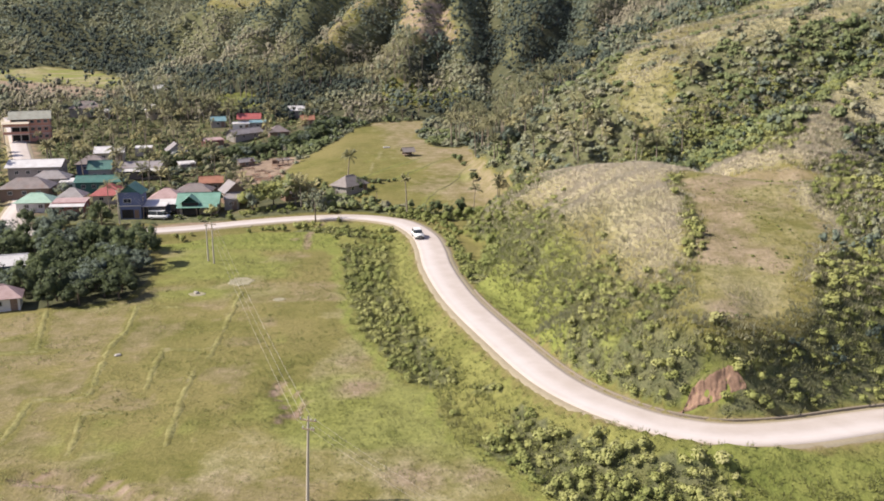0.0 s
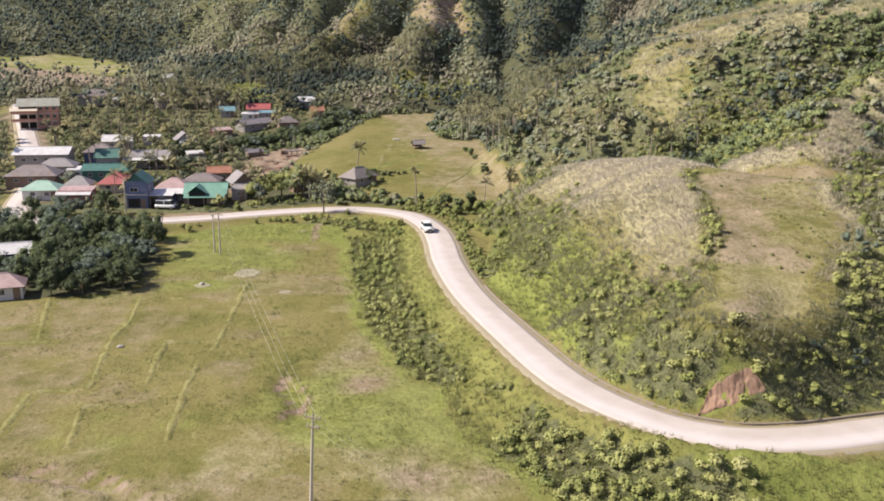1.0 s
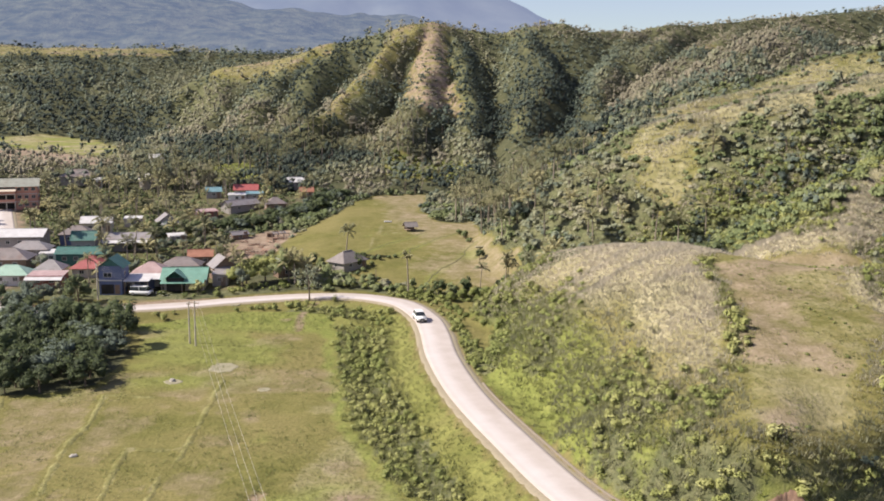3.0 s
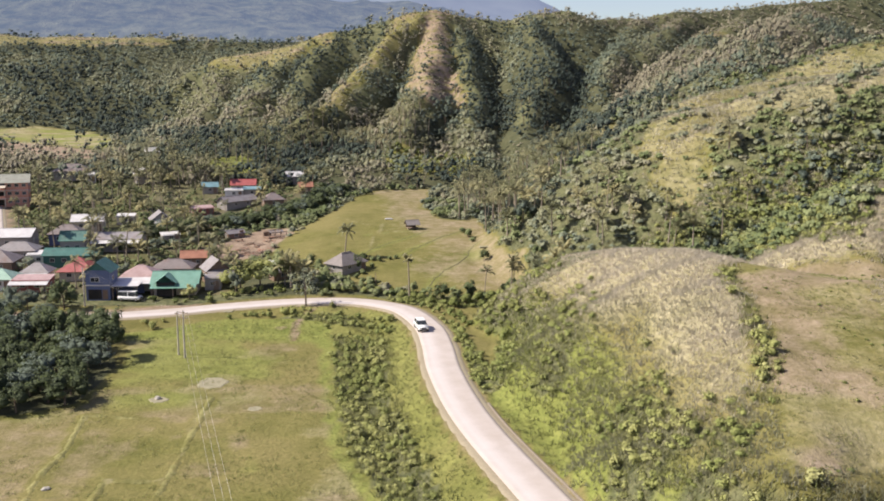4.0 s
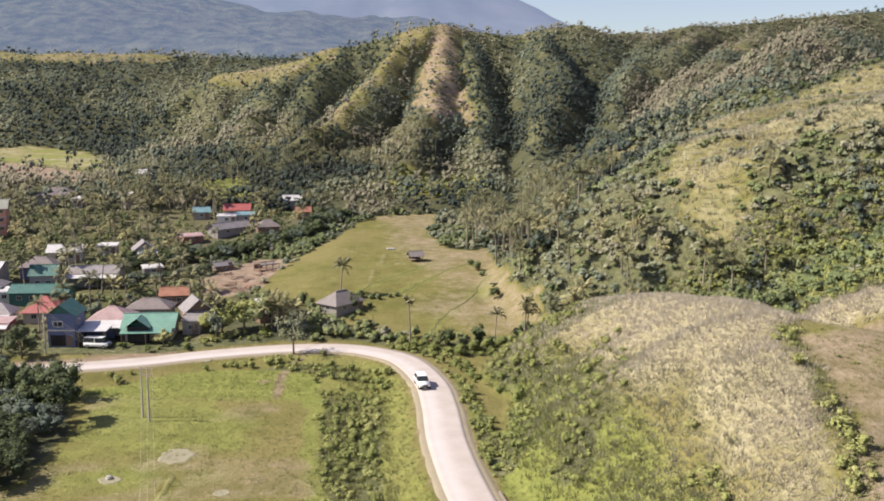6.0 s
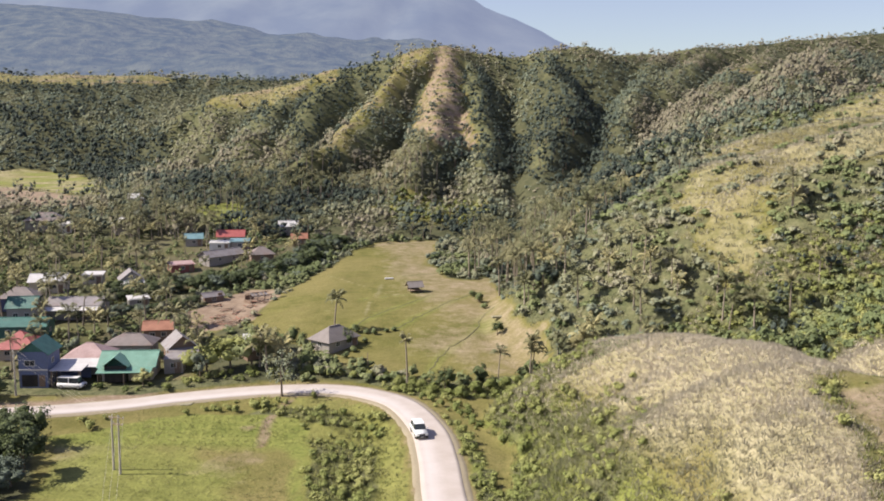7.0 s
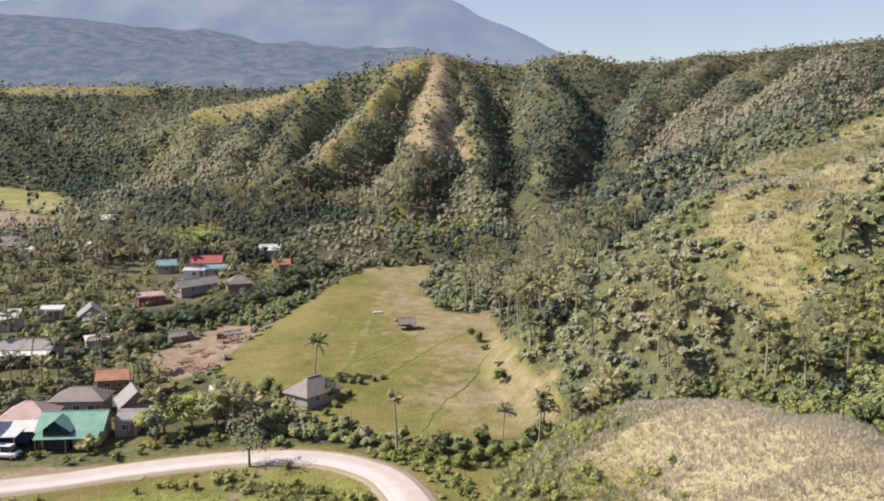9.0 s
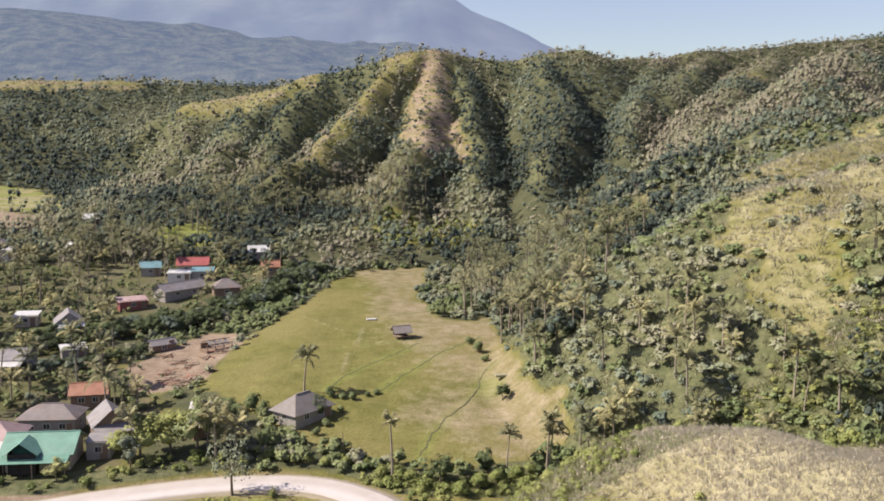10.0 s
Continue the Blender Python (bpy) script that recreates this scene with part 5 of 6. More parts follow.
def gables(parent, style, w, d, h, rise, material):
    """The two three-cornered walls under a gable roof."""
    for sign in (-1, 1):
        bm = bmesh.new()
        if style == "gable":
            x = sign * (w / 2 - 0.12)
            a = [bm.verts.new(p) for p in ((x, -d / 2, h), (x, d / 2, h), (x, 0, h + rise))]
            b = [bm.verts.new((v.co.x + sign * 0.12, v.co.y, v.co.z)) for v in a]
        else:
            y = sign * (d / 2 - 0.12)
            a = [bm.verts.new(p) for p in ((-w / 2, y, h), (w / 2, y, h), (0, y, h + rise))]
            b = [bm.verts.new((v.co.x, v.co.y + sign * 0.12, v.co.z)) for v in a]
        bm.faces.new(a), bm.faces.new(b[::-1])
        for i in range(3):
            bm.faces.new((a[i], b[i], b[(i + 1) % 3], a[(i + 1) % 3]))
        bmesh.ops.recalc_face_normals(bm, faces=bm.faces)
        part("gable_wall", bm, material, parent)


def house(label, x, y, yaw, w, d, h, style, rise, roof_m, wall_m, over=0.6, windows=2, has_door=True, lean=None, name="house"):
    """A small house: walls, roof, door, windows and, where there is one, a lean-to roof in front (depth, material)."""
    ob = thing(name, x, y, yaw, label, "house", "village houses")
    w, d, h, rise, over = w * 0.9, d * 0.9, h * 0.92, rise * 0.85, over * 0.8
    part("wall", walls(w, d, h), M[wall_m], ob)
    roof(ob, style, w, d, h, rise, over, M[roof_m])
    if style in ("gable", "gable_y"):
        gables(ob, style, w, d, h, rise, M[wall_m])
    for k in range(windows):
        window(ob, -w / 2 + (k + 0.75) * w / (windows + 0.5), -d / 2 - 0.001, h * 0.55, 1.1, 0.95)
    window(ob, -w / 2 - 0.001, 0, h * 0.55, 1.0, 0.9, "left")
    window(ob, w / 2 + 0.001, 0, h * 0.55, 1.0, 0.9, "right")
    if has_door:
        door(ob, w / 2 - 0.9, -d / 2 - 0.001)
    if lean:
        deep, mat = lean
        bm = bmesh.new()
        slab(bm, [(-w / 2 - 0.3, -d / 2 - deep, h - 0.75), (w / 2 + 0.3, -d / 2 - deep, h - 0.75), (w / 2 + 0.3, -d / 2 + 0.3, h - 0.02), (-w / 2 - 0.3, -d / 2 + 0.3, h - 0.02)], 0.06)
        lo = part("porch_roof", bm, M[mat], ob)
        for px in (-w / 2, 0, w / 2):
            part("post", box(bmesh.new(), px - 0.07, px + 0.07, -d / 2 - deep + 0.1, -d / 2 - deep + 0.24, -0.5, h - 0.8), M["wood"], lo)
    return ob


house("house with faded hip roof and wide white sheet porch", -65.5, 213.5, 6, 8.0, 7.0, 3.4, "hip", 2.1, "pink_roof", "white_wall", 0.7, 2, True, (4.2, "white_roof"))
green = house("house under a broad faded green iron roof", -57.0, 210.5, 6, 9.5, 7.0, 2.9, "gable", 2.0, "green_roof", "cream_wall", 0.9, 3, True, (2.6, "green_roof"))
# Closed walls in near-black, the shade of an open gable painted on.
dormer = part("front_gable", walls(3.6, 2.2, 2.9, 0.0), M["dark"], green, "dark open front gable")
dormer.location = (-1.6, -3.6, 0)
bm = bmesh.new()
slab(bm, [(-2.3, 2.4, 2.75), (-2.3, -1.5, 2.75), (0, -1.5, 4.5), (0, 2.4, 4.5)], 0.06)
slab(bm, [(2.3, -1.5, 2.75), (2.3, 2.4, 2.75), (0, 2.4, 4.5), (0, -1.5, 4.5)], 0.06)
part("gable_roof", bm, M["green_roof"], dormer)
house("long low house with a weathered brown iron roof", -61.5, 223.5, 4, 9.2, 6.0, 3.2, "hip", 1.7, "brown_roof", "grey_wall", 0.6, 3)
house("grey wooden house with a steep gable and lean-to", -51.2, 219.5, 28, 5.4, 6.2, 3.6, "gable_y", 2.4, "grey_roof", "brown_wall", 0.6, 1, True, (2.4, "grey_roof"))
house("unfinished block shed beside the wooden house", -50.0, 212.6, 8, 3.6, 3.2, 2.9, "shed", 0.3, "grey_roof", "grey_wall", 0.2, 1, True, None, "shed")
house("small house with a patched rusty orange roof", -60.5, 236.0, 12, 6.2, 5.0, 2.6, "gable", 1.5, "orange_roof", "brown_wall", 0.5, 2)
house("house with a bright red pyramid roof", -82.5, 222.5, 8, 7.6, 7.6, 2.9, "hip", 2.6, "red_roof", "cream_wall", 0.9, 2)
house("long shed with a dark teal iron roof", -89.5, 236.5, 5, 13.5, 6.0, 3.0, "gable", 1.5, "teal_roof", "teal_roof", 0.5, 4)
house("tall house with a steep dark teal roof", -93.0, 246.0, 10, 6.4, 5.5, 4.2, "gable", 2.2, "teal_roof", "grey_wall", 0.5, 2)
house("large low hall with pale sheet roof", -84.0, 252.5, 6, 12.5, 9.0, 3.4, "gable", 1.3, "grey_roof", "grey_wall", 0.7, 3, True, (2.4, "white_roof"))
house("village house with a dark grey hip roof", -100.0, 259.0, 10, 9.0, 7.0, 3.2, "hip", 2.2, "brown_roof", "blue_wall", 0.6, 2)
house("small house with a grey hip roof and white porch", -90.5, 219.5, 6, 6.2, 5.4, 2.8, "hip", 1.9, "grey_roof", "white_wall", 0.6, 2, True, (1.8, "white_roof"))
house("maroon shop with a pale porch roof", -87.5, 210.6, 4, 8.2, 4.6, 2.8, "shed", 0.5, "pink_roof", "maroon_wall", 0.3, 2, True, (1.4, "white_roof"), "shop")
house("wide brown-roofed house among trees", -104.5, 226.5, 8, 13.0, 8.0, 3.2, "hip", 2.4, "brown_roof", "brown_wall", 0.7, 3)
house("house with a pale mint green hip roof", -96.3, 212.5, 6, 8.8, 6.0, 2.9, "hip", 1.8, "pale_green_roof", "white_wall", 0.8, 2)
house("long white-roofed market hall", -112.0, 250.0, 8, 15.0, 9.0, 3.8, "gable", 1.6, "white_roof", "grey_wall", 0.9, 4)
house("house with a grey sheet roof", -104.0, 239.5, 8, 10.0, 6.5, 3.0, "hip", 1.9, "grey_roof", "grey_wall", 0.6, 3)
house("white outbuilding behind the market hall", -97.5, 237.0, 8, 6.0, 4.5, 2.8, "shed", 0.4, "white_roof", "white_wall", 0.3, 1)
house("pale-roofed house behind the hall", -101.0, 276.0, 12, 9.0, 7.0, 3.2, "gable", 1.7, "white_roof", "cream_wall", 0.6, 2)
house("brown-roofed house at the back of the village", -137.0, 354.0, 10, 13.0, 8.0, 3.4, "hip", 2.6, "brown_roof", "grey_wall", 0.7, 2)
house("small white house among palms", -129.5, 351.0, 12, 5.0, 4.5, 3.0, "shed", 0.5, "white_roof", "white_wall", 0.4, 1)
house("house with a silver gable roof under palms", -110.0, 351.0, 30, 6.5, 6.0, 3.4, "gable_y", 2.2, "white_roof", "grey_wall", 0.5, 1)
house("pale house on the wooded slope", -117.0, 384.0, 14, 6.0, 5.0, 2.8, "gable", 1.6, "white_roof", "white_wall", 0.5, 1)
house("little house with a light blue roof", -81.5, 333.0, 15, 5.6, 4.8, 2.6, "gable", 1.5, "blue_roof", "grey_wall", 0.5, 1)
house("house with a red iron roof under palms", -70.5, 335.5, 8, 8.8, 6.0, 2.9, "gable", 1.9, "red_roof", "cream_wall", 0.6, 2)
house("low grey house with teal sheet roof", -66.0, 328.0, 10, 6.0, 5.0, 2.7, "shed", 0.5, "blue_roof", "grey_wall", 0.4, 1)
house("white-roofed store beside the red house", -71.5, 326.0, 6, 6.5, 4.0, 2.7, "shed", 0.4, "white_roof", "white_wall", 0.3, 1)
house("long weathered house with a pale ridge", -67.5, 312.0, 52, 13.5, 5.4, 2.4, "gable", 1.6, "grey_roof", "grey_wall", 0.6, 2)
house("low annex with a faded red sheet roof", -76.0, 301.5, 30, 7.0, 4.4, 2.4, "shed", 0.5, "pink_roof", "maroon_wall", 0.4, 1)
house("house with a brown roof behind the hedge", -56.0, 312.0, 20, 7.0, 6.0, 2.9, "hip", 2.0, "brown_roof", "brown_wall", 0.6, 1)
house("small pale house at the forest edge", -55.5, 351.0, 12, 6.6, 5.0, 2.8, "gable", 1.7, "white_roof", "grey_wall", 0.5, 2)
house("rusty-roofed hut at the forest edge", -49.0, 334.0, 12, 5.0, 4.2, 2.5, "gable", 1.5, "orange_roof", "brown_wall", 0.5, 1)
house("white-walled store with sheet roof", -94.2, 286.5, 10, 5.4, 4.0, 2.8, "shed", 0.4, "white_roof", "cream_wall", 0.3, 1)
house("grey house with steep roof and pale lean-to", -82.0, 279.5, 24, 6.0, 6.5, 3.0, "gable_y", 2.4, "grey_roof", "grey_wall", 0.5, 1, True, (1.8, "white_roof"))
house("long open shed with a pale tin roof", -58.0, 266.5, 40, 5.4, 2.8, 1.5, "gable", 0.9, "grey_roof", "brown_wall", 0.4, 1, True, None, "shed")
wreck = thing("ruined_shed", -46.6, 265.0, 38, "collapsed timber shed with bare posts and loose sheets", "shed")
for px in (-2.6, -0.9, 0.9, 2.6):
    for py in (-1.5, 1.5):
        part("post", box(bmesh.new(), px - 0.08, px + 0.08, py - 0.08, py + 0.08, -0.4, 1.5 + 0.25 * math.sin(px * 3 + py)), M["wood"], wreck)
for k, (py, pz) in enumerate(((-1.5, 1.35), (1.5, 1.5), (0.0, 1.9))):
    part("beam", box(bmesh.new(), -2.9 + 0.5 * k, 2.8, py - 0.07, py + 0.07, pz, pz + 0.14), M["brown_wall"], wreck)
for k, px in enumerate((-2.2, -1.1, 0.0, 1.2)):
    bm = bmesh.new()
    slab(bm, [(px, -1.8, 1.3), (px + 0.95, -1.7, 1.25), (px + 0.9, 0.1, 2.0 - 0.25 * (k % 2)), (px + 0.05, 0.1, 2.05)], 0.04)
    part("sheet", bm, M["grey_roof"] if k % 2 else M["thatch"], wreck)
part("floor", box(bmesh.new(), -2.8, 2.8, -1.7, 1.7, -0.3, 0.25), M["brown_wall"], wreck)
part("side_wall", box(bmesh.new(), -2.7, -0.4, 1.52, 1.6, 0.25, 1.3), M["brown_wall"], wreck)
house("patched lean-to shed by the yard", -74.0, 262.0, 30, 5.0, 3.0, 2.0, "shed", 0.5, "white_roof", "grey_wall", 0.3, 1, True, None, "shed")
house("old house with weathered thatch roof by the field", -23.0, 224.0, 52, 8.4, 5.6, 2.3, "hip", 2.3, "thatch", "grey_wall", 0.6, 2, True, None)
house("little white-roofed kiosk behind the trees", -39.2, 226.5, 10, 3.6, 2.6, 2.2, "shed", 0.2, "white_roof", "cream_wall", 0.3, 1, True, None, "kiosk")
house("low grey shelter under the roadside trees", -36.8, 219.0, 35, 5.0, 3.0, 2.0, "shed", 0.4, "grey_roof", "brown_wall", 0.3, 1, True, None, "shelter")
house("house with a blue-white roof among dark trees", -80.5, 163.0, 18, 7.0, 5.0, 2.9, "gable", 1.5, "white_roof", "blue_wall", 0.6, 1)
house("house with a rounded pinkish roof under trees", -72.5, 142.5, 20, 7.0, 5.0, 2.6, "hip", 1.8, "pink_roof", "white_wall", 0.6, 1)

# ---- hut in the upper field ----
hut = thing("field_hut", -9.8, 266.0, 20, "small open field hut with a worn thatch roof", "hut")
roof(hut, "gable", 4.4, 3.4, 1.9, 1.2, 0.5, M["thatch"])
hut.scale = (0.72, 0.72, 0.8)
part("floor", box(bmesh.new(), -2, 2, -1.5, 1.5, 0.5, 0.62), M["wood"], hut)
part("back_wall", box(bmesh.new(), -2, 2, 1.4, 1.48, 0.62, 1.9), M["brown_wall"], hut)
for px in (-1.95, 1.95):
    for py in (-1.45, 1.35):
        part("post", box(bmesh.new(), px - 0.07, px + 0.07, py - 0.07, py + 0.07, -0.4, 1.95), M["wood"], hut)

# ---- blue two-storey house ----
blue = thing("two_storey_house", -71.2, 206.0, 4, "narrow blue-grey two-storey house with a green gable roof", "house", "village houses")
part("wall", walls(5.4, 6.5, 6.3), M["blue_wall"], blue)
blue.scale = (0.88, 0.88, 0.92)
part("parapet", box(bmesh.new(), -2.8, 2.8, -3.35, -3.2, 5.4, 6.5), M["blue_wall"], blue)
part("floor_band", box(bmesh.new(), -2.75, 2.75, -3.36, -3.24, 3.0, 3.25), M["trim"], blue)
window(blue, -0.6, -3.255, 4.4, 2.0, 1.1)
window(blue, 2.71, -0.5, 4.4, 1.3, 1.1, "right")
window(blue, 2.71, -0.5, 1.6, 1.3, 1.1, "right")
door(blue, 1.6, -3.255, 1.0, 2.1)
# Solid dark board on the wall for the shade inside the shop.
part("shop_opening", box(bmesh.new(), -2.2, 0.8, -3.28, -3.2, 0.0, 2.2), M["dark"], blue, "dark open shop front")
top = roof(blue, "gable_y", 5.4, 6.6, 6.3, 2.0, 0.5, M["teal_roof"])
gables(blue, "gable_y", 5.4, 6.5, 6.3, 1.9, M["teal_roof"])
carport = thing("carport", -66.0, 206.2, 4, "dark open carport beside the blue house", "carport")
bm = bmesh.new()
slab(bm, [(-2.7, -2.6, 2.75), (2.7, -2.6, 2.75), (2.7, 2.8, 3.0), (-2.7, 2.8, 3.0)], 0.08)
part("roof", bm, M["white_roof"], carport)
for px in (-2.4, 2.4):
    part("post", box(bmesh.new(), px - 0.08, px + 0.08, -2.4, -2.24, -0.4, 2.75), M["wood"], carport)
part("back_wall", box(bmesh.new(), -2.6, 2.6, 2.5, 2.6, -0.4, 2.9), M["blue_wall"], carport)

# ---- salmon building ----
M["drab_roof"] = sheet_roof("drab_grey_green_roof", (0.30, 0.30, 0.25), 0.2)
big = thing("salmon_building", -139.0, 309.0, 20, "three-storey salmon building with open balconies and a grey gable roof", "building")
big.scale = (0.86, 0.86, 0.86)
part("wall", walls(14.0, 11.0, 8.6, -1.5, 0.25), M["pink_wall"], big)
gables(big, "gable", 14.0, 11.0, 8.6, 2.4, M["pink_wall"])
for k in range(1, 3):
    part("floor_band", box(bmesh.new(), -7.2, 7.2, -5.75, -5.45, 2.9 * k - 0.3, 2.9 * k - 0.1), M["trim"], big)
for k in range(3):
    z = 2.9 * k
    for px in (0.8, 3.2, 5.6):
        window(big, px, -5.51, z + 1.6, 1.4, 1.2)
    # Solid dark board on the wall for the shade inside the bay.
    part("balcony_opening", box(bmesh.new(), -6.6, -0.6, -5.53, -5.4, z + 0.1, z + 2.3), M["dark"], big, "dark open balcony bay")
    for py in (-3.2, 0.0, 3.2):
        window(big, 7.01, py, z + 1.6, 1.3, 1.2, "right")
    if k:
        bal = part("balcony", box(bmesh.new(), -9.6, -0.4, -8.4, -5.54, z - 0.16, z + 0.06), M["trim"], big)
        part("railing", box(bmesh.new(), -9.6, -0.4, -8.4, -8.3, z + 0.06, z + 0.95), M["pink_wall"], bal)
        part("railing", box(bmesh.new(), -9.6, -9.5, -8.3, -5.54, z + 0.06, z + 0.95), M["pink_wall"], bal)
for px in (-9.4, -6.5, -3.5, -0.6):
    part("column", box(bmesh.new(), px - 0.16, px + 0.16, -8.25, -7.93, -1.5, 5.7), M["cream_wall"], big)
roof(big, "gable", 14.0, 11.0, 8.6, 2.4, 0.8, M["drab_roof"])
bm = bmesh.new()
slab(bm, [(-10.0, -9.0, 6.9), (-0.2, -9.0, 6.9), (-0.2, -5.45, 7.7), (-10.0, -5.45, 7.7)], 0.08)
part("porch_roof", bm, M["cream_wall"], big)

# ---- vehicles ----
def wheel(parent, x, y, r=0.34):
    bm = bmesh.new()
    bmesh.ops.create_cone(bm, cap_ends=True, segments=20, radius1=r, radius2=r, depth=0.22)
    bmesh.ops.bevel(bm, geom=[e for e in bm.edges if abs(e.verts[0].co.z - e.verts[1].co.z) < 1e-4], offset=0.04, segments=2, affect="EDGES")
    ob = part("wheel", bm, M["tyre"], parent, smooth=False)
    ob.matrix_local = pose(x, y, r, 0, 90, 0)
    bm = bmesh.new()
    bmesh.ops.create_cone(bm, cap_ends=True, segments=16, radius1=r * 0.6, radius2=r * 0.5, depth=0.25)
    part("rim", bm, M["steel"], ob)


def hull(bm, sections, width_of):
    """A body lofted along y: each section is (y, [(half width factor, z), ...]) from sill to top."""
    rings = []
    for y, pts in sections:
        ring = [bm.verts.new((-a, y, z)) for a, z in pts] + [bm.verts.new((a, y, z)) for a, z in reversed(pts)]
        rings.append(ring)
    n = len(rings[0])
    for a, b in zip(rings[:-1], rings[1:]):
        for i in range(n):
            bm.faces.new((a[i], b[i], b[(i + 1) % n], a[(i + 1) % n]))
    bm.faces.new(rings[0]), bm.faces.new(rings[-1][::-1])
    bmesh.ops.recalc_face_normals(bm, faces=bm.faces)


def vehicle(name, label, x, y, yaw, length, half, nose, bonnet, sill, belt, top, front, rear, paint, lift=0.06):
    ob = thing(name, x, y, yaw, label, "car", "vehicles", lift)
    L = length / 2
    bm = bmesh.new()
    hull(bm, [(-L, [(half * 0.86, sill + 0.08), (half * 0.9, (sill + bonnet) / 2), (half * 0.82, bonnet - 0.12)]), (-L + 0.25, [(half, sill), (half, (sill + bonnet) / 2), (half * 0.92, bonnet)]),
              (-L + nose, [(half, sill), (half, (sill + belt) / 2), (half * 0.96, belt)]), (L - 0.2, [(half, sill), (half, (sill + belt) / 2), (half * 0.96, belt)]),
              (L, [(half * 0.9, sill + 0.08), (half * 0.93, (sill + belt) / 2), (half * 0.88, belt - 0.05)])], None)
    bmesh.ops.bevel(bm, geom=bm.edges[:], offset=0.03, segments=2, affect="EDGES")
    part("body", bm, paint, ob, smooth=True)
    bm = bmesh.new()
    hull(bm, [(-L + nose - 0.05, [(half * 0.93, belt - 0.02), (half * 0.92, belt)]), (-L + nose + front, [(half * 0.93, belt - 0.02), (half * 0.78, top - 0.04)]),
              (L - rear - 0.1, [(half * 0.93, belt - 0.02), (half * 0.78, top - 0.04)]), (L - 0.08, [(half * 0.93, belt - 0.02), (half * 0.86, belt + 0.02)])], None)
    part("windows", bm, M["glass"], ob)
    bm = box(bmesh.new(), -half * 0.8, half * 0.8, -L + nose + front - 0.08, L - rear, top - 0.05, top + 0.02, 0.02)
    part("roof_panel", bm, paint, ob)
    for px in (-half * 0.86, half * 0.86):
        part("pillar", box(bmesh.new(), px - 0.05, px + 0.05, 0.1, 0.22, belt, top - 0.03), paint, ob)
    for sx in (-1, 1):
        for wy in (-L + 0.75, L - 0.8):
            wheel(ob, sx * (half - 0.08), wy)
        part("headlight", box(bmesh.new(), sx * half * 0.68 - 0.16, sx * half * 0.68 + 0.16, -L - 0.03, -L + 0.05, bonnet - 0.33, bonnet - 0.16, 0.02), M["lamp"], ob)
        part("tail_light", box(bmesh.new(), sx * half * 0.8 - 0.09, sx * half * 0.8 + 0.09, L - 0.03, L + 0.03, belt - 0.3, belt - 0.05), M["red_lamp"], ob)
        part("mirror", box(bmesh.new(), sx * (half + 0.12) - 0.09, sx * (half + 0.12) + 0.09, -L + nose + 0.2, -L + nose + 0.32, belt, belt + 0.16, 0.02), paint, ob)
    part("bumper", box(bmesh.new(), -half * 0.92, half * 0.92, -L - 0.07, -L + 0.1, sill, sill + 0.22, 0.04), M["tyre"], ob)
    part("grille", box(bmesh.new(), -half * 0.45, half * 0.45, -L - 0.02, -L + 0.04, sill + 0.26, bonnet - 0.2), M["dark"], ob)
    part("number_plate", box(bmesh.new(), -0.2, 0.2, -L - 0.09, -L - 0.07, sill + 0.05, sill + 0.17), M["trim"], ob)
    return ob


car = vehicle("car", "white pickup-like car standing on the concrete road", -4.9, 179.6, 14, 4.7, 0.9, 1.25, 1.02, 0.32, 1.08, 1.72, 0.65, 0.5, M["paint_white"], 0.2)
vehicle("van", "white and blue minivan parked before the carport", -64.6, 203.3, 84, 4.6, 0.88, 0.55, 1.0, 0.3, 1.02, 1.92, 0.5, 0.12, M["paint_white"], 0.08)

# ---- poles and wires ----
def pole(x, y, tall, yaw, label, arm=1.8, lean=0.0, name="utility_pole"):
    ob = thing(name, x, y, yaw, label, "utility pole", "utility poles")
    array_part("shaft", tube([(0, 0, -0.5), (lean * 0.5, 0, tall * 0.5), (lean, 0, tall)], [0.17, 0.14, 0.10], 10), M["pole"], ob, smooth=True)
    for k, z in enumerate((tall - 0.35, tall - 1.25)[: 2 if arm > 1 else 1]):
        beam = part("crossarm", box(bmesh.new(), lean - arm / 2 + 0.2 * k, lean + arm / 2 - 0.2 * k, -0.14, -0.04, z - 0.06, z + 0.06), M["wood"], ob)
        for px in (-arm / 2 + 0.2 * k + 0.1, 0.32, arm / 2 - 0.2 * k - 0.1):
            bm = bmesh.new()
            bmesh.ops.create_cone(bm, cap_ends=True, segments=8, radius1=0.06, radius2=0.045, depth=0.2, matrix=Matrix.Translation((lean + px, -0.09, z + 0.16)))
            part("insulator", bm, M["trim"], beam)
    return ob


def base_z(x, y):
    return float(land(np.array([float(x)]), np.array([float(y)]), False)[0][0])


P1, P2, P3, P0 = (-13.1, 78.9), (-44.4, 171.0), (-72.5, 199.8), (14.0, 47.0)
pole(*P1, 8.9, -18, "pale concrete utility pole standing in the field", 1.7, 0.5)
pole(*P2, 8.2, -25, "thin concrete utility pole at the field's far edge", 2.2)
pole(-45.9, 172.6, 7.6, -25, "second thin pole beside the field pole", 0.8)
pole(*P3, 7.8, -60, "utility pole at the village roadside", 1.8)
pole(*P0, 8.9, -35, "concrete utility pole at the field's near end", 1.7)
stake = thing("stake", -15.4, 211.3, 0, "bare wooden stake standing above the hedge", "stake", lift=0)
array_part("shaft", tube([(0, 0, -0.4), (0.05, 0, 1.8), (0.02, 0, 3.4)], [0.09, 0.08, 0.06], 8), M["wood"], stake)


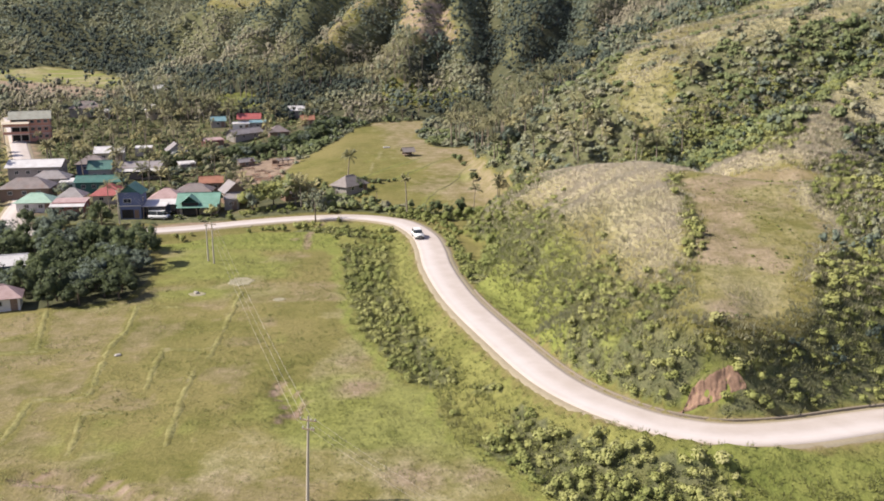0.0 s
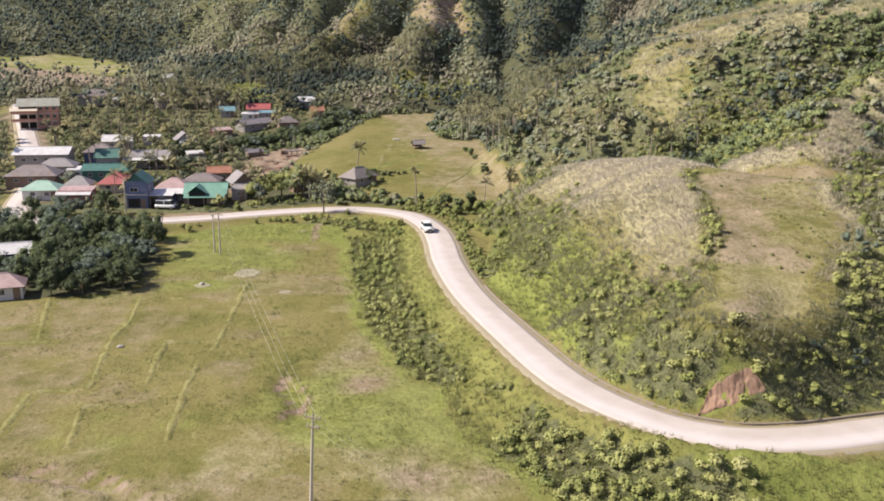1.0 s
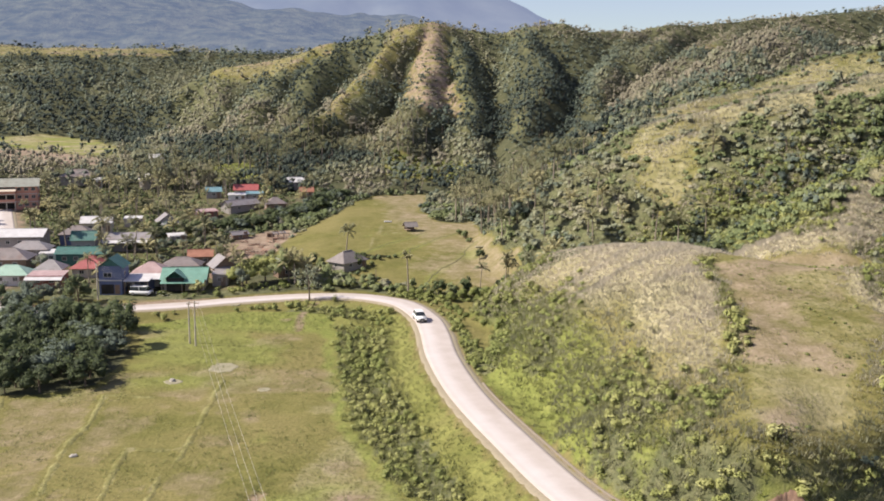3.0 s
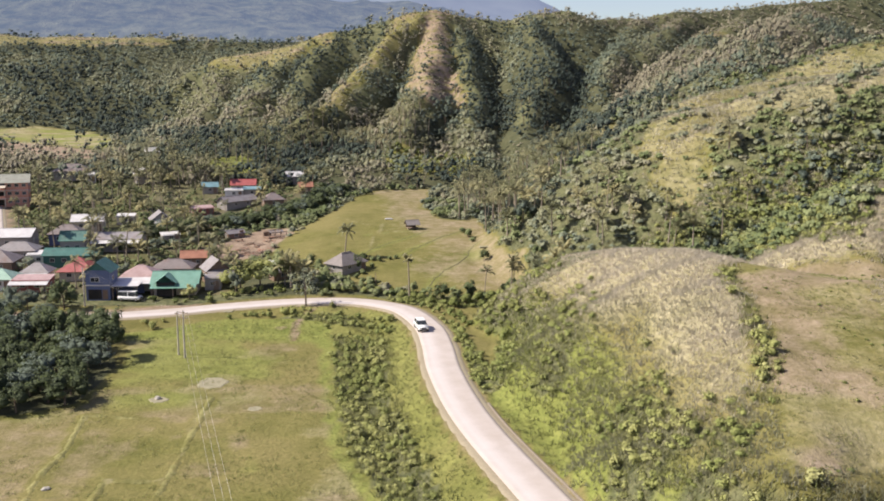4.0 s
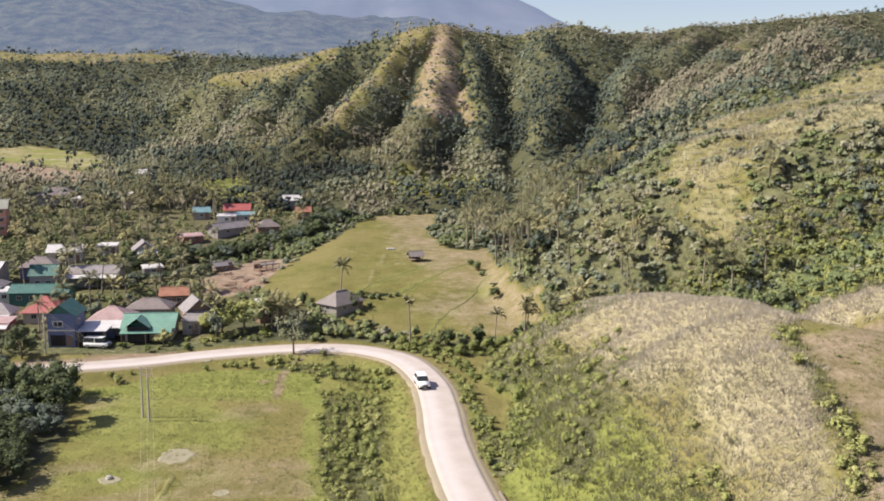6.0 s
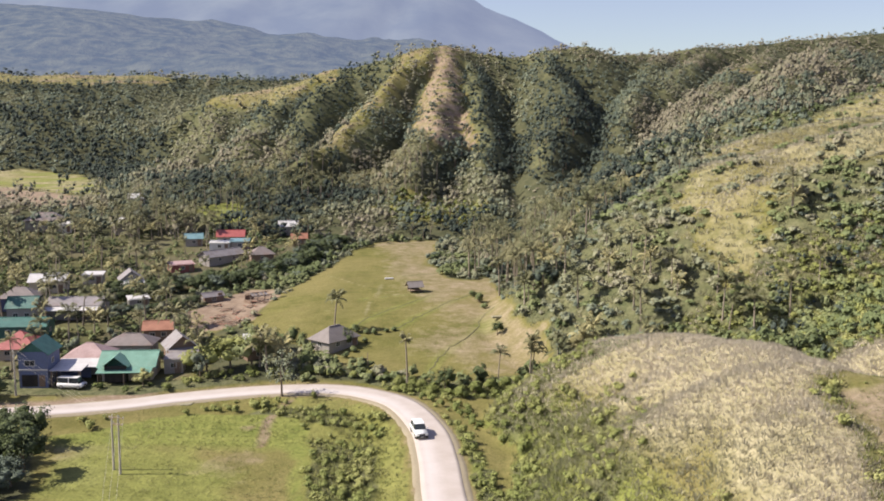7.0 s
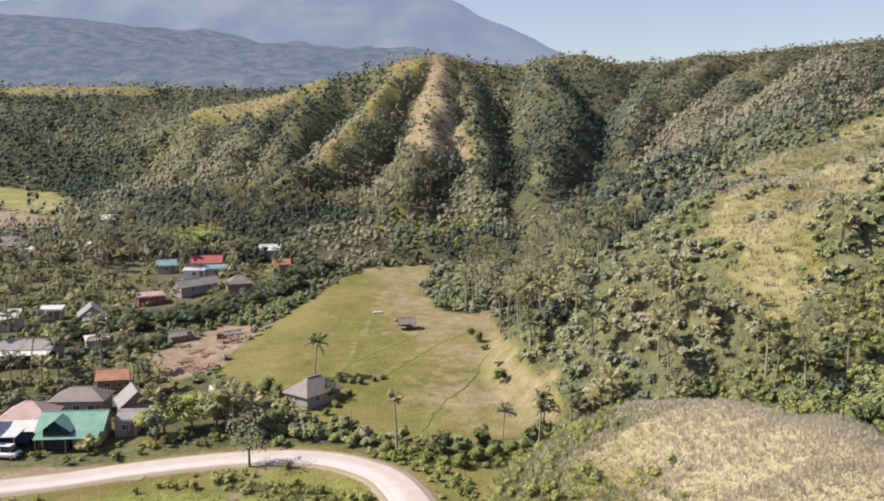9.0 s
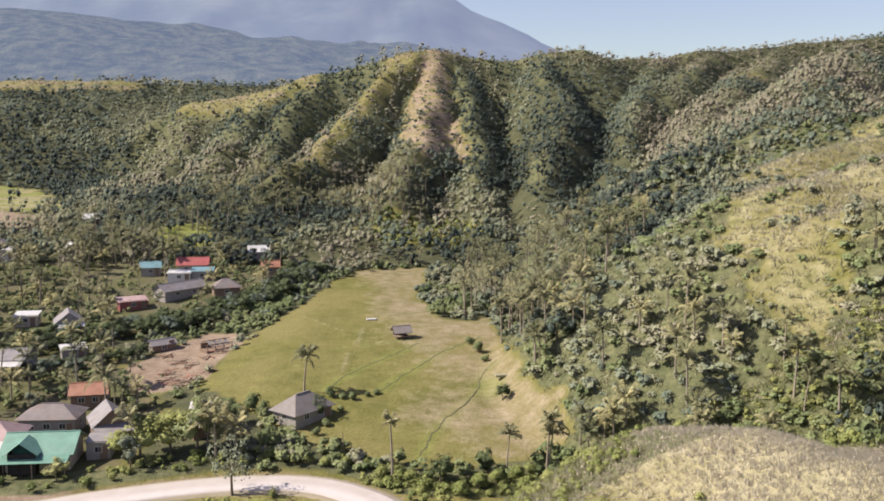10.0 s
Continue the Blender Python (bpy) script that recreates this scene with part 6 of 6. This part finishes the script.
def wires(a, b, ha, hb, count, gap):
    ob = new("power_line")
    tagged(ob, "thin bare overhead power lines sagging between poles", "power line", "power lines")
    way = np.array(b) - np.array(a)
    side = np.array([way[1], -way[0]]) / np.linalg.norm(way)
    for k in range(count):
        s = np.linspace(0, 1, 24)
        off = (k - (count - 1) / 2) * gap
        x, y = a[0] + way[0] * s + side[0] * off, a[1] + way[1] * s + side[1] * off
        z = base_z(*a) + ha + (base_z(*b) + hb - base_z(*a) - ha) * s - 4 * 0.9 * s * (1 - s)
        array_part("wire", tube(np.stack([x, y, z], -1), [0.012] * 24, 4), M["wire"], ob)


wires(P1, P2, 8.7, 8.0, 3, 0.7)
wires(P0, P1, 8.7, 8.7, 3, 0.7)
wires(P2, P3, 8.0, 7.6, 3, 0.7)

# ---- field odds and ends ----
def rock(x, y, size, label, material="stone", flat=0.6, name="boulder"):
    r = np.random.RandomState(int(abs(x * 7 + y * 13)))
    bv, bf = ball(3)
    v = bv * (1 + 0.35 * (r.rand(len(bv), 1) - 0.5)) * size * (1, 0.8, flat) + (0, 0, size * flat * 0.5)
    ob = new(name, fast_mesh(name, v, bf, M[material], smooth=False))
    ob.matrix_world = pose(x, y, base_z(x, y) - 0.05, 0, 0, r.uniform(0, 360))
    return tagged(ob, label, "boulder", "field stones")


rock(-42.4, 150.2, 0.55, "pale stone at the edge of a mud patch")
rock(-45.3, 119.4, 0.5, "pale stone lying on the field bund")


def patch(x, y, rx, ry, label, material, name="mud_patch"):
    """A shallow dried puddle with a ragged rim."""
    r = np.random.RandomState(int(abs(x * 3 + y * 5)))
    n = 22
    a = np.arange(n) * 2 * math.pi / n
    w = 1 + 0.3 * (r.rand(n) - 0.5)
    rim = np.stack([rx * w * np.cos(a), ry * w * np.sin(a)], -1)
    rows = []
    for s, h in ((1.0, 0.0), (0.92, 0.10), (0.78, 0.05), (0.5, 0.04), (0.1, 0.04)):
        p = rim * s + (x, y)
        z = land(p[:, 0], p[:, 1], False)[0]
        rows.append(np.column_stack([p, z + h]))
    v = np.concatenate(rows)
    f = [(k * n + i, k * n + (i + 1) % n, (k + 1) * n + (i + 1) % n, (k + 1) * n + i) for k in range(4) for i in range(n)]
    ob = new(name, fast_mesh(name, v, np.array(f), M[material], smooth=True))
    return tagged(ob, label, "mud patch", "mud patches")


patch(-36.3, 157.8, 2.3, 2.6, "pale dried mud hollow in the field", "mud")
patch(-42.2, 149.8, 1.4, 1.2, "small pale mud patch in the field", "mud")
patch(-27.5, 146.5, 1.0, 0.9, "small dried mud patch in the grass", "mud")
patch(-43.5, 196.6, 1.6, 1.0, "pale concrete apron at the roadside", "mud", "apron")


def lumber(x, y, yaw, n, label):
    ob = thing("timber_pile", x, y, yaw, label, "timber pile", "yard debris")
    r = np.random.RandomState(int(abs(x * 11 + y)))
    for k in range(n):
        b = part("plank", box(bmesh.new(), -r.uniform(1, 2), r.uniform(1, 2), -0.12, 0.12, 0, 0.07), M["wood"] if k % 3 else M["orange_roof"], ob)
        b.matrix_local = pose(r.uniform(-1.2, 1.2), r.uniform(-1.2, 1.2), 0.05 + 0.08 * k, r.uniform(-6, 6), r.uniform(-6, 6), r.uniform(-50, 50))


lumber(-52.5, 250.5, 20, 7, "scattered brown planks and scrap in the yard")
lumber(-48.8, 254.0, 70, 6, "loose timber lying on bare soil")
lumber(-50.5, 246.5, 40, 6, "heap of reddish boards by the wooden house")
lumber(-45.0, 262.0, 10, 6, "broken planks beside the tumbledown shed")
lumber(-55.0, 261.5, 60, 5, "old boards lying in the yard")
lumber(-48.0, 243.5, 30, 9, "tangled heap of reddish boards lying on earth")
lumber(-46.0, 246.0, 80, 8, "stacked scrap timber at the yard's edge")
lumber(-43.8, 249.5, 15, 5, "few pale boards lying on bare soil")
lumber(-51.5, 257.0, 50, 6, "broken boards scattered over the yard")
lumber(-47.5, 259.5, 100, 6, "splintered planks before the ruined shed")
trough = thing("tarpaulin", -17.0, 281.0, 12, "small white tarpaulin lying in the upper field", "tarpaulin")
part("sheet", box(bmesh.new(), -1.1, 1.1, -0.5, 0.5, 0.05, 0.35, 0.1), M["white_roof"], trough)
bench = thing("concrete_slab", 9.0, 238.5, 10, "pale slab lying beside the field ditch", "slab")
part("sheet", box(bmesh.new(), -1.6, 1.6, -0.6, 0.6, 0.0, 0.4, 0.08), M["mud"], bench)


# ---- slip of raw earth in the knoll's foot ----
u, w = np.meshgrid(np.linspace(-3.9, 3.3, 54), np.linspace(0, 1, 20))
bow = 1 - np.abs(u / 3.4) ** 4
x = 29.5 + u
y = 91.2 + 0.12 * np.abs(u) + w * 1.3 * bow * (0.75 + 0.5 * rough(x, 0 * x, 1.3, 2, 83.0))
z = land(x, y)[0] + 0.2 + ((rough(x, y, 0.8, 4, 81.0) - 0.5) * 1.1 + (rough(x * 2.5, y, 0.45, 3, 82.0) - 0.5) * 0.9 + 0.35 * step01(w, 0.75, 0.95)) * bow - 0.3 * (w < 0.02)
n = np.arange(u.size).reshape(u.shape)
f = np.stack([n[:-1, :-1], n[:-1, 1:], n[1:, 1:], n[1:, :-1]], -1).reshape(-1, 4)
tagged(new("earth_slip", fast_mesh("earth_slip", np.stack([x, y, z], -1).reshape(-1, 3), f, M["raw_earth"], smooth=True)), "raw pinkish earth face where the bank has slipped", "bare earth", kind="structure")


# ---- single trees, palms and shrubs ----
def tree(shape, x, y, size, label, tint=0.4, leaf="leaf", tall=1.0, category="tree", group="village trees"):
    ob = new("tree")
    ob.matrix_world = pose(x, y, base_z(x, y) - 0.1, 0, 0, (x * 37 + y * 53) % 360) @ Matrix.Diagonal((size, size, size * tall, 1))
    tagged(ob, label, category, group)
    array_part("trunk", shape[0], M["bark"], ob, smooth=True)
    array_part("crown", shape[1], M[leaf], ob, "", tint)
    return ob


def palm(shape, x, y, size, label, tint=0.5):
    ob = new("palm_tree")
    ob.matrix_world = pose(x, y, base_z(x, y) - 0.1, 0, 0, (x * 37 + y * 53) % 360) @ Matrix.Diagonal((size, size, size, 1))
    tagged(ob, label, "palm tree", "palms")
    array_part("trunk", shape[0], M["palm_bark"], ob, smooth=True)
    array_part("crown", shape[1], M["palm"], ob, "", tint)
    return ob


def again(ob, x, y, size, turn, tall=1.0):
    return copy_thing(ob, pose(x, y, base_z(x, y) - 0.1, 0, 0, turn) @ Matrix.Diagonal((size / ob.scale[0], size / ob.scale[0], size * tall / ob.scale[0], 1)))


big_trees = [tree_shape(100 + k, 8.0, 7.2, 18, 700, 0.29, 8) for k in range(4)]
palms = [palm_shape(120 + k, h) for k, h in enumerate((7.4, 6.0, 8.4, 6.8, 4.4))]
palm(palm_shape(131, 6.4, 18, 2.9), -24.4, 234.5, 1.0, "slender coconut palm standing above the field house", 0.35)
palm(palm_shape(132, 8.2, 14, 2.1), -8.0, 204.8, 1.0, "lone coconut palm at the upper field's edge", 0.75)
palm(palm_shape(133, 7.6, 15, 2.5), 12.8, 206.5, 1.0, "coconut palm rising from roadside thicket", 0.6)
tree(tree_shape(140, 7.2, 5.6, 20, 640, 0.2, 0, 0.28), -28.5, 200.5, 1.0, "tall slim tree with feathery crown at the roadside", 0.5, "dull", 1.2)
tree(big_trees[0], -44.0, 211.5, 1.0, "broad leafy tree by the village road", 0.6, "scrub", 0.8)
tree(big_trees[1], -40.0, 212.6, 0.95, "leafy tree with yellowish leaves by the road", 0.65, "scrub", 0.85)
tree(big_trees[2], -36.3, 213.0, 0.95, "tangled grey-green tree over a small shelter", 0.75, "leaf", 1.0)
palm(palms[4], -33.2, 211.0, 1.15, "short shaggy palm with browning fronds by the road", 0.85)
palm(palms[4], -30.6, 211.6, 1.0, "low palm with drying fronds beside the road", 0.95)
palm(palms[3], -35.0, 213.5, 0.85, "small grey-green palm over the roadside shelter", 0.7)
tree(big_trees[3], -31.8, 213.8, 0.7, "dense dull green roadside tree", 0.75, "dull", 0.9)
tree(big_trees[0], -34.0, 221.5, 0.62, "round green tree behind the roadside trees", 0.4)
tree(big_trees[1], -1.6, 203.6, 0.52, "small round-headed tree above the road bend", 0.25, "leaf", 0.95)
tree(big_trees[2], -53.0, 204.6, 0.42, "bright green bushy tree before the green-roofed house", 0.95, "scrub", 0.9)
tree(big_trees[3], -20.6, 224.5, 0.5, "dark shrub-like tree beside the thatched house", 0.15)
tree(big_trees[0], -26.5, 214.0, 0.42, "rounded green bush near the road", 0.35)
tree(big_trees[1], 8.2, 230.5, 0.36, "round dark bush alone in the dry field", 0.1)
tree(big_trees[2], 17.5, 236.0, 0.8, "dark spreading tree at the edge of the grove", 0.1, "dull", 0.85)


def bush(x, y, size, label, tint=0.4, leaf="leaf", tall=1.0):
    """A leafy shrub with several stems."""
    ob = new("bush")
    ob.matrix_world = pose(x, y, base_z(x, y) - 0.1, 0, 0, (x * 41 + y * 59) % 360) @ Matrix.Diagonal((size, size, size * tall, 1))
    tagged(ob, label, "bush", "shrubs round the upper field")
    array_part("stems", stems, M["bark"], ob, smooth=True)
    array_part("leaves", rich_bushes[int(abs(x * 3 + y)) % 3], M[leaf], ob, "", tint)
    return ob


rich_bushes = [bush_shape(300 + k, 420, 0.11, 3) for k in range(3)]
stems = join([tube([(0, 0, -0.2), (0.2 * math.cos(a), 0.2 * math.sin(a), 0.4), (0.5 * math.cos(a), 0.5 * math.sin(a), 0.9)], [0.05, 0.04, 0.02], 5) for a in (0.3, 1.7, 3.1, 4.6)])
for bx, by, size, tint, tall in ((-19.5, 232.8, 1.3, 0.25, 1.0), (-17.6, 232.2, 0.9, 0.5, 0.9), (-15.7, 231.7, 1.0, 0.45, 1.0), (-13.8, 233.0, 0.8, 0.3, 0.9), (-12.2, 234.3, 0.9, 0.2, 0.8), (-17.1, 226.6, 0.9, 0.55, 0.9),
                                 (-19.0, 221.5, 1.0, 0.5, 0.9), (-20.2, 218.2, 0.9, 0.35, 1.0)):
    bush(bx, by, size, "green shrub in the line beside the thatched house", tint, "leaf", tall)
for bx, by, size, tint in ((-34.7, 226.7, 1.7, 0.3), (-32.2, 227.4, 1.8, 0.25), (-30.0, 226.0, 1.3, 0.4), (-36.8, 229.5, 1.2, 0.35)):
    bush(bx, by, size, "large dark green shrub behind the roadside trees", tint, "leaf", 1.2)
for bx, by, size, tint in ((-26.1, 210.4, 1.4, 0.25), (-23.6, 209.6, 1.2, 0.4), (-21.6, 209.4, 1.1, 0.55), (-19.4, 209.2, 1.0, 0.6), (-17.2, 208.8, 1.1, 0.5), (-14.8, 208.6, 1.2, 0.55), (-12.2, 208.6, 1.1, 0.4)):
    bush(bx, by, size, "clipped-looking green shrub in the roadside hedge", tint, "scrub", 0.9)
for bx, by, size, tint in ((-10.0, 205.4, 1.3, 0.5), (-7.6, 204.6, 1.4, 0.4), (-5.4, 204.4, 1.3, 0.45), (1.4, 200.6, 1.6, 0.35), (3.4, 202.4, 1.7, 0.3), (5.9, 204.4, 1.5, 0.35), (8.6, 205.0, 1.5, 0.3), (11.0, 205.6, 1.3, 0.4)):
    bush(bx, by, size, "rounded green shrub above the road bend", tint, "scrub", 1.0)
bush(-49.2, 225.6, 1.5, "round green shrub against the grey wooden house", 0.3, "leaf", 1.2)
bush(-46.5, 206.6, 0.8, "small shrub on bare soil beside the road", 0.5, "scrub", 0.8)
bush(-43.5, 206.3, 0.9, "low shrub growing at the road's edge", 0.45, "scrub", 0.8)
bush(3.6, 262.0, 1.2, "shrub growing along the upper field's drain", 0.4, "leaf", 1.0)
bush(5.2, 256.5, 1.4, "taller shrub in the upper field's drain", 0.45, "leaf", 1.3)
bush(6.4, 250.5, 1.1, "green shrub beside the field drain", 0.5, "leaf", 1.0)

kinds = [tree(big_trees[k], -120 - 3 * k, 160, 0.7, "dark leafy tree in a thick roadside stand", 0.0 + 0.07 * k, "leaf" if k < 3 else "dull") for k in range(4)]
rng = np.random.RandomState(5)
x, y, z, c = scatter(rng, -115, -50, 139, 187, 4.0, lambda a, b, h, c: inside(a, b, CLUMP) * (np.hypot(a + 80, b - 163) > 6) * (np.hypot(a + 72, b - 143) > 5.5))
for a, b in zip(x, y):
    again(kinds[rng.randint(4)], a, b, rng.uniform(0.5, 0.85), rng.uniform(0, 360), rng.uniform(0.8, 1.1))
for a, b in ((-90.8, 194.7), (-85.6, 186.9), (-85.6, 197.2), (-82.5, 196.6), (-75.6, 197.4), (-70.2, 185.3), (-65.8, 184.1), (-93.2, 186.4), (-79.2, 184.4), (-74.5, 185.4), (-88.0, 183.5), (-82.5, 183.0)):
    again(kinds[rng.randint(4)], a, b, rng.uniform(0.5, 0.75), rng.uniform(0, 360), rng.uniform(0.8, 1.1))
small = [tree(tree_shape(150 + k, 6.0, 5.0, 11, 330, 0.27, 4), -126 - 3 * k, 205, 0.7, "green tree growing between the village houses", 0.45 + 0.17 * k, "leaf" if k % 2 else "dull") for k in range(4)]
HOMES = np.array([(o.matrix_world.translation.x, o.matrix_world.translation.y) for o in scene.objects if o.parent is None and o.type == "EMPTY" and o.get("category") in ("house", "building", "carport", "car")])


def free(a, b, room=4.8):
    """Clear of the houses and of the yards before them."""
    dx, dy = HOMES[:, 0][None] - a[:, None], HOMES[:, 1][None] - b[:, None]
    return (np.min(np.hypot(dx, dy), 1) > room) & (np.min(np.hypot(dx, (dy - 5) * 0.75), 1) > room * 1.1)


x, y, z, c = scatter(rng, -150, -44, 200, 352, 4.8, lambda a, b, h, c: c["village"] * np.where(b < 262, 0.26, 0.36) * (1 - inside(a, b, GLADE)) * (to_line(a, b, ROAD_LINE)[0] > 7))
ok = free(x, y)
close = ok & (y < 262)
for a, b in zip(x[close], y[close]):
    again(small[rng.randint(4)], a, b, rng.uniform(0.4, 0.8), rng.uniform(0, 360), rng.uniform(0.8, 1.2))
away = ok & (y >= 262)
s = rng.uniform(0.4, 0.75, int(away.sum()))
stuff("village_woods", M["leaf"], "crowded trees round the back of the village", "trees", lay([k[1] for k in near_kinds], x[away], y[away], z[away] - 0.1, s, planted(rng, x[away], y[away], 0.0, 0.6, 12), rng))
# hedgerow between village and upper field
hedge = smooth_line([(-80, 266, 0), (-66, 276, 0), (-53, 287, 0), (-41, 310, 0), (-36, 335, 0)], 3.0)
for k, p in enumerate(hedge):
    for off in (0, 2.6, 5.2):
        again(kinds[(k + int(off)) % 4], p[0] - off + rng.uniform(-1, 1), p[1] + off * 0.8 + rng.uniform(-1, 1), rng.uniform(0.5, 0.75), rng.uniform(0, 360), rng.uniform(0.6, 0.85))
for p in smooth_line([(-81, 248, 0), (-70, 254, 0), (-61, 261, 0)], 2.2):
    again(kinds[rng.randint(4)], p[0], p[1] + rng.uniform(-1, 1), rng.uniform(0.42, 0.6), rng.uniform(0, 360), 0.7)
# palms of the grove and the village
grove = [palm(palms[k], -125 - 3 * k, 215, 1.0, "grey-green coconut palm in a thick grove", 0.2 + 0.18 * k) for k in range(5)]
x, y, z, c = scatter(rng, 8, 64, 196, 262, 4.0, lambda a, b, h, c: np.maximum(c["palm"], ((b > 190) & (b < 216) & (a > 30)) * 0.8) * (1 - c["clear"]) * (1 - c["open_hill"]), 0.56)
for a, b in zip(x, y):
    again(grove[rng.randint(5)], a, b, rng.uniform(0.6, 1.0), rng.uniform(0, 360))
x, y, z, c = scatter(rng, -150, -44, 208, 352, 5.2, lambda a, b, h, c: c["village"] * 0.5 * (to_line(a, b, ROAD_LINE)[0] > 6))
ok = free(x, y, 4.5)
for a, b in zip(x[ok], y[ok]):
    again(grove[rng.randint(5)], a, b, rng.uniform(0.6, 1.0), rng.uniform(0, 360))
x, y, z, c = scatter(rng, -140, 70, 262, 430, 4.6, "palm", 0.85)
s, t = rng.uniform(0.7, 1.1, len(x)), planted(rng, x, y, 0.05, 0.85, 30, 50.0, 0.5)
far_palms = [palm_shape(170 + k, h, 13, 3.2, 7) for k, h in enumerate((7.2, 6.2, 8.2))]
state = rng.get_state()
stuff("palm_grove", M["palm"], "crowded crowns of a far coconut grove", "palm grove", lay([k[1] for k in far_palms], x, y, z, s, t, rng))
rng.set_state(state)
stuff("palm_grove_trunks", M["palm_bark"], "pale thin trunks of the far coconut grove", "palm trunks", lay([k[0] for k in far_palms], x, y, z, s, t, rng))
# roadside and field-edge shrubs
x, y, z, c = scatter(rng, -62, 16, 183, 214, 1.8, lambda a, b, h, c: (1 - c["clear"]) * (1 - c["village"] * 0.9) * (to_line(a, b, ROAD_LINE)[0] < 9.5) * (to_line(a, b, ROAD_LINE)[0] > 4.4) * (rough(a, b, 7, 2, 77.0) > 0.45))
s = rng.uniform(0.5, 1.2, len(x))
stuff("verge_shrubs", M["scrub"], "green shrubs along the village road", "shrubs", lay(bushes, x, y, z - 0.1, s, planted(rng, x, y, 0.0, 0.7, 9), rng))
x, y, z, c = scatter(rng, -150, -40, 200, 352, 2.2, lambda a, b, h, c: c["village"] * 0.7 * (to_line(a, b, ROAD_LINE)[0] > 6) * (1 - inside(a, b, GLADE)))
ok = free(x, y, 4.0)
s = rng.uniform(0.5, 1.3, int(ok.sum()))
stuff("village_shrubs", M["leaf"], "shrubs and hedges between the houses", "shrubs", lay(slope_bushes, x[ok], y[ok], z[ok] - 0.1, s, planted(rng, x[ok], y[ok], 0.1, 0.8, 9), rng))
grass = [tuft_shape(200 + k, 12, 0.42, 0.05, 0.45, 1.0) for k in range(4)]
x, y, z, c = scatter(rng, -75, 20, 60, 196, 0.75, lambda a, b, h, c: inside(a, b, FIELD) * np.clip(step01(rough(a, b, 12, 4, 31.0), 0.46, 0.66) * 0.6 + (np.abs(to_line(a, b, EROSION)[0] - 1.5) < 1.2) * 0.6 + (to_line(a, b, WASH)[0] < 2.2) * 0.8 + step01(b + 6 * rough(a, b, 9, 2, 32.0), 182, 186) * 0.9 + np.exp(-(((a + 12) / 9) ** 2 + ((b - 92) / 22) ** 2)) * 0.45, 0, 1))
s = rng.uniform(0.6, 1.3, len(x))
stuff("field_grass", M["scrub"], "uneven tufts of grass in the field", "grass", lay(grass, x, y, z, s * rng.uniform(0.4, 1.0, len(x)), planted(rng, x, y, 0.3, 0.9, 12), rng))
